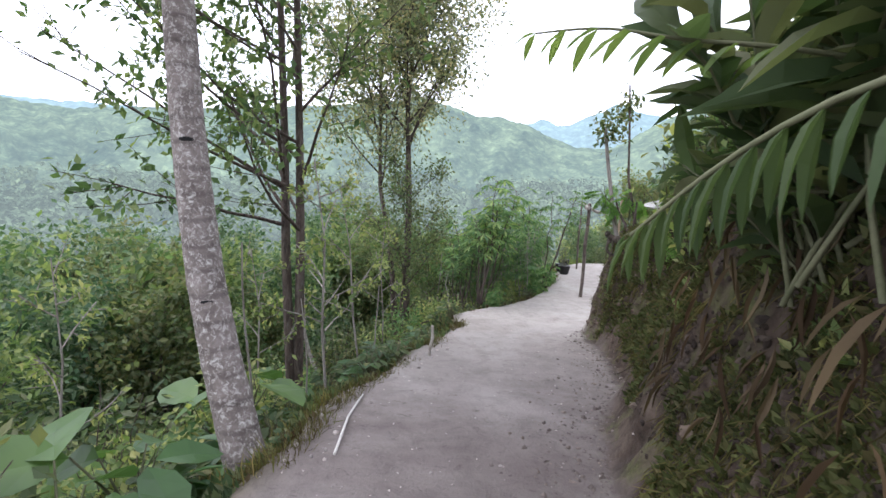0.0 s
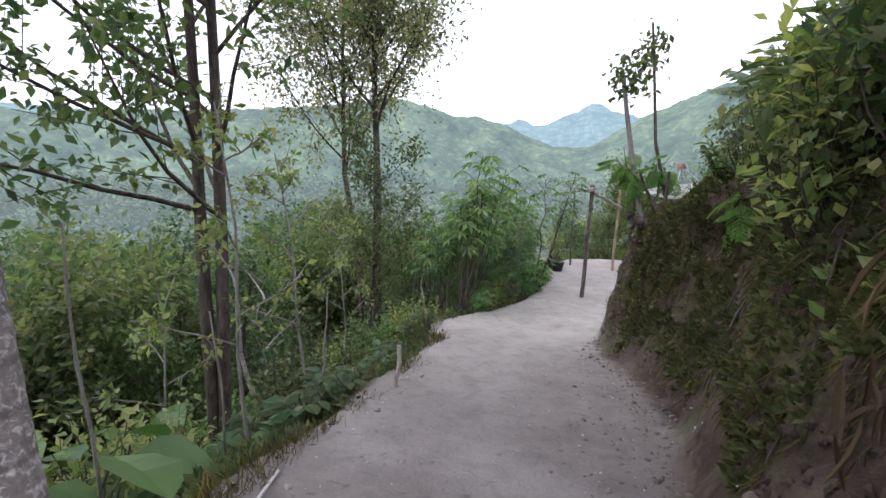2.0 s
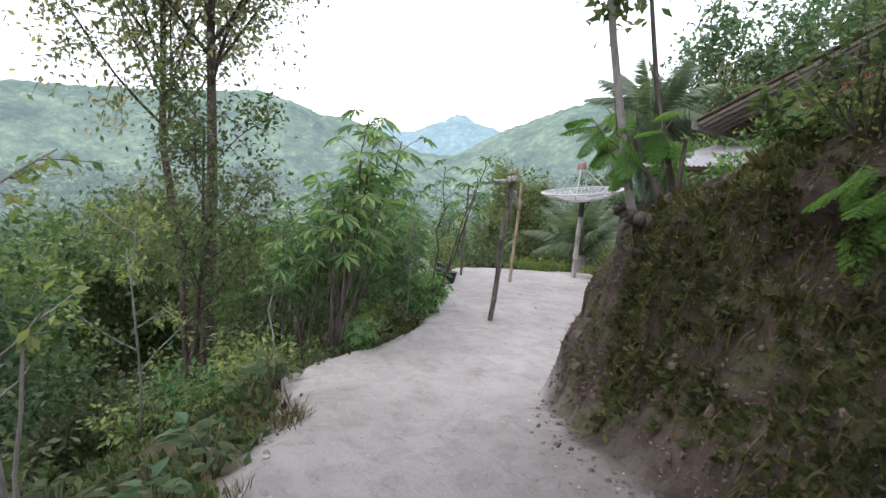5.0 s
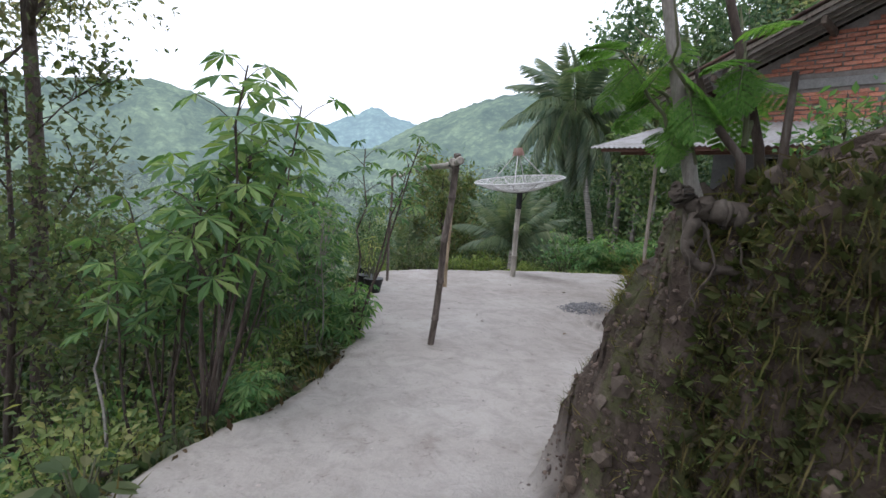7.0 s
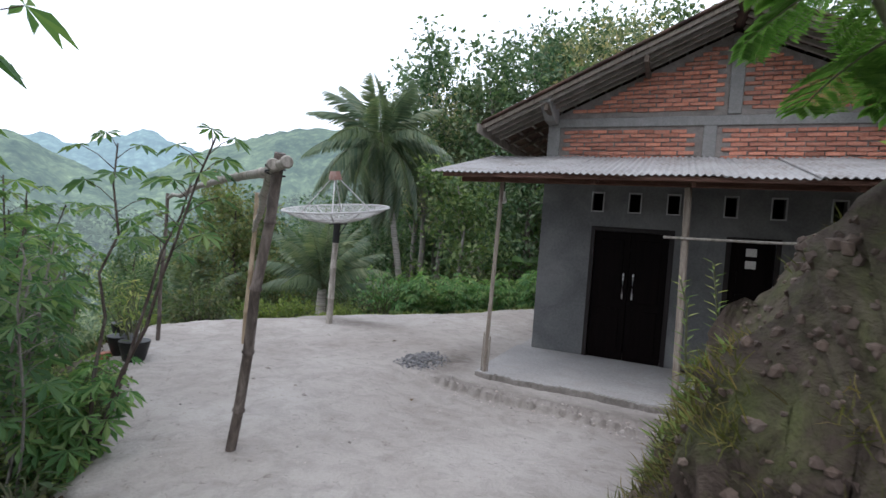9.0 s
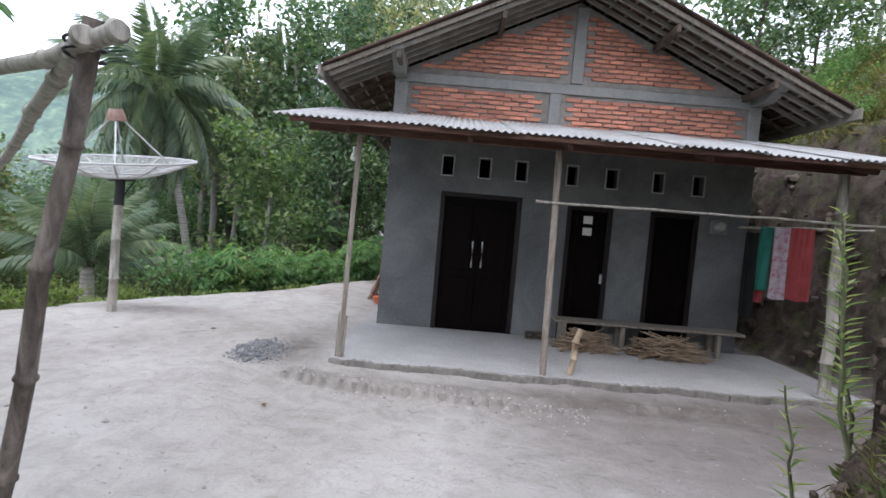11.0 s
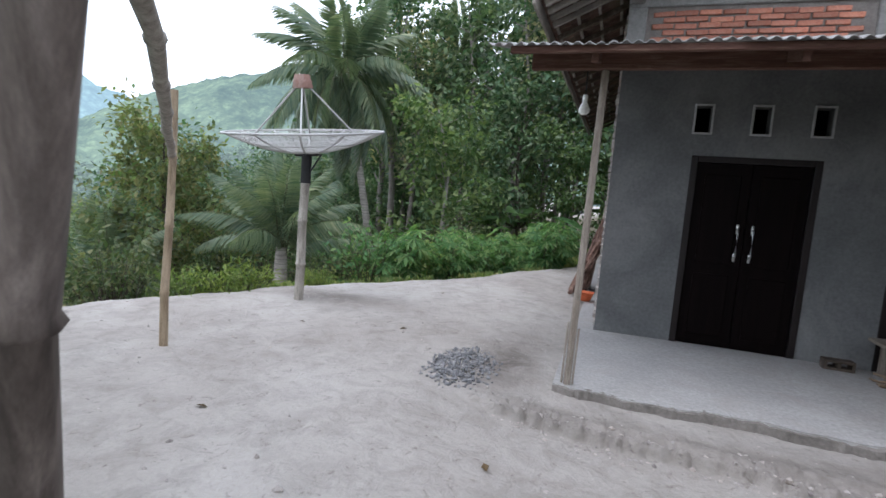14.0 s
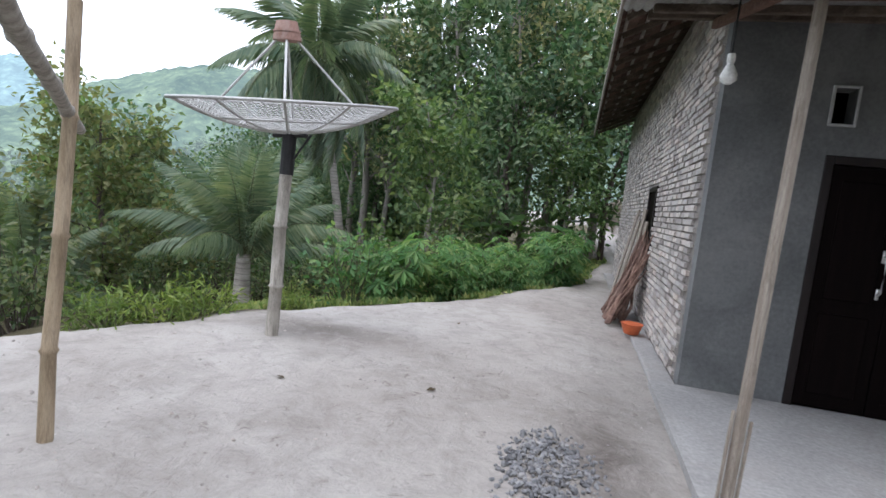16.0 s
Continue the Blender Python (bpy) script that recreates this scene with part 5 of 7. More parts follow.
def cassava_geo(seed, height, stems, leaves, size, lean=0.15, r0=0.016, low=0.35):
    r = np.random.default_rng(seed)
    wood, crown = Geo(), Geo()
    at, way = [], []
    for k in range(stems):
        a = r.uniform(0, 6.28)
        h = height * r.uniform(0.75, 1.05)
        tip = np.array([math.cos(a) * lean * h * r.uniform(0.4, 1.6), math.sin(a) * lean * h * r.uniform(0.4, 1.6), h])
        base = np.array([r.normal(0, 0.08), r.normal(0, 0.08), -0.08])
        p = bent(base, tip, 7, 0, 0.035, seed * 31 + k)
        wood = merge(wood, tube(p, np.linspace(r0, r0 * 0.45, 7), 6))
        for q in range(leaves):
            f = low + (1 - low) * (q + r.uniform(0, 1)) / leaves
            b = np.array([np.interp(f, np.linspace(0, 1, 7), p[:, i]) for i in range(3)])
            b2 = q * 2.4 + r.uniform(-0.4, 0.4)
            d = np.array([math.cos(b2), math.sin(b2), 0.15 + 0.5 * f])
            e = b + unit(d) * r.uniform(0.16, 0.34) * (0.6 + size)
            wood = merge(wood, tube([b, (b + e) / 2 + (0, 0, 0.02), e], [0.004, 0.003, 0.003], 3, False))
            at.append(e)
            way.append(np.array([d[0], d[1], -0.35 - 0.3 * r.uniform()]))
    n = len(at)
    strew_leaf(crown, PALMATE, np.array(at), unit(np.array(way)), r.uniform(-0.3, 0.3, n), size * r.uniform(0.7, 1.15, n))
    return wood, crown


def frond_geo(seed, length, pairs, leaflet, droop, width=1.0, fall=0.5):
    """A feather leaf along +x from the origin; wood and leaflets in one mesh of two materials."""
    r = np.random.default_rng(seed)
    t = np.linspace(0, 1, 12)
    P = np.stack([length * (t - 0.12 * t ** 2), np.zeros(12), length * (0.22 * t - droop * t ** 2.2)], -1)
    g = tube(P, np.linspace(0.018, 0.003, 12) * max(0.25, length / 3), 5, False)
    s = np.linspace(0.1, 1.0, pairs)
    pts = np.stack([np.interp(s, t, P[:, i]) for i in range(3)], -1)
    tan = unit(np.stack([np.interp(s, t, np.gradient(P[:, i])) for i in range(3)], -1))
    for sd in (-1, 1):
        way = unit(tan * 0.55 + np.array([0, sd * width, 0]) + np.array([0, 0, -fall]) * r.uniform(0.5, 1.3, (pairs, 1)))
        size = leaflet * (np.sin(np.clip(s, 0, 1) * np.pi * 0.88 + 0.2) ** 0.7) * r.uniform(0.85, 1.1, pairs)
        strew_leaf(g, NARROW_THIN, pts, way, np.full(pairs, 0.3 * sd), np.stack([size * 0.55, size, size], -1), 1)
    return g


NARROW_THIN = (np.array([(0, 0, 0), (-0.075, 0.3, 0.02), (-0.05, 0.72, -0.1), (0, 1, -0.3), (0.05, 0.72, -0.1), (0.075, 0.3, 0.02)]), np.array([(0, 5, 2, 1), (5, 4, 3, 2)]))


def palm(name, at, label, height, lean, seed, fronds=24, length=3.0, r0=0.14, leaflet=0.75, trunk=True, rise=0, sweep=108, sag=1.0):
    r = np.random.default_rng(seed)
    t = thing(name, at, label, "palm tree")
    top = np.array([lean[0], lean[1], height])
    if trunk:
        p = np.array([np.array([lean[0] * q ** 1.4, lean[1] * q ** 1.4, -0.4 + (height + 0.4) * q]) for q in np.linspace(0, 1, 40)])
        rad = np.linspace(r0 * 1.25, r0 * 0.8, 40) * (1 + 0.07 * (np.arange(40) % 2))
        tube(p, rad, 10).part("trunk", PALM_BARK, t, "pale ringed trunk", smooth=True)
    made = [frond_geo(seed * 10 + k, length, 60, leaflet, (0.35, 0.6, 0.8, 0.95)[k] * sag, 1.0, (0.6, 0.85, 1.2, 1.6)[k]).mesh("frond", [GREEN_STEM, LEAF_PALM]) for k in range(4)]
    for k in range(fronds):
        f = k / fronds
        ob = new("frond", made[min(3, int(f * 4))])
        ob.parent = t
        ob.matrix_basis = pose(*(top + r.normal(0, 0.05, 3)), 0, -72 - rise + sweep * f + r.uniform(-10, 10), k * 137.5 + r.uniform(-12, 12))
    return t


def herb_geo(seed, n, leaf_len, stalk, leaf=BIG_LEAF, wide=1.0, droop=0.4):
    """A clump of large leaves on stalks."""
    r = np.random.default_rng(seed)
    wood, crown = Geo(), Geo()
    at, way = [], []
    for k in range(n):
        a = k * 2.4 + r.uniform(-0.4, 0.4)
        h = stalk * r.uniform(0.6, 1.1)
        d = np.array([math.cos(a), math.sin(a), 0])
        e = d * h * r.uniform(0.2, 0.6) + (0, 0, h)
        wood = merge(wood, tube([(d[0] * 0.02, d[1] * 0.02, -0.05), e * (0.4, 0.4, 0.6), e], [0.012, 0.009, 0.006], 5, False))
        at.append(e)
        way.append(d + (0, 0, r.uniform(-droop, 0.35)))
    size = leaf_len * r.uniform(0.7, 1.15, n)
    strew_leaf(crown, leaf, np.array(at), unit(np.array(way)), r.uniform(-0.4, 0.4, n), np.stack([size * wide, size, size], -1))
    return wood, crown


def bush_geo(seed, radius, height, stems, leaves, size, leaf=SMALL_LEAF):
    r = np.random.default_rng(seed)
    wood, at, way = Geo(), [], []
    for k in range(stems):
        a = r.uniform(0, 6.28)
        q = radius * math.sqrt(r.uniform(0.02, 1))
        tip = np.array([math.cos(a) * q, math.sin(a) * q, height * (1.05 - 0.5 * (q / radius) ** 2) * r.uniform(0.6, 1.1)])
        p = bent((tip[0] * 0.25, tip[1] * 0.25, -0.08), tip, 4, 0, 0.05 * height, seed * 77 + k)
        wood = merge(wood, tube(p, np.linspace(0.011, 0.003, 4), 3, False))
        s = r.uniform(0.25, 1.0, leaves) ** 0.7
        pts = np.stack([np.interp(s, np.linspace(0, 1, 4), p[:, i]) for i in range(3)], -1)
        at.append(pts + r.normal(0, 0.09 * radius + size * 0.4, (leaves, 3)))
        way.append(unit(np.array([math.cos(a), math.sin(a), 0.1]) * 0.5 + r.normal(0, 0.6, (leaves, 3))))
    at, way = np.concatenate(at), np.concatenate(way)
    at[:, 2] = np.maximum(at[:, 2], 0.02)
    crown = Geo()
    strew_leaf(crown, leaf, at, way, r.uniform(-0.7, 0.7, len(at)), size * r.uniform(0.6, 1.2, len(at)))
    return wood, crown


def on_ground(x, y, sink=0.0):
    return (x, y, gz(x, y) - sink)


def scatter_copies(proto, places, seed, lo=0.8, hi=1.25, sink=0.05):
    """Copies of a plant on the ground at the places given."""
    r = np.random.default_rng(seed)
    for x, y in places:
        s = r.uniform(lo, hi)
        copy_thing(proto, pose(x, y, gz(x, y) - sink, r.normal(0, 3), r.normal(0, 3), r.uniform(0, 360)) @ Matrix.Diagonal((s, s, s * r.uniform(0.9, 1.12), 1)))


# the mottled trunk beside the start of the path
trunk = np.array([(4.02, -11.78, 0.3), (3.9, -11.85, 0.6), (3.62, -12.02, 1.25), (3.42, -12.14, 1.85), (3.27, -12.22, 2.5), (3.1, -12.29, 3.2), (2.75, -12.4, 4.9), (2.4, -12.5, 8.0)])
tt = np.linspace(0, 1, 64)
dense = np.stack([np.interp(tt, np.linspace(0, 1, 8), trunk[:, i]) for i in range(3)], -1)
rad = np.linspace(0.165, 0.115, 64) * (1 + 0.025 * (np.arange(64) % 3 == 0))
rad[0:6] *= np.linspace(1.35, 1.0, 6)
mt = thing("mottled_tree", (0, 0, 0), "leaning tree with mottled grey ringed trunk at the path edge", "tree")
tube(dense, rad, 18).part("trunk", MOTTLED_BARK, mt, "grey bark with pale lichen and ring scars", smooth=True)
# unseen crown overhead, made broad and dense to shade verge and path
w, c = tree_geo(41, dense[50:], 0.09, 0.05, 20, 3.2, 9, 26, SMALL_LEAF, 0.2, 0.2)
w.part("limbs", DARK_BARK, mt, smooth=True)
c.part("crown", LEAF_DARK, mt)
for z, a in ((1.72, 0.05), (2.96, 0.0), (0.86, 0.4)):
    i = int(np.argmin(np.abs(dense[:, 2] - z)))
    o = dense[i]
    b = moved(tube([(0, 0, -0.012), (0, 0, 0.0), (0, 0, 0.010)], [0.045, 0.048, 0.03], 12), pose(o[0] + rad[i] * 0.985 * math.cos(a), o[1] + rad[i] * 0.985 * math.sin(a), o[2], 90, 0, 90 + math.degrees(a)) @ Matrix.Diagonal((1.15, 0.42, 1, 1)))
    b.part("knot", HOLE, mt, "dark branch scar", smooth=True)

# the twin dark stems
z0 = gz(0.2, -11.32)
for k, (dx, dy, top, seed) in enumerate(((0.0, -0.1, (0.05, -11.7, 9.1), 51), (0.02, 0.1, (0.35, -11.12, 9.8), 52))):
    pts = [(0.18 + dx, -11.42 + dy * 0.4, z0 - 0.2), (0.23 + dx, -11.42 + dy, 1.6), (0.24 + dx, -11.42 + dy, 3.1), (0.2 + dx, -11.46 + 1.1 * dy, 5.6), top]
    w, c = tree_geo(seed, pts, 0.075, 0.03, 17, 3.0, 9, 20, SMALL_LEAF, 0.13, 0.27, side=(0.15, -0.7, 0.05), up=0.4)
    t = thing("slender_tree", (0, 0, 0), "slender dark-barked tree with sparse drooping leaves", "tree", "twin stems")
    w.part("trunk", DARK_BARK, t, smooth=True)
    c.part("crown", LEAF_WOOD, t)

# the tree with the airy grey-green crown
tz = gz(-4.8, -8.7)
for k, (pts, r0, seed, limbs, st) in enumerate((([(-4.75, -8.58, tz - 0.3), (-4.9, -8.52, 0.4), (-5.02, -8.48, 2.0), (-5.3, -8.50, 4.5), (-5.3, -8.30, 7.0), (-5.2, -8.20, 9.6)], 0.12, 61, 22, 0.36),
                                            ([(-4.95, -8.70, tz - 0.3), (-5.3, -8.85, 0.4), (-5.75, -9.10, 2.4), (-5.9, -9.10, 5.0), (-6.0, -9.00, 8.0)], 0.09, 62, 18, 0.34))):
    w, c = tree_geo(seed, pts, r0, 0.02, limbs + 6, 3.7, 20, 50, SMALL_LEAF, 0.11, st + 0.14, up=1.0, lift=0.9, spread=1.6, vase=0.75)
    t = thing("airy_tree", (0, 0, 0), "slim tree with airy crown of tiny grey-green leaves", "tree", "airy trees")
    w.part("trunk", DARK_BARK, t, smooth=True)
    c.part("crown", LEAF_GREY, t)
w, c = tree_geo(63, [(0, 0, -0.3), (0.05, 0, 1.2), (0.1, 0.1, 2.6), (0, 0.1, 4.4)], 0.05, 0.015, 14, 1.6, 12, 34, SMALL_LEAF, 0.09, 0.3, up=0.6, spread=1.4)
grow("bronze_sapling", on_ground(-3.9, -8.9), "young tree with bronze-brown small leaves beside the airy tree", w, c, DARK_BARK, LEAF_BROWN)

# the pollarded tree on the nose of the bank
nose = thing("pollarded_tree", (0, 0, 0), "old pollarded tree with gnarled bare roots on the bank", "tree")
tube(np.array([(1.61, -6.97, 1.93), (1.57, -6.99, 2.05), (1.49, -7.02, 2.42), (1.43, -7.05, 2.74), (1.35, -7.08, 3.15), (1.29, -7.10, 3.50)]), np.linspace(0.031, 0.024, 6), 12).part("trunk", GREY_BARK, nose, "pale grey trunk", smooth=True)
tube(np.array([(1.81, -6.79, 1.70), (1.75, -6.81, 2.20), (1.59, -6.86, 2.79), (1.39, -6.76, 3.46), (1.20, -6.68, 4.14)]), np.linspace(0.022, 0.013, 5), 10).part("trunk", DARK_BARK, nose, "slim brown trunk", smooth=True)
tube(np.array([(1.75, -6.91, 1.80), (1.73, -6.95, 2.15), (1.61, -6.99, 2.31), (1.55, -7.01, 2.49)]), [0.022, 0.019, 0.016, 0.012], 8).part("limb", DARK_BARK, nose, smooth=True)
tube(np.array([(1.87, -6.91, 1.80), (1.86, -6.91, 2.20), (1.86, -6.89, 2.47)]), [0.02, 0.017, 0.012], 8).part("limb", DARK_BARK, nose, smooth=True)
r = np.random.default_rng(12)


def gnarled(pts, r0, r1, n=22, lump=0.18):
    """A lumpy old root through the points."""
    u = np.linspace(0, 1, len(pts))
    P = np.stack([np.interp(np.linspace(0, 1, n), u, [p[i] for p in pts]) for i in range(3)], -1)
    for _ in range(2):
        P[1:-1] = (P[:-2] + 2 * P[1:-1] + P[2:]) / 4
    P[1:-1] += r.normal(0, 0.006, (n - 2, 3))
    return tube(P, np.linspace(r0, r1, n) * (1 + lump * r.uniform(-1, 1, n)), 10)


gnarled([(1.57, -7.13, 2.02), (1.61, -7.12, 1.97), (1.68, -7.10, 1.94), (1.76, -7.05, 1.93), (1.88, -7.00, 1.9), (2.0, -6.95, 1.86)], 0.034, 0.048, 60, 0.4).part("stump", ROOT, nose, "gnarled root crown", smooth=True)
for k in range(10):
    a = (1.6 + 0.04 * k, -7.11 + 0.015 * k, 1.97 - 0.01 * k)
    drop_by, out = r.uniform(0.12, 0.45), r.uniform(0.0, 0.1)
    mid = (a[0] + r.normal(0.01, 0.05), a[1] - out, a[2] - 0.5 * drop_by)
    end = (a[0] + r.normal(0.03, 0.08), a[1] - 0.6 * out - 0.03, a[2] - drop_by)
    gnarled([a, mid, end], r.uniform(0.004, 0.009), 0.002, 14, 0.3).part("root", ROOT, nose, smooth=True)
gnarled([(1.66, -7.11, 1.95), (1.645, -7.15, 1.87), (1.64, -7.17, 1.8), (1.68, -7.15, 1.74), (1.77, -7.11, 1.72), (1.86, -7.05, 1.73)], 0.027, 0.014, 30, 0.28).part("root", ROOT, nose, smooth=True)
g = Geo()
for c0, spread, cnt in (((1.34, -7.06, 3.50), 0.3, 26), ((1.25, -6.71, 3.82), 0.25, 16)):
    at = np.array(c0) + r.normal(0, spread * 0.42, (cnt * 9, 3))
    strew_leaf(g, SMALL_LEAF, at, unit(r.normal(0, 1, (cnt * 9, 3)) + (0, 0, -0.2)), r.uniform(-1, 1, cnt * 9), 0.1 * r.uniform(0.6, 1.2, cnt * 9))
g.part("crown", LEAF_DARK, nose)


def feather(seed, length=0.55):
    """A twice-feathered leaf along +x."""
    r = np.random.default_rng(seed)
    t = np.linspace(0, 1, 8)
    P = np.stack([length * t, np.zeros(8), -0.22 * length * t ** 2], -1)
    g = tube(P, np.linspace(0.004, 0.0015, 8), 4, False)
    for s in np.linspace(0.18, 0.97, 9):
        b = np.array([np.interp(s, t, P[:, i]) for i in range(3)])
        L = 0.26 * length * math.sin(min(1, s * 0.75 + 0.28) * np.pi) ** 0.6 + 0.03
        for sd in (-1, 1):
            d = unit(np.array([0.55, sd, -0.15 + r.normal(0, 0.08)]))
            q = np.linspace(0.08, 1, 13)
            pts = b + d * (q * L)[:, None] - np.array([0, 0, 1]) * (0.2 * L * q ** 2)[:, None]
            side = unit(np.cross(d, (0, 0, 1)))
            for s2 in (-1, 1):
                way = np.tile(unit(side * s2 + d * 0.45 - np.array([0, 0, 0.12])), (13, 1))
                strew_leaf(g, SMALL_LEAF, pts, way, np.zeros(13), np.stack([np.full(13, 0.016), np.full(13, 0.036), np.full(13, 0.036)], -1) * (0.6 + length), 1)
    return g


FEATHERS = [feather(k, L).mesh("feather_leaf", [GREEN_STEM, LEAF_FEATHER]) for k, L in enumerate((0.22, 0.27, 0.32))]


def feather_shrub(name, at, label, seed, stems, n, height, tilt=(0, 0), parent=None):
    r = np.random.default_rng(seed)
    t = parent or thing(name, at, label, "shrub")
    off = np.array(at) if parent else np.zeros(3)
    g = Geo()
    for k in range(stems):
        a = r.uniform(0, 6.28)
        tip = off + np.array([math.cos(a) * height * 0.45 + tilt[0], math.sin(a) * height * 0.45 + tilt[1], height * r.uniform(0.7, 1.1)])
        p = bent(off + (0, 0, -0.1), tip, 6, 0, 0.03, seed * 7 + k)
        g = merge(g, tube(p, np.linspace(0.012, 0.004, 6), 5))
        for q in range(n):
            s = r.uniform(0.3, 1)
            b = [np.interp(s, np.linspace(0, 1, 6), p[:, i]) for i in range(3)]
            ob = new("feather_leaf", FEATHERS[r.integers(3)])
            ob.parent = t
            ob.matrix_basis = pose(*b, r.uniform(-25, 25), r.uniform(-5, 55), r.uniform(0, 360))
    g.part("stem", GREEN_STEM, t, smooth=True)
    return t


feather_shrub("", (1.58, -7.0, 2.22), "", 5, 3, 4, 0.5, (-0.14, 0.0), nose)
feather_shrub("", (1.72, -6.9, 2.3), "", 15, 2, 3, 0.42, (0.0, 0.15), nose)
feather_shrub("feather_shrub", (2.35, -6.1, gz(2.35, -6.1)), "green shrub with twice-feathered leaves above the yard", 8, 3, 5, 0.4, (0.1, 0.1))
feather_shrub("feather_shrub", (2.9, -7.1, gz(2.9, -7.1)), "green shrub with twice-feathered leaves on the bank crest", 9, 3, 4, 0.25, (0.0, -0.1))

# palms
pz = gz(-9.5, 12.2)
palm("coconut_palm", (-9.5, 12.0, min(pz, -1.7)), "tall leaning coconut palm with drooping fronds", 8.0, (-1.35, -0.75), 71, 44, 3.5, 0.13, 0.95, sweep=136)
palm("coconut_palm", on_ground(-8.9, 18.6), "coconut palm rising behind the trees", 10.5, (0.4, -0.5), 72, 30, 3.0, 0.14, 0.85, sweep=130)
palm("coconut_palm", (-7.6, 3.5, gz(-7.6, 3.5)), "young coconut palm with long arching fronds below the yard", max(0.5, 0.1 - gz(-7.6, 3.5)), (0.0, 0.0), 73, 26, 2.3, 0.15, 0.5, True, 16, 74, 0.55)
palm("coconut_palm", on_ground(-5.6, 20.5), "coconut palm half hidden in the wood", 12.0, (0.3, 0.2), 74, 28, 2.8, 0.14, 0.8, sweep=130)
palm("coconut_palm", on_ground(-11.2, 2.2), "young coconut palm among bushes below the yard", 0.6, (0.0, 0.0), 75, 20, 2.4, 0.15, 0.5, True, 14, 84, 0.6)
palm("coconut_palm", on_ground(-13.0, -9.5), "low coconut palm in the valley below the path", 1.2, (0.0, 0.0), 76, 18, 2.6, 0.15, 0.6)

# trees of the wood, built once and set out
def wood_tree(seed, h, limb, leaf_size, label, bark, foliage, limbs=16, twigs=11, leaves=22, start=0.35, leaf=SMALL_LEAF, up=0.45):
    r = np.random.default_rng(seed)
    pts = [(0, 0, -0.5), (r.normal(0, 0.1), r.normal(0, 0.1), h * 0.3), (r.normal(0, 0.25), r.normal(0, 0.25), h * 0.6), (r.normal(0, 0.35), r.normal(0, 0.35), h * 0.95)]
    dense = np.stack([np.interp(np.linspace(0, 1, 10), np.linspace(0, 1, 4), [p[i] for p in pts]) for i in range(3)], -1)
    w, c = tree_geo(seed, dense, 0.012 * h + 0.03, 0.02, limbs, limb, twigs, leaves, leaf, leaf_size, start, up=up, spread=1.0, sides=6, fine=False)
    return grow("forest_tree", (0, 0, -200), label, w, c, bark, foliage, "tree", "trees of the wood")


TALL = wood_tree(81, 12.5, 3.0, 0.3, "tall slender forest tree with dark green crown", GREY_BARK, LEAF_FOREST, 18, 10, 14, 0.35)
ROUND = wood_tree(82, 7.0, 2.6, 0.25, "round dark green forest tree", DARK_BARK, LEAF_FOREST, 16, 11, 15, 0.2)
FRESH = wood_tree(83, 5.5, 2.1, 0.23, "leafy mid-green tree in the wood", GREY_BARK, LEAF_WOOD, 15, 11, 15, 0.15)
BRONZE = wood_tree(84, 5.2, 2.2, 0.2, "dense round tree with bronze-brown leaves", DARK_BARK, LEAF_BROWN, 18, 13, 26, 0.12)
AIRY = wood_tree(85, 9.5, 2.7, 0.2, "tall airy grey-green tree with thin trunk", GREY_BARK, LEAF_GREY, 16, 10, 15, 0.4, up=0.8)
FLAT = wood_tree(86, 8.0, 4.2, 0.24, "flat-topped feathery tree in the valley", GREY_BARK, LEAF_MID, 13, 12, 18, 0.7, up=0.1)


def set_tree(proto, x, y, s, turn, dz=0.0):
    copy_thing(proto, pose(x, y, gz(x, y) - 0.1 + dz, 0, 0, turn) @ Matrix.Diagonal((s, s, s, 1)))


# named trees that stand out
for proto, x, y, s, turn in ((BRONZE, -10.4, 3.4, 0.82, 20), (FRESH, -5.6, 8.9, 1.0, 40), (TALL, -5.0, 15.4, 1.0, 80), (AIRY, -3.0, 14.0, 1.15, 10), (TALL, -7.2, 15.5, 1.05, 200), (AIRY, -1.2, 15.5, 1.2, 300),
                             (FLAT, -30, 13.7, 0.9, 0), (FLAT, -26, 28, 1.0, 70), (TALL, 0.8, 17.0, 1.0, 30), (FRESH, -12.9, 7.5, 0.55, 60), (ROUND, -15.0, 4.0, 0.42, 10), (AIRY, 3.2, 14.0, 1.0, 90), (ROUND, -1.2, -15.6, 0.62, 33), (FRESH, 0.6, -15.2, 0.55, 99), (ROUND, -4.2, -14.2, 0.6, 150), (BRONZE, -3.4, -12.2, 0.5, 10), (ROUND, -5.5, -11.6, 0.55, 250), (ROUND, 1.8, 13.0, 1.0, 120), (ROUND, -2.4, 13.2, 1.15, 15), (ROUND, -0.9, 12.6, 1.0, 75), (TALL, -2.9, 17.5, 1.05, 45), (TALL, -1.0, 19.5, 1.1, 145), (ROUND, -3.9, 12.2, 0.9, 215), (TALL, -4.2, 19.0, 1.1, 265), (ROUND, -6.3, 12.6, 0.8, 325), (FRESH, -2.0, 11.2, 0.8, 5), (AIRY, -9.6, 15.4, 1.1, 130), (TALL, -4.4, 13.2, 0.9, 190), (ROUND, 6.8, 11.0, 0.85, 20), (TALL, 5.6, 15.0, 0.9, 60), (ROUND, 8.8, 8.0, 0.75, 110), (ROUND, 10.2, 5.0, 0.75, 200), (ROUND, 9.6, 12.0, 1.0, 290), (TALL, 8.0, 16.0, 1.0, 10), (ROUND, 4.2, 15.5, 1.1, 330), (TALL, -10.6, 15.6, 1.15, 44), (TALL, -12.2, 18.0, 1.2, 160), (AIRY, -11.2, 19.0, 1.35, 250)):
    set_tree(proto, x, y, s, turn)
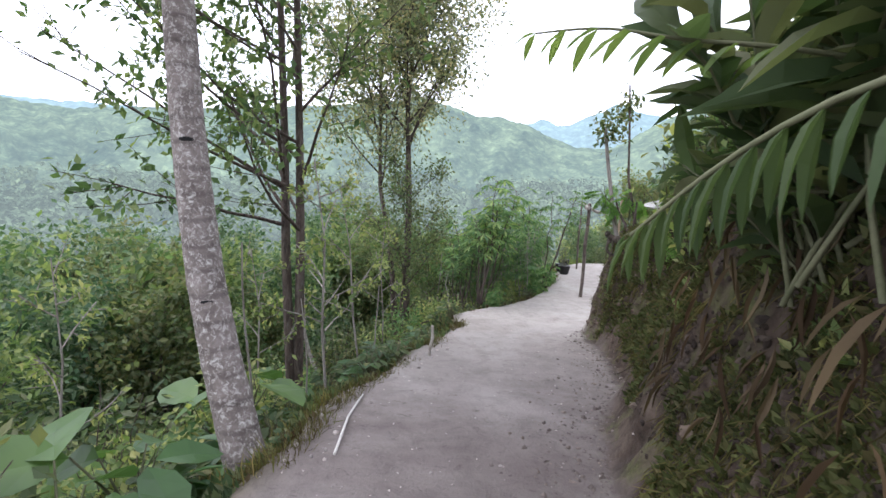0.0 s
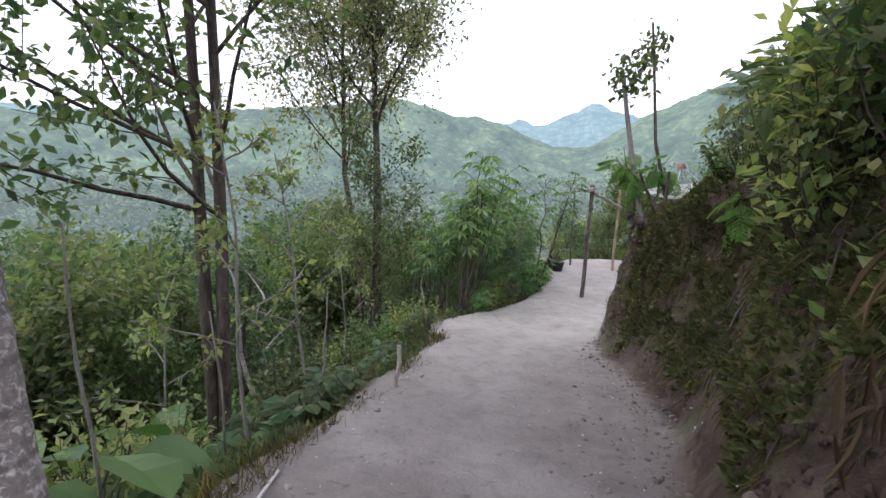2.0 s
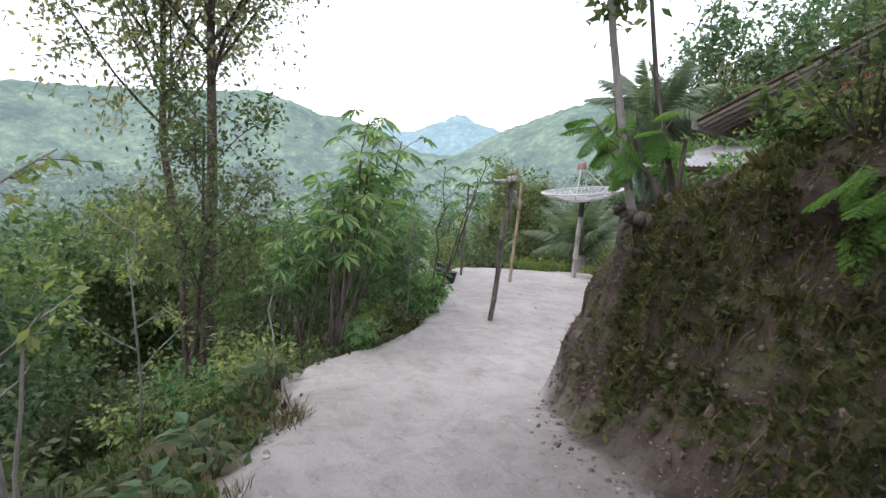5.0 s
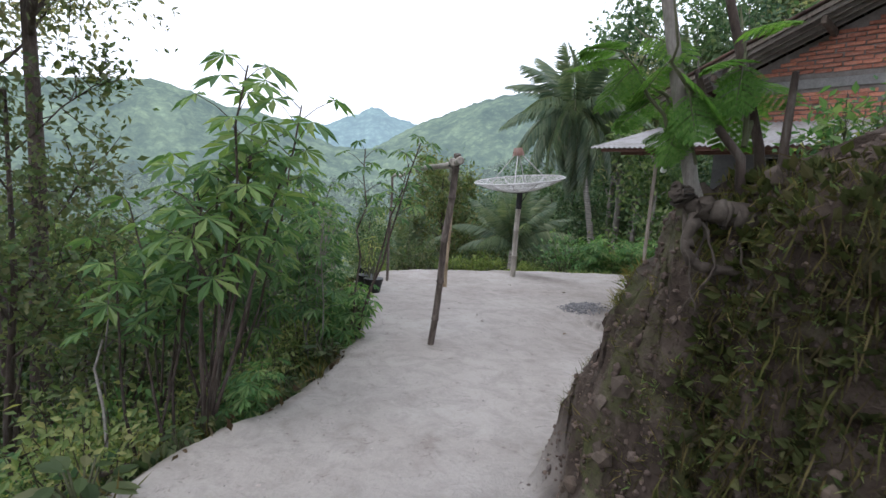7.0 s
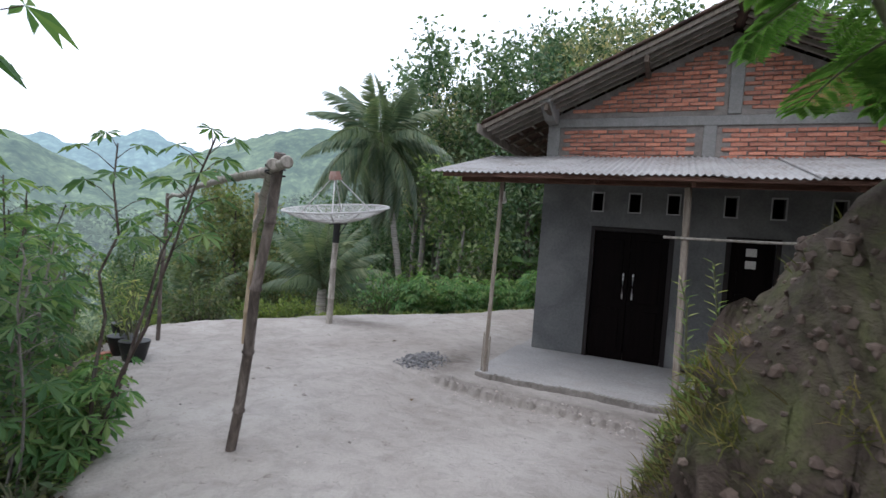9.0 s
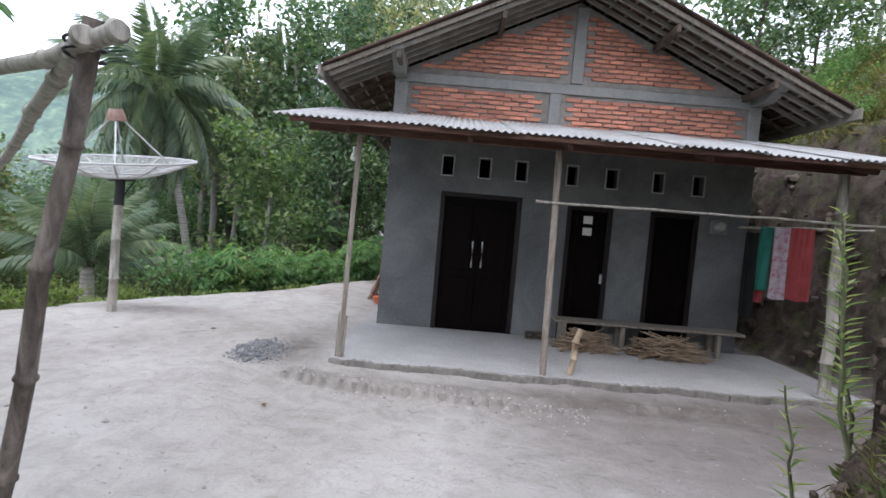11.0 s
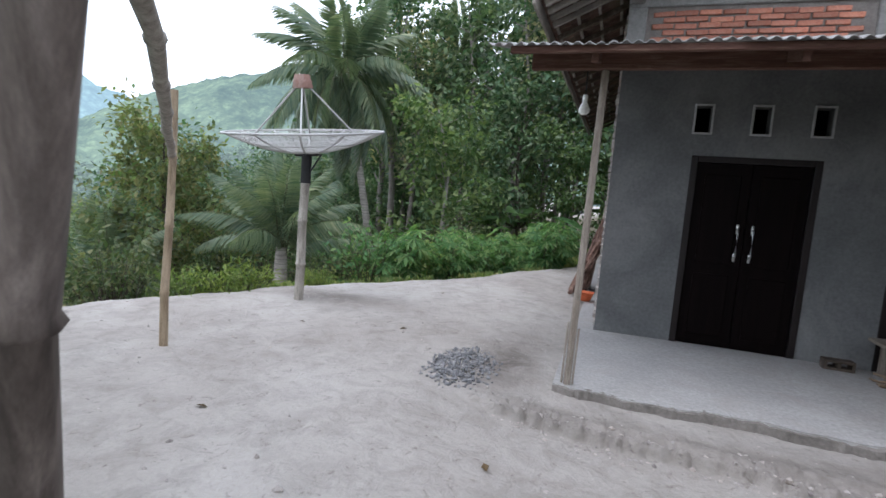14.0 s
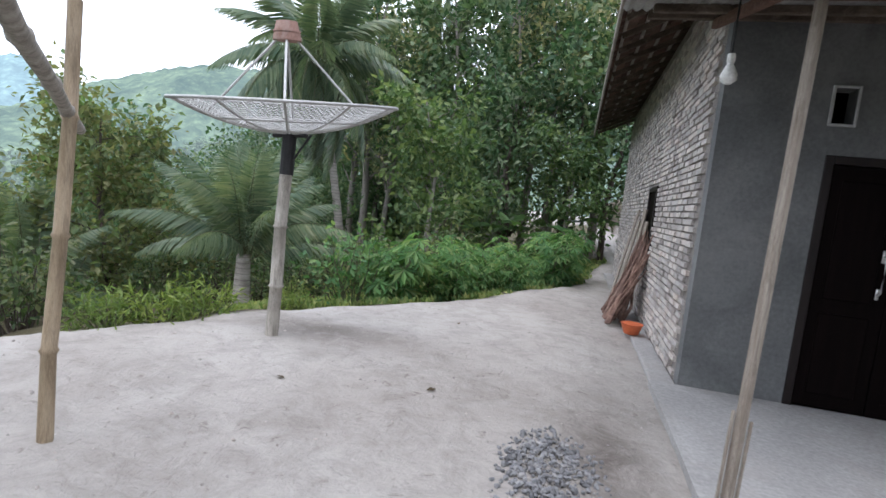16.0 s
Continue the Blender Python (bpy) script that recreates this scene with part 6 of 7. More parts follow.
r = np.random.default_rng(90)
count = 0
while count < 52:
    x, y = r.uniform(-24, 2), r.uniform(7, 34)
    vdist = float(signed(VALLEY, np.array([x]), np.array([y]))[0])
    bear = math.degrees(math.atan2(-(x + 1.2), y + 5.5))
    away = math.hypot(x + 1.2, y + 5.5)
    if vdist < 4.5 or (x < -15 and r.uniform() < 0.5) or (21 < bear < 33 and away < 22):
        continue
    proto = (TALL, ROUND, FRESH, AIRY, ROUND, TALL)[int(r.integers(6))]
    if x < -9 and proto in (TALL, AIRY) and y < 26:
        proto = ROUND
    s = r.uniform(0.75, 1.15)
    if bear > 29:
        s = min(s, max(0.3, (2.0 + 0.05 * away - gz(x, y)) / (7.5 if proto in (ROUND, FRESH) else 13)))
    set_tree(proto, x, y, s, r.uniform(0, 360))
    count += 1
# trees on the slope behind and beside the house
for k in range(16):
    x, y = r.uniform(7.5, 20), r.uniform(-2, 24)
    set_tree((FRESH, ROUND, FRESH, AIRY)[k % 4], x, y, r.uniform(0.5, 0.85), r.uniform(0, 360))
# valley trees below the path
count = 0
while count < 74:
    a, q = r.uniform(100, 222), 6 + 40 * r.uniform() ** 1.4
    x, y = 4 + q * math.cos(math.radians(a + 0)), -10.5 - 0.0 + q * math.sin(math.radians(a)) * 1.0
    vdist = float(signed(VALLEY, np.array([x]), np.array([y]))[0])
    if vdist < 4.0 or y > 4:
        continue
    proto = (ROUND, FRESH, FRESH, ROUND, BRONZE, FRESH)[int(r.integers(6))]
    z = gz(x, y)
    proto_h = {ROUND: 7.0, FRESH: 5.5, BRONZE: 5.2}[proto]
    dist = math.hypot(x - 5, y + 11)
    roof = 1.5 - 0.055 * dist
    s = min(1.25, max(0.35, (roof - z) / proto_h * r.uniform(0.75, 1.05)))
    set_tree(proto, x, y, s, r.uniform(0, 360))
    count += 1
for proto in (TALL, ROUND, FRESH, BRONZE, AIRY, FLAT):
    for o in (*proto.children_recursive, proto):
        bpy.data.objects.remove(o)

# far woods down the valley: nobody could count them
r = np.random.default_rng(91)
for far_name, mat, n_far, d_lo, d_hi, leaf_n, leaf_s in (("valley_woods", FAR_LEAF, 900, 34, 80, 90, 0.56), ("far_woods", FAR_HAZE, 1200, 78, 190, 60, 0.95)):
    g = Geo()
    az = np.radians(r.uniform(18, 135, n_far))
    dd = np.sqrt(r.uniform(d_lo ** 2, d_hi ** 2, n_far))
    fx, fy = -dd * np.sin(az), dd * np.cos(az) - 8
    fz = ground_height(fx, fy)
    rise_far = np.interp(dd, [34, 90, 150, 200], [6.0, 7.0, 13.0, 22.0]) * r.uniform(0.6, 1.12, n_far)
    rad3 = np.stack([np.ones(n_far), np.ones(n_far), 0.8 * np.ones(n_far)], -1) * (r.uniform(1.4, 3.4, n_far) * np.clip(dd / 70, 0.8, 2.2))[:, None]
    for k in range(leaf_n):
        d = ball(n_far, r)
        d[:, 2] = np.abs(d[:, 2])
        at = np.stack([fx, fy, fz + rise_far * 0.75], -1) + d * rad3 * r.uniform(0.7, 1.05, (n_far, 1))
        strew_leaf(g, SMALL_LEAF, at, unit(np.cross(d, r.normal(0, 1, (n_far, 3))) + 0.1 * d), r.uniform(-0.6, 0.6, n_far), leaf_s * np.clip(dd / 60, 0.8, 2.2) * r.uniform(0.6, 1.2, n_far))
    tagged(g.part(far_name, mat), "dense green tree canopy filling the valley below" if d_lo < 50 else "haze-tinted tree canopy far down the valley", "woods", kind="stuff")


# ---- plants along the path and the yard ----
def rim_place(r, xlo, xhi, lo, hi, n, ylo=-20, yhi=4, seed_poly=None):
    """Places just outside the outer edge."""
    out = []
    while len(out) < n:
        i = r.integers(0, len(RIM_LINE) - 1)
        (ax, ay), (bx, by) = RIM_LINE[i], RIM_LINE[i + 1]
        L = math.hypot(bx - ax, by - ay)
        if L > 12 or r.uniform() > L / 4:
            continue
        t, q = r.uniform(), r.uniform(lo, hi)
        nx, ny = (by - ay) / L, -(bx - ax) / L
        x, y = ax + (bx - ax) * t, ay + (by - ay) * t
        if float(signed(VALLEY, np.array([x + nx * 0.2]), np.array([y + ny * 0.2]))[0]) < 0:
            nx, ny = -nx, -ny
        x, y = x + nx * q, y + ny * q
        if xlo < x < xhi and ylo < y < yhi and float(signed(VALLEY, np.array([x]), np.array([y]))[0]) > lo * 0.6:
            out.append((x, y))
    return out


def proto(name, label, geo, bark, foliage, category="shrub", group="", stem="stem"):
    return grow(name, (0, 0, -200), label, geo[0], geo[1], bark, foliage, category, group, 0.0, stem)


def drop(*protos):
    for p in protos:
        for o in (*p.children_recursive, p):
            bpy.data.objects.remove(o)


CASSAVA = proto("cassava_plant", "tall cassava plant with dark stems and fingered leaves", cassava_geo(101, 2.75, 4, 12, 0.24, 0.14, 0.016, 0.6), DARK_BARK, LEAF_CASSAVA, "cassava", "cassava by the yard")
CASSAVA2 = proto("cassava_plant", "bushy cassava plant with fingered mid-green leaves", cassava_geo(102, 2.1, 5, 15, 0.19, 0.2, 0.014, 0.4), GREY_BARK, LEAF_CASSAVA, "cassava", "cassava by the yard")
CASSAVA_LOW = proto("cassava_plant", "low bright cassava bush at the yard edge", cassava_geo(103, 0.95, 5, 18, 0.22, 0.35, 0.01, 0.15), GREEN_STEM, LEAF_BRIGHT, "cassava", "low cassava")
HERB = proto("broadleaf_herb", "low herb with broad glossy leaves", herb_geo(104, 14, 0.24, 0.32), GREEN_STEM, LEAF_BROAD, "herb", "herbs on the verge")
HERB2 = proto("broadleaf_herb", "low herb with dark oval leaves", herb_geo(105, 18, 0.17, 0.4), GREEN_STEM, LEAF_DARK, "herb", "herbs on the verge")
TARO = proto("taro_plant", "taro plant with large heart-shaped leaves on tall stalks", herb_geo(106, 6, 0.55, 0.85, BIG_LEAF, 1.35, 0.5), GREEN_STEM, LEAF_BROAD, "taro", "taro on the slope")
BUSH = proto("leafy_bush", "dense bush with small mid-green leaves", bush_geo(107, 0.6, 0.95, 24, 24, 0.11), DARK_BARK, LEAF_MID, "bush", "bushes on the slope")
BUSH_DARK = proto("leafy_bush", "dense bush with small dark green leaves", bush_geo(108, 0.75, 1.3, 26, 26, 0.125), DARK_BARK, LEAF_DARK, "bush", "bushes on the slope")
BUSH_BRIGHT = proto("leafy_bush", "bushy shrub with bright yellow-green leaves", bush_geo(109, 0.6, 1.0, 22, 24, 0.11), GREEN_STEM, LEAF_BRIGHT, "bush", "bushes on the slope")
CROTON = proto("croton_bush", "low yellow-green croton bush at the yard edge", bush_geo(110, 0.4, 0.42, 22, 22, 0.13, NARROW_LEAF), GREEN_STEM, LEAF_YELLOW, "bush", "crotons")
SAPLING = proto("thin_sapling", "thin bare sapling with few leaves", tree_geo(111, [(0, 0, -0.2), (0.03, 0, 0.9), (0.0, 0.06, 1.9), (0.05, 0.0, 2.8)], 0.018, 0.006, 8, 0.7, 4, 12, SMALL_LEAF, 0.08, 0.35), GREY_BARK, LEAF_MID, "sapling", "saplings")
BANANA = proto("banana_plant", "banana plant with long torn leaves", herb_geo(112, 8, 1.6, 1.7, BIG_LEAF, 0.75, 0.2), GREEN_STEM, LEAF_BROAD, "banana plant", "banana plants")


def ginger_geo(seed, stems, height, leaf_len):
    """Leafy canes: long blades two-ranked up each leaning cane."""
    r = np.random.default_rng(seed)
    wood, crown = Geo(), Geo()
    at, way, roll = [], [], []
    for k in range(stems):
        a = r.uniform(0, 6.28)
        tip = np.array([math.cos(a) * height * 0.45, math.sin(a) * height * 0.45, height * r.uniform(0.7, 1.05)])
        p = bent((r.normal(0, 0.1), r.normal(0, 0.1), -0.1), tip, 6, -0.06, 0.02, seed * 13 + k)
        wood = merge(wood, tube(p, np.linspace(0.012, 0.005, 6), 5, False))
        sd = unit(np.array([-math.sin(a), math.cos(a), 0.25]))
        for q in range(11):
            s = 0.25 + 0.75 * q / 11
            at.append([np.interp(s, np.linspace(0, 1, 6), p[:, i]) for i in range(3)])
            way.append(unit(sd * (1 if q % 2 else -1) + unit(tip) * 0.7 + r.normal(0, 0.12, 3)))
            roll.append(r.normal(0, 0.3))
    n = len(at)
    size = leaf_len * r.uniform(0.75, 1.15, n)
    strew_leaf(crown, BIG_LEAF, np.array(at), np.array(way), np.array(roll), np.stack([size * 0.5, size, size * 1.6], -1))
    return wood, crown


GINGER = proto("wild_ginger", "leafy wild ginger canes with long blades", ginger_geo(113, 7, 1.15, 0.42), GREEN_STEM, LEAF_DARK, "ginger plant", "ginger on the bank")
GINGER2 = proto("wild_ginger", "dark leafy wild ginger canes", ginger_geo(114, 8, 1.0, 0.36), GREEN_STEM, LEAF_DARK, "ginger plant", "ginger on the bank")

r = np.random.default_rng(120)
# left verge, from the start to the yard
scatter_copies(HERB, rim_place(r, -1.0, 7.0, 0.25, 1.6, 16, yhi=-8.6), 1, 0.5, 1.0)
scatter_copies(HERB2, rim_place(r, -1.2, 7.0, 0.1, 1.3, 42, yhi=-8.0), 2, 0.4, 1.0)
scatter_copies(BUSH, rim_place(r, -6.5, 6.5, 1.0, 3.6, 20, yhi=-4.6), 3, 0.6, 1.15)
scatter_copies(BUSH_DARK, rim_place(r, -6.5, 6.0, 1.6, 5.5, 26, yhi=-4.2), 4, 0.6, 1.2)
scatter_copies(BUSH_BRIGHT, rim_place(r, -7.0, 3.5, 1.4, 5.0, 16, yhi=-4.6), 5, 0.6, 1.2)
scatter_copies(SAPLING, rim_place(r, -5.5, 5.0, 0.8, 3.5, 12, yhi=-5.0), 6, 0.7, 1.15)
scatter_copies(BUSH, rim_place(r, -6.2, -0.9, 0.45, 1.3, 16, yhi=-4.4), 7, 0.45, 0.75)
scatter_copies(HERB2, rim_place(r, -5.5, -1.0, 0.1, 0.7, 14, yhi=-4.4), 8, 0.5, 0.8)
scatter_copies(HERB, [(2.3, -10.65), (1.5, -10.3), (0.9, -9.8)], 13, 0.5, 0.9)
for x, y, s, turn in ((5.10, -12.61, 1.0, 0), (4.65, -12.41, 1.0, 90), (2.65, -11.96, 1.05, 200), (2.15, -12.26, 1.0, 30), (3.05, -12.86, 1.0, 140), (0.95, -11.56, 0.8, 20)):
    copy_thing(TARO, pose(x, y, gz(x, y) - 0.05, 0, 0, turn) @ Matrix.Scale(s, 4))
for x, y, s, turn in ((-1.78, -7.75, 1.0, 10), (-2.1, -7.5, 1.0, 70), (-1.5, -8.15, 0.8, 130), (-2.8, -7.0, 0.95, 200), (-2.6, -7.9, 0.95, 10), (-3.3, -6.9, 0.9, 100), (-2.5, -6.35, 0.85, 300), (-3.4, -6.0, 0.95, 220), (-4.0, -6.2, 1.0, 20),
                      (-4.3, -5.4, 0.95, 170), (-5.0, -5.6, 1.0, 260), (-5.2, -4.9, 0.95, 60), (-5.9, -4.6, 0.95, 330), (-6.4, -3.9, 0.9, 140), (-3.4, -8.1, 1.0, 55), (-4.4, -7.0, 1.0, 280)):
    copy_thing(CASSAVA if turn % 20 else CASSAVA2, pose(x, y, gz(x, y) - 0.05, 0, 0, turn) @ Matrix.Scale(s, 4))
for x, y, s, turn in ((-1.15, -7.75, 0.5, 40), (-2.35, -6.15, 0.7, 90), (-3.3, -5.5, 0.7, 10)):
    copy_thing(CASSAVA_LOW, pose(x, y, gz(x, y) - 0.03, 0, 0, turn) @ Matrix.Scale(s, 4))
# leaning cassava with long stems over the yard
def leaning_cassava(base, tips, leaf, leaves, seed, label, mat):
    """Cassava with a few long bare stems, each to a given tip, and a whorl of leaves at its end."""
    r = np.random.default_rng(seed)
    wood, crown, at, way = Geo(), Geo(), [], []
    b0 = np.array(on_ground(*base, 0.1))
    for k, tip in enumerate(tips):
        p = bent(b0, np.array(tip), 8, 0, 0.025, seed + k)
        wood = merge(wood, tube(p, np.linspace(0.016, 0.006, 8), 7))
        for q in range(leaves):
            f = 0.66 + 0.34 * (q + r.uniform(0, 0.6)) / leaves
            c = np.array([np.interp(f, np.linspace(0, 1, 8), p[:, i]) for i in range(3)])
            a = q * 2.4 + r.uniform(-0.3, 0.3)
            e = c + np.array([math.cos(a), math.sin(a), 0.25 + 0.5 * f]) * r.uniform(0.14, 0.26)
            wood = merge(wood, tube([c, (c + e) / 2 + (0, 0, 0.02), e], [0.004, 0.003, 0.0025], 4, False))
            at.append(e)
            way.append((math.cos(a), math.sin(a), -0.3 - 0.3 * r.uniform()))
    strew_leaf(crown, PALMATE, np.array(at), unit(np.array(way)), r.uniform(-0.3, 0.3, len(at)), leaf * r.uniform(0.75, 1.15, len(at)))
    t = thing("cassava_plant", (0, 0, 0), label, "cassava", "cassava by the yard")
    wood.part("stem", DARK_BARK, t, smooth=True)
    crown.part("foliage", mat, t)


leaning_cassava((-1.15, -7.95), ((-1.0, -7.75, 2.68), (-1.12, -7.3, 2.5), (-1.25, -7.6, 2.2), (-0.95, -8.05, 1.75), (-1.45, -7.95, 2.0)), 0.225, 13, 300, "tall cassava with broad fingered leaves beside the path", LEAF_CASSAVA)
leaning_cassava((-2.35, -5.95), ((-1.68, -5.65, 2.4), (-2.1, -5.45, 2.2), (-2.6, -5.7, 2.35)), 0.17, 10, 310, "slim cassava leaning out over the yard", LEAF_CASSAVA)
# the far rim of the yard
scatter_copies(CASSAVA_LOW, rim_place(r, -5.6, 0, 0.35, 2.8, 26, ylo=1.6, yhi=11), 9, 0.55, 1.2)
scatter_copies(BUSH_BRIGHT, rim_place(r, -6.0, 0, 0.8, 4.0, 10, ylo=2.0, yhi=12), 10, 0.5, 1.2)
scatter_copies(BUSH, [q for q in rim_place(r, -9, 0, 1.5, 6.0, 24, ylo=-2.5, yhi=14) if math.hypot(q[0] + 6.6, q[1] - 2.6) > 1.9], 11, 0.6, 1.2)
scatter_copies(BUSH_DARK, [q for q in rim_place(r, -10, 0, 2.5, 7.5, 32, ylo=-3.5, yhi=15) if math.hypot(q[0] + 6.6, q[1] - 2.6) > 1.9], 12, 0.7, 1.4)
for x, y, s in ((-5.62, -0.55, 1.0), (-5.45, -0.15, 0.9), (-5.75, -0.95, 0.9), (-6.4, -2.6, 0.7), (-4.9, 0.75, 0.7)):
    copy_thing(CROTON, pose(x, y, gz(x, y) - 0.03, 0, 0, x * 900) @ Matrix.Scale(s, 4))
for x, y, s, turn in ((-3.5, 10.6, 1.0, 0), (-6.6, 8.4, 0.8, 50), (-2.6, 12.4, 1.1, 110), (-9.2, 8.2, 0.8, 200)):
    copy_thing(BANANA, pose(x, y, gz(x, y) - 0.1, 0, 0, turn) @ Matrix.Scale(s, 4))
# the bank
for k in range(40):
    x = r.uniform(4.6, 10.5)
    fy = bank_y(x)
    q = r.uniform(0.85, 1.9) if x < 5.6 else r.uniform(0.65, 1.7)
    y = fy + q
    s = r.uniform(0.45, 0.7) if x < 5.6 else r.uniform(0.65, 1.0)
    copy_thing((GINGER, GINGER2)[k % 2], pose(x, y, gz(x, y) - 0.06, 14 + r.normal(0, 8), r.normal(0, 8), r.uniform(0, 360)) @ Matrix.Scale(s, 4))
for k in range(26):
    x = r.uniform(5.7, 8.8)
    y = float(bank_y(x)) + r.uniform(0.55, 1.2)
    copy_thing((GINGER2, GINGER)[k % 2], pose(x, y, gz(x, y) - 0.06, 20 + r.normal(0, 8), r.normal(0, 8), r.uniform(0, 360)) @ Matrix.Scale(r.uniform(0.95, 1.35), 4))
for k in range(20):
    x, y = r.uniform(1.9, 4.2), r.uniform(-6.9, -4.9)
    if float(signed(BANK, np.array([x]), np.array([y]))[0]) > 0.55:
        copy_thing((BUSH_BRIGHT, BUSH, HERB2)[k % 3], pose(x, y, gz(x, y) - 0.05, 0, 0, r.uniform(0, 360)) @ Matrix.Scale(r.uniform(0.3, 0.5), 4))
for k in range(90):
    x, y = r.uniform(5.9, 12), r.uniform(-4, 9)
    d = float(signed(BANK, np.array([x]), np.array([y]))[0])
    if d > 1.15:
        copy_thing((BUSH_BRIGHT, BUSH, BUSH_BRIGHT)[k % 3], pose(x, y, gz(x, y) - 0.05, 0, 0, r.uniform(0, 360)) @ Matrix.Scale(r.uniform(0.5, 1.0), 4))
for k in range(46):
    x, y = r.uniform(-1.5, 7.5), r.uniform(-19, -13.2)
    if float(signed(VALLEY, np.array([x]), np.array([y]))[0]) > 0.9:
        copy_thing((BUSH_DARK, BUSH, BUSH_DARK, BUSH_BRIGHT)[k % 4], pose(x, y, gz(x, y) - 0.05, 0, 0, r.uniform(0, 360)) @ Matrix.Scale(r.uniform(0.8, 1.5), 4))
for k in range(54):
    x = r.uniform(2.4, 6.0)
    y = float(bank_y(x)) + r.uniform(0.75, 1.7)
    copy_thing((BUSH_BRIGHT, BUSH, GINGER2, BUSH_DARK)[k % 4], pose(x, y, gz(x, y) - 0.05, 0, 0, r.uniform(0, 360)) @ Matrix.Scale(r.uniform(0.55, 0.95) if x > 3.5 else r.uniform(0.3, 0.5), 4))
drop(CASSAVA, CASSAVA2, CASSAVA_LOW, HERB, HERB2, TARO, BUSH, BUSH_DARK, BUSH_BRIGHT, CROTON, SAPLING, BANANA, GINGER, GINGER2)


def path_frond(name, label, pts, leaflets, size, wide, hang, seed, mat=LEAF_BROAD):
    """One large feathered leaf along a curved rib."""
    r = np.random.default_rng(seed)
    u = np.linspace(0, 1, len(pts))
    P = np.stack([np.interp(np.linspace(0, 1, 16), u, [p[i] for p in pts]) for i in range(3)], -1)
    for _ in range(3):
        P[1:-1] = (P[:-2] + 2 * P[1:-1] + P[2:]) / 4
    t = thing(name, (0, 0, 0), label, "frond")
    tube(P, np.linspace(0.012, 0.004, 16), 6).part("rib", GREEN_STEM, t, smooth=True)
    s = np.linspace(0.22, 1.0, leaflets)
    at = np.stack([np.interp(s, np.linspace(0, 1, 16), P[:, i]) for i in range(3)], -1)
    tan = unit(np.stack([np.interp(s, np.linspace(0, 1, 16), np.gradient(P[:, i])) for i in range(3)], -1))
    for k in range(leaflets):
        for sd in (-1, 1):
            g = Geo()
            side = unit(np.cross(tan[k], (0, 0, 1))) * sd
            L = size * r.uniform(0.8, 1.1) * (0.75 + 0.5 * math.sin(s[k] * 3))
            strew_leaf(g, BIG_LEAF, at[k:k + 1], unit(side * 0.7 + tan[k] * 0.6 - np.array([0, 0, hang * r.uniform(0.7, 1.3)]))[None], np.array([0.2 * sd]), np.array([[L * wide, L, L]]))
            g.part("leaflet", mat, t)
    return t


path_frond("arching_frond", "long arching feathered frond hanging over the path", [(8.0, -9.9, 2.85), (7.65, -10.35, 3.0), (7.28, -10.64, 2.97), (7.02, -10.71, 2.82), (6.83, -10.77, 2.64)], 17, 0.17, 0.32, 1.5, 1, LEAF_DARK)
path_frond("arching_frond", "feathered frond high on the bank with few leaflets", [(6.5, -9.6, 3.2), (6.3, -9.85, 3.27), (6.12, -10.06, 3.3), (5.93, -10.28, 3.38), (5.74, -10.5, 3.37)], 8, 0.2, 0.5, 0.5, 2, LEAF_MID)
path_frond("arching_frond", "long arching feathered frond on the bank", [(6.3, -9.3, 2.75), (6.05, -9.55, 2.74), (5.8, -9.72, 2.63), (5.58, -9.85, 2.48)], 9, 0.17, 0.4, 1.2, 3, LEAF_DARK)

# dead leaves and vines hanging down the bank
g, gv = Geo(), Geo()
for k in range(150):
    x = r.uniform(5.0, 8.8)
    fy = bank_y(x)
    q = r.uniform(0.3, 0.85)
    y = fy + q
    z = gz(x, y) + 0.1
    L = r.uniform(0.14, 0.36) if x < 6.6 else r.uniform(0.2, 0.55)
    strew_leaf(g, BIG_LEAF, np.array([[x, y - 0.12, z]]), unit(np.array([[r.normal(0, 0.5), -0.3, -1.0]])), np.array([r.uniform(-1, 1)]), np.array([[L * 0.2, L, L]]))
tagged(g.part("hanging_dead_leaves", LEAF_DEAD), "withered brown leaves hanging down the bank", "dead leaves", kind="stuff")
for k in range(8):
    x = r.uniform(2.6, 8.6)
    fy = bank_y(x)
    P = []
    for q in np.linspace(0.85, 0.05, 9):
        xx, yy = x + 0.25 * math.sin(k + 3 * q) * (1 - q), fy + q
        P.append((xx, yy - 0.02, gz(xx, yy) + 0.03 + r.uniform(0, 0.03)))
    gv = merge(gv, tube(P, np.linspace(0.007, 0.004, 9) * r.uniform(0.6, 1.4), 6))
tagged(gv.part("hanging_vines", ROOT, smooth=True), "bare brown vines and roots hanging down the bank", "vines", kind="stuff")

# grass, weeds and litter
def on_slope(r, n, xlo, xhi, ylo, yhi, dlo, dhi, poly, patch=0.0):
    x, y = r.uniform(xlo, xhi, n), r.uniform(ylo, yhi, n)
    d = signed(poly, x, y)
    keep = (d > dlo) & (d < dhi) & (rough2(x * 1.6, y * 1.6, 3) > patch)
    x, y = x[keep], y[keep]
    z = ground_height(x, y)
    e = 0.05
    nx, ny = -(ground_height(x + e, y) - z) / e, -(ground_height(x, y + e) - z) / e
    nrm = unit(np.stack([nx, ny, np.ones_like(nx)], -1))
    return np.stack([x, y, z], -1), nrm


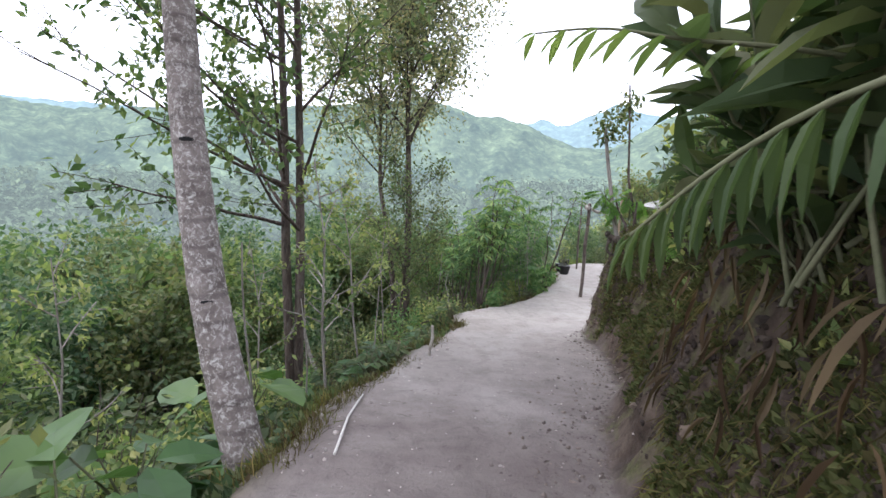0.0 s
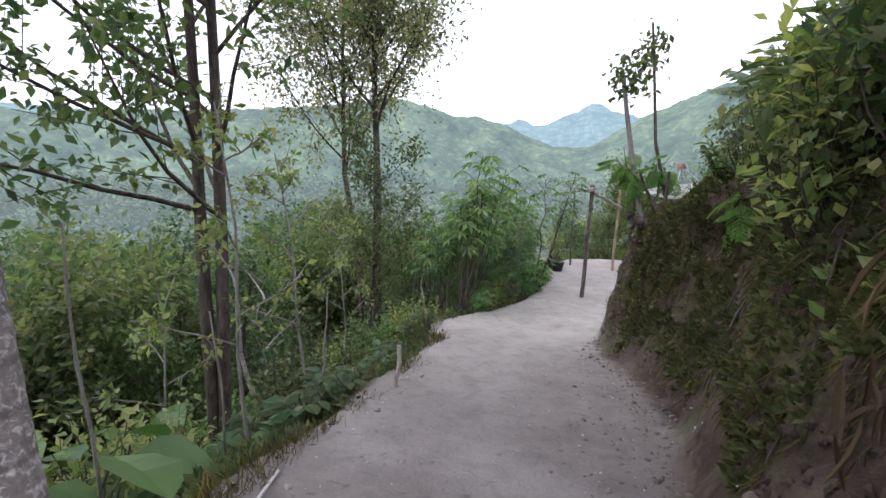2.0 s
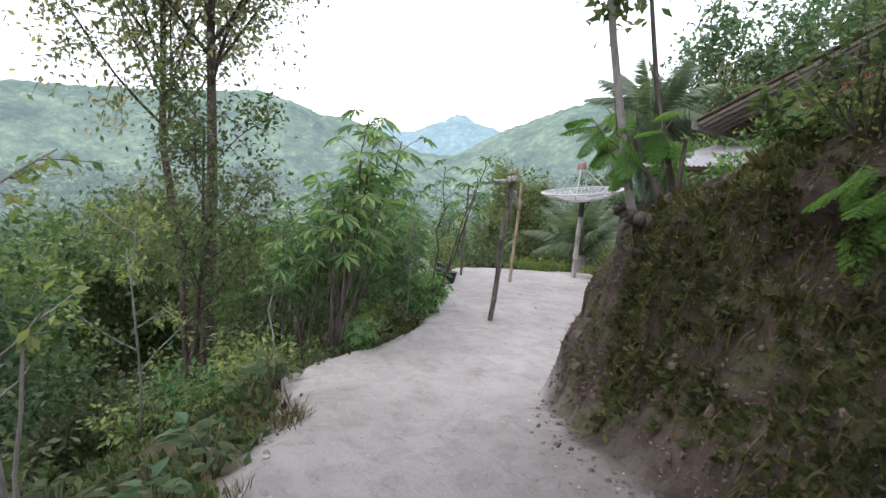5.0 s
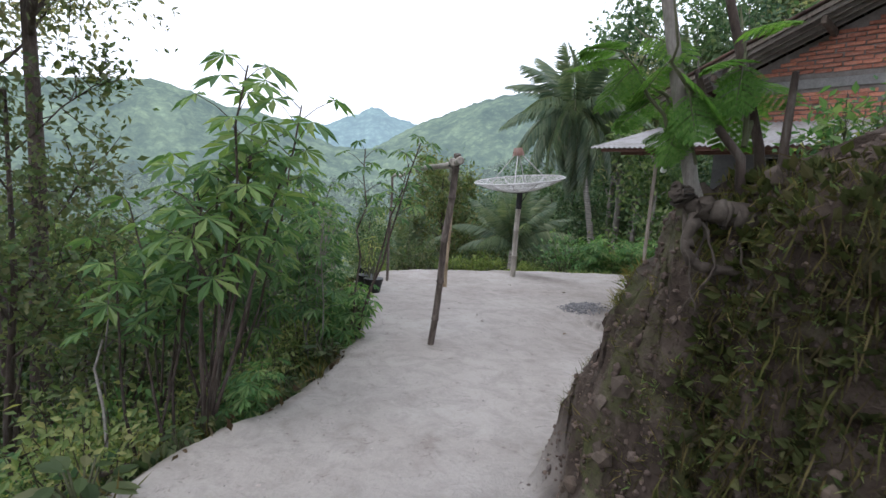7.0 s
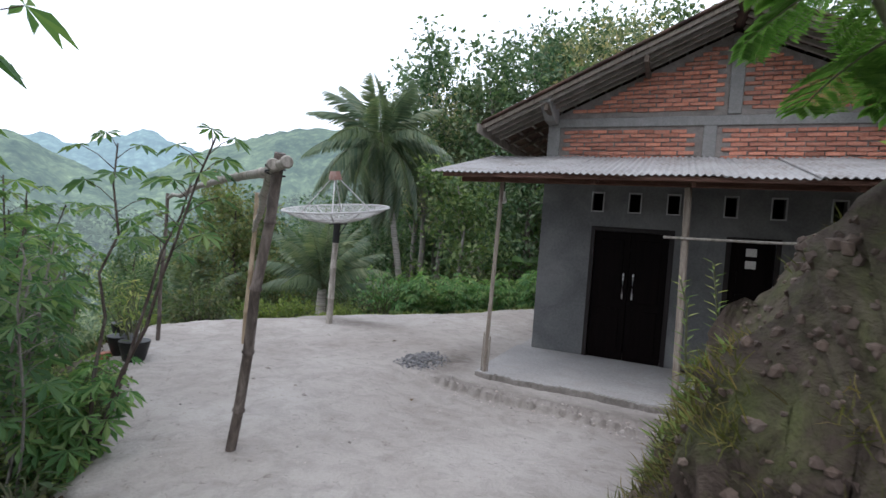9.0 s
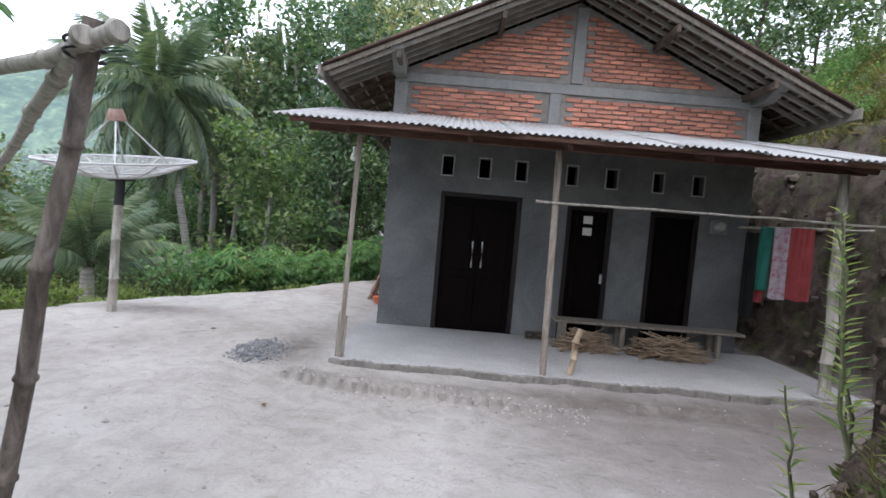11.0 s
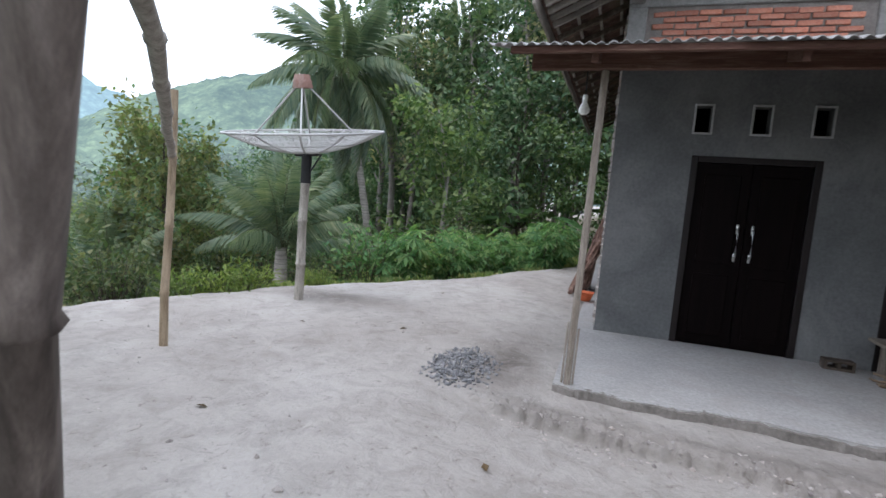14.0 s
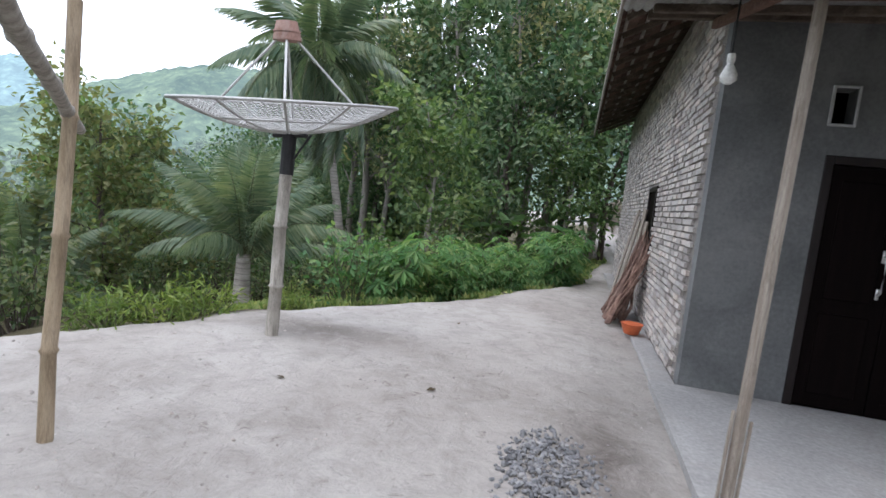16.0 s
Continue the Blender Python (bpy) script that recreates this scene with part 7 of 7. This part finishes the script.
def tufts(name, label, mat, at, nrm, blades, size, r, leaf, outward=0.5, category="grass"):
    n = len(at)
    a = np.repeat(at, blades, 0) + r.normal(0, size * 0.25, (n * blades, 3)) * (1, 1, 0.3)
    w = np.repeat(nrm, blades, 0) * outward + np.array([0, 0, 0.45]) + r.normal(0, 0.45, (n * blades, 3))
    g = Geo()
    strew_leaf(g, leaf, a, unit(w), r.uniform(-1.5, 1.5, n * blades), size * r.uniform(0.5, 1.3, n * blades))
    return tagged(g.part(name, mat), label, category, kind="stuff")


r = np.random.default_rng(140)
at, nrm = on_face(r, 4200, 1.0, 10.5, -12, -4.2, 0.05, 2.6, 0.0)
tufts("bank_grass", "tufts of thin yellow-green grass on the bank", GRASS, at, nrm, 5, 0.065, r, GRASS_BLADE)
at, nrm = on_face(r, 13000, 1.6, 10.5, -12, -5.5, 0.04, 1.6, -0.12)
tufts("bank_weeds", "small olive weeds and ferns covering the bank", BANK_WEED, at, nrm, 4, 0.06, r, SMALL_LEAF, 0.8, "weeds")
at, nrm = on_face(r, 1500, 1.6, 10.5, -12, -5.5, 0.4, 1.8, 0.1)
tufts("bank_weeds", "small mid-green weeds on the bank crest", LEAF_MID, at, nrm, 4, 0.10, r, SMALL_LEAF, 0.8, "weeds")
at, nrm = on_face(r, 1800, 0.7, 2.6, -7.2, -4.8, 0.1, 0.9, -0.05)
tufts("bank_grass", "long pale grass on the nose of the bank", GRASS, at, nrm, 4, 0.07, r, GRASS_BLADE)
at, nrm = on_face(r, 2200, 0.7, 2.6, -7.1, -4.8, 0.12, 1.3, -0.1)
tufts("bank_grass", "long yellow-green grass hanging from the crest of the bank", GRASS, at, nrm, 6, 0.062, r, GRASS_BLADE)
at, nrm = on_face(r, 420, 0.75, 2.4, -7.0, -4.9, 0.2, 1.2, 0.08)
tufts("nose_weeds", "fresh narrow-leaved weeds on the crest of the bank", LEAF_MID, at, nrm, 7, 0.07, r, NARROW_LEAF, 0.7, "weeds")
at, nrm = on_slope(r, 11000, 5.3, 13, -5, 10, 0.95, 6, BANK, -0.5)
tufts("hill_grass", "yellow-green grass on the slope beside the house", GRASS, at, nrm, 5, 0.32, r, GRASS_BLADE)
at, nrm = on_slope(r, 24000, -7.5, 9, -15, -3.5, 0.12, 4.5, VALLEY, -0.35)
tufts("verge_weeds", "low green weeds on the slope below the path", LEAF_DARK, at, nrm, 4, 0.10, r, SMALL_LEAF, 0.6, "weeds")
at, nrm = on_slope(r, 9000, -7.5, 9, -15, -3.5, 0.0, 2.0, VALLEY, -0.1)
tufts("verge_grass", "thin grass along the outer path edge", GRASS, at, nrm, 4, 0.16, r, GRASS_BLADE)
at, nrm = on_slope(r, 12000, -7.5, 9, -15, -3.5, -0.05, 2.2, VALLEY, -0.2)
tufts("leaf_litter", "dry brown fallen leaves along the path edge", LEAF_DEAD, at + (0, 0, 0.01), nrm, 1, 0.07, r, SMALL_LEAF, 0.1, "leaf litter")
at, nrm = on_slope(r, 12000, -6.5, 0, 0.6, 13, 0.15, 4.0, VALLEY, -0.2)
tufts("rim_weeds", "low green weeds beyond the yard edge", LEAF_MID, at, nrm, 4, 0.10, r, SMALL_LEAF, 0.6, "weeds")

at, nrm = on_face(r, 1100, 0.8, 2.8, -8.0, -5.0, 0.08, 0.9, 0.0)
tufts("nose_weeds", "small fresh weeds on the nose of the bank", LEAF_MID, at, nrm, 5, 0.045, r, NARROW_LEAF, 0.7, "weeds")
at, nrm = on_face(r, 2600, 0.8, 2.4, -7.9, -5.0, 0.04, 0.9, -0.15)
tufts("bank_grass", "short dry olive grass on the nose of the bank", DRY_GRASS, at, nrm, 4, 0.055, r, GRASS_BLADE)
# dry grass and fine roots hanging down the face
at, nrm = on_face(r, 18000, 1.6, 10.5, -12, -5.0, 0.06, 1.4, -0.25)
down = unit(np.array([0, 0, -1.0]) + nrm * 0.55 + r.normal(0, 0.22, (len(at), 3)))
g = Geo()
strew_leaf(g, GRASS_BLADE, at + nrm * 0.01, down, r.uniform(-1.5, 1.5, len(at)), np.stack([np.full(len(at), 0.13), r.uniform(0.06, 0.2, len(at)), np.full(len(at), 0.16)], -1))
tagged(g.part("hanging_grass", DRY_GRASS), "brown and olive dry grass hanging down the bank", "grass", kind="stuff")

# dry brown grass on the outer lip of the path
at, nrm = on_slope(r, 6000, 0.0, 4.6, -12.2, -8.8, -0.12, 0.3, VALLEY, -0.1)
tufts("dry_verge_grass", "short dry brown grass on the lip of the path", DRY_GRASS, at, nrm, 6, 0.10, r, GRASS_BLADE)

# tall flowering weeds on the bank nose
for x, y, h in ((1.25, -6.13, 0.52), (1.36, -5.99, 0.66), (1.32, -5.9, 0.36), (1.75, -5.6, 0.4)):
    z = gz(x, y)
    t = thing("tall_weed", (x, y, z), "upright weed with narrow leaves up its stem", "weed", "tall weeds")
    p = bent((0, 0, -0.05), (-0.08, 0.03, h), 6, 0, 0.02, int(h * 100))
    tube(p, np.linspace(0.007, 0.003, 6), 5).part("stem", GREEN_STEM, t, smooth=True)
    s = np.linspace(0.1, 1, int(h * 80))
    pts = np.stack([np.interp(s, np.linspace(0, 1, 6), p[:, i]) for i in range(3)], -1)
    a = np.arange(len(s)) * 2.4
    g = Geo()
    strew_leaf(g, NARROW_LEAF, pts, unit(np.stack([np.cos(a), np.sin(a), np.full_like(a, 0.55)], -1)), np.zeros(len(s)), 0.078 * (1.15 - 0.6 * s))
    g.part("leaves", LEAF_MID, t)


# ---- pots, stones and other small things ----
def pot(at, label, seed, plant=True):
    t = thing("plant_pot", at, label, "plant pot", "pots at the yard edge")
    merge(tube([(0, 0, 0), (0, 0, 0.01), (0, 0, 0.18), (0, 0, 0.22), (0, 0, 0.235)], [0.10, 0.115, 0.155, 0.165, 0.165], 18, True), tube([(0, 0, 0.236), (0, 0, 0.2)], [0.15, 0.145], 18, True)).part("pot", BLACK_PLASTIC, t, "black plastic pot", smooth=True)
    if plant:
        w, c = bush_geo(seed, 0.22, 0.75, 7, 12, 0.12, NARROW_LEAF)
        moved(w, pose(0, 0, 0.2)).part("stem", GREEN_STEM, t)
        moved(c, pose(0, 0, 0.2)).part("leaves", LEAF_MID, t)
    return t


pot((-4.4, -4.2, gz(-4.4, -4.2) - 0.01), "black plastic pot with a narrow-leaved plant", 1)
pot((-5.45, -3.6, gz(-5.45, -3.6) - 0.01), "black plastic pot with a small shrub", 2)
pot((-4.75, -4.1, gz(-4.75, -4.1) - 0.01), "black plastic pot with a small shrub", 3)
for k, (x, y) in enumerate(((-5.3, -3.7), (-4.7, -4.05), (-4.82, -4.25))):
    g = box((-0.11, -0.055, -0.01), (0.11, 0.055, 0.06), 0.006)
    moved(g, pose(x, y, gz(x, y), 0, 0, 40 * k))
    tagged(g.part("loose_brick", BRICK), "loose red brick lying at the yard edge", "brick", "loose bricks")


def rubble(name, label, mat, places, sizes, seed, category="stones"):
    r = np.random.default_rng(seed)
    bm = bmesh.new()
    bmesh.ops.create_icosphere(bm, subdivisions=1, radius=1)
    base = np.array([v.co[:] for v in bm.verts])
    bm.verts.index_update()
    faces = np.array([[v.index for v in f.verts] for f in bm.faces])
    bm.free()
    g = Geo()
    for (x, y, z), s in zip(places, sizes):
        v = base * r.uniform(0.6, 1.25, (len(base), 1)) * r.uniform(0.6, 1.2, 3) * s
        a = r.uniform(0, 6.28)
        v = v @ np.array([[math.cos(a), math.sin(a), 0], [-math.sin(a), math.cos(a), 0], [0, 0, 1]])
        g.add(v + (x, y, z), faces)
    return tagged(g.part(name, mat), label, category, kind="stuff")


r = np.random.default_rng(150)
n = 700
a, q = r.uniform(0, 6.28, n), np.sqrt(r.uniform(0, 1, n)) * (1 + 0.25 * np.sin(3 * r.uniform(0, 6.28, n)))
x, y = -1.80 + 0.26 * q * np.cos(a) + 0.04 * q, -2.0 + 0.46 * q * np.sin(a)
z = ground_height(x, y) + 0.028 * np.clip(1 - q, 0, 1) + 0.004
rubble("gravel_heap", "small heap of crushed grey stone in the yard", STONE, np.stack([x, y, z], -1), r.uniform(0.007, 0.020, n), 1, "gravel")
# crumbs of earth on path and yard
m = 11000
x, y = r.uniform(-6, 9.5, m), r.uniform(-13, 5, m)
bdist, vdist = signed(BANK, x, y), signed(VALLEY, x, y)
near_edge = np.minimum(-bdist, -vdist)
ok = (near_edge > -0.1) & ((near_edge < 0.55) | (r.uniform(0, 1, m) < 0.5)) & ~((x > -1.1) & (y > -2.1) & (x < 4.9))
x, y = x[ok], y[ok]
rubble("earth_crumbs", "loose crumbs of earth and small stones on the path", CLOD, np.stack([x, y, ground_height(x, y) - 0.002], -1), np.abs(r.normal(0, 0.006, len(x))) + 0.003, 2)
m = 2400
x = 0.8 + 6.7 * r.uniform(0, 1, m) ** 0.7
fy = bank_y(x)
y = fy - np.abs(r.normal(0, 1, m)) * np.interp(x, [1, 2.8, 3.6, 5.5], [0.12, 0.3, 0.42, 0.36])
rubble("bank_rubble", "crumbled earth lying along the foot of the bank", PATH_CLOD, np.stack([x, y, ground_height(x, y) - 0.004], -1), np.abs(r.normal(0, 0.010, m)) + 0.003, 3)
m = 420
x = r.uniform(-1.4, 1.6, m)
y = -2.53 - 0.06 * (x + 1.34) + r.normal(0, 0.1, m)
rubble("ditch_clods", "clods of earth thrown up along the porch ditch", CLOD, np.stack([x, y - 0.08, ground_height(x, y - 0.08) - 0.003], -1), np.abs(r.normal(0, 0.009, m)) + 0.003, 4)
m = 420
x, y = r.uniform(0.2, 4.6, m), r.uniform(-12, -8.9, m)
d = signed(VALLEY, x, y)
x, y = x[(d > -0.28) & (d < 0.1)], y[(d > -0.28) & (d < 0.1)]
rubble("verge_stones", "small pale stones along the outer path edge", CLOD, np.stack([x, y, ground_height(x, y)], -1), r.uniform(0.008, 0.03, len(x)), 14)
m = 26
x = np.array([1.35, 1.5, 1.7, 1.95, 2.2, 2.5, 1.25, 1.2, 1.15] + list(r.uniform(1.2, 3.4, m - 9)))
fy = bank_y(x)
y = fy + r.uniform(0.0, 0.3, m)
rubble("bank_rocks", "brown rocks showing in the foot of the bank", BANK_ROCK, np.stack([x, y, ground_height(x, y) - 0.02], -1), r.uniform(0.02, 0.06, m), 5, "rocks")
m = 420
x, y = r.uniform(4.9, 6.6, m), r.uniform(-3.8, 5, m)
d = signed(BANK, x, y)
x, y = x[(d > 0.05) & (d < 1.0)], y[(d > 0.05) & (d < 1.0)]
rubble("face_rocks", "grey-brown rocks bedded in the cut bank beside the house", BANK_ROCK, np.stack([x - 0.03, y, ground_height(x, y) - 0.03], -1), r.uniform(0.02, 0.10, len(x)), 6, "rocks")
at, nrm = on_face(r, 5500, 0.9, 3.4, -8.3, -5.2, -0.04, 0.85)
rubble("bank_crumble", "crumbly brown soil of the bank's nose", SOIL_CLOD, at, np.abs(r.normal(0, 0.008, len(at))) + 0.005, 8, "soil")
at, nrm = on_face(r, 3600, 3.2, 9.5, -11.5, -7.5, 0.06, 0.9)
rubble("bank_crumble", "crumbly dark soil along the bank's face", DARK_CLOD, at, np.abs(r.normal(0, 0.016, len(at))) + 0.006, 9, "soil")
m = 420
x, y = r.uniform(0.9, 9, m), r.uniform(-11, -4, m)
d = signed(BANK, x, y)
x, y = x[(d > 0.05) & (d < 0.7)], y[(d > 0.05) & (d < 0.7)]
rubble("bank_clods", "clods of dark earth standing out of the bank", BANK_ROCK, np.stack([x, y, ground_height(x, y) - 0.01], -1), np.abs(r.normal(0, 0.025, len(x))) + 0.015, 7, "clods")

# a pale stick, a stake and a few poles on the verge
tagged(tube([(3.35, -10.86, gz(3.35, -10.86) + 0.015), (3.85, -11.05, gz(3.85, -11.05) + 0.02), (4.5, -11.22, gz(4.5, -11.22) + 0.03)], [0.009, 0.01, 0.011], 6).part("pale_stick", ROPE), "pale thin stick lying along the path edge", "stick")
tagged(culm((2.1, -9.86, gz(2.1, -9.86) - 0.1), (2.06, -9.83, gz(2.1, -9.86) + 0.36), 0.02, 0.02, 0.2, 5).part("short_stake", GREY_BAMBOO), "short pale bamboo stake at the path edge", "stake")
for x0, y0, x1, y1, h in ((2.9, -11.85, 2.95, -11.9, 1.9), (1.4, -11.25, 1.5, -11.35, 1.5), (-1.1, -8.6, -1.5, -8.5, 0.9), (0.9, -10.4, 1.0, -10.3, 1.3), (-2.9, -8.3, -2.9, -8.2, 2.0)):
    z = gz(x0, y0)
    tagged(tube(bent((x0, y0, z - 0.1), (x1, y1, z + h), 6, 0, 0.02, int(h * 10)), np.linspace(0.014, 0.007, 6), 6).part("bare_stem", GREY_BARK, smooth=True), "thin bare stem standing among the weeds", "stem", "bare stems")
z = gz(-0.75, -10.9)
wb = thing("pale_dead_shrub", (-0.75, -10.9, z), "pale leafless dead shrub on the slope", "shrub")
tube(limb_path((0, 0, -0.1), (0.1, 0, 1), 2.4, np.random.default_rng(8), 9, 0.2, 0.08), np.linspace(0.045, 0.012, 9), 7).part("trunk", PALM_BARK, wb, smooth=True)
for k in range(6):
    tube(limb_path((0.03, 0, 0.9 + 0.22 * k), (math.cos(k * 2.4), math.sin(k * 2.4), 0.8), 0.7, np.random.default_rng(80 + k), 6, 0.3, 0.08), np.linspace(0.016, 0.004, 6), 5).part("twig", PALM_BARK, wb, smooth=True)
fallen = tube(bent((-0.85, -8.5, gz(-0.85, -8.5) + 0.1), (-2.0, -9.2, gz(-2.0, -9.2) + 0.35), 6, 0, 0.02, 3), np.linspace(0.016, 0.010, 6), 7)
tagged(fallen.part("fallen_branch", DARK_BARK, smooth=True), "dark fallen branch lying on the verge", "branch")
for k, (x, y) in enumerate(((-3.0, -3.6), (-1.2, -3.4), (-2.6, -1.2), (-3.7, -1.5), (-2.9, 0.8))):
    g = Geo()
    strew_leaf(g, SMALL_LEAF, np.array([[x, y, gz(x, y) + 0.012]]), unit(np.array([[math.cos(k * 2.0), math.sin(k * 2.0), 0.05]])), np.array([0.2]), np.array([0.09]))
    tagged(g.part("fallen_leaf", LEAF_DEAD), "dry leaf lying on the bare yard", "leaf", "fallen leaves")


# ---- bricks of gable and side wall ----
def brick_mesh(name, w, h, d, seed, mat):
    r = np.random.default_rng(seed)
    g = box((-w / 2, -d / 2, -h / 2), (w / 2, d / 2, h / 2), 0.006)
    g.v = [v + r.normal(0, 0.0016, v.shape) for v in g.v]
    return g.mesh(name, mat)


BW, BH, JOINT = 0.205, 0.048, 0.016
kinds = [brick_mesh("brick", BW, BH, 0.05, 200 + k, BRICK) for k in range(4)]
rest = Geo()
r = np.random.default_rng(160)
made = 0
z, row = 3.228, 0
while z < roof_under(APEX_X) - 0.04:
    x = WX0 + 0.03 - (row % 2) * (BW + JOINT) / 2
    while x < WX1:
        cx = x + BW / 2
        blocked = (3.665 < z < 3.875) or (z < 3.7 and (1.33 < cx < 1.70 or cx < WX0 + 0.30 or cx > WX1 - 0.28)) or (z > 3.8 and 1.6 < cx < 1.99)
        if not blocked and z + BH < roof_under(abs(cx - APEX_X) + BW / 2 + APEX_X) and WX0 + 0.1 < cx < WX1 - 0.1:
            m = pose(cx + r.normal(0, 0.004), 0.012 + r.normal(0, 0.003), z + r.normal(0, 0.003), 0, r.normal(0, 0.7), r.normal(0, 0.8))
            if z < 4.35 and made < 300:
                ob = new("brick", kinds[int(r.integers(4))])
                ob.parent, ob.matrix_basis = house, m
                made += 1
            else:
                rest = merge(rest, moved(box((-BW / 2, -0.025, -BH / 2), (BW / 2, 0.025, BH / 2), 0.006), m))
        x += BW + JOINT
    z += BH + JOINT
    row += 1
rest.part("gable_bricks", BRICK_JOINED, house, kind="stuff")
side = Geo()
z, row = 0.2, 0
while z < 3.66:
    y = 0.19 - (row % 2) * 0.11
    while y < DEEP - 0.2:
        window = 2.62 < y < 3.4 and 1.05 < z < 2.0
        if y > 0.16 and not window:
            c = np.array([WX0 - 0.006 + r.normal(0, 0.005), y + 0.1025, z])
            h = np.array([0.02, 0.1025, 0.024])
            v = c + h * np.array([(-1, -1, -1), (-1, 1, -1), (-1, 1, 1), (-1, -1, 1), (1, -1, -1), (1, 1, -1), (1, 1, 1), (1, -1, 1)]) + r.normal(0, 0.002, (8, 3))
            v[:4, 1:] = c[1:] + (v[:4, 1:] - c[1:]) * 0.95
            side.add(v, [(0, 3, 2, 1), (0, 1, 5, 4), (1, 2, 6, 5), (2, 3, 7, 6), (3, 0, 4, 7)])
        y += 0.222
    z += 0.064
    row += 1
side.part("side_bricks", PALE_BRICK, house, "mortar-smeared pale bricks", kind="stuff")
win = thing("window_8", (0, 0, 0), "narrow dark wooden window in the side wall", "window", kind="structure")
for lo, hi in (((WX0 - 0.04, 2.65, 1.1), (WX0 + 0.02, 2.71, 1.98)), ((WX0 - 0.04, 3.3, 1.1), (WX0 + 0.02, 3.36, 1.98)), ((WX0 - 0.04, 2.71, 1.92), (WX0 + 0.02, 3.3, 1.98)), ((WX0 - 0.04, 2.71, 1.1), (WX0 + 0.02, 3.3, 1.16))):
    box(lo, hi, 0.004).part("window_frame", FRAME_WOOD, win)
box((WX0 - 0.012, 2.71, 1.16), (WX0 - 0.004, 3.3, 1.92), 0).part("shutter", DOOR_WOOD, win)
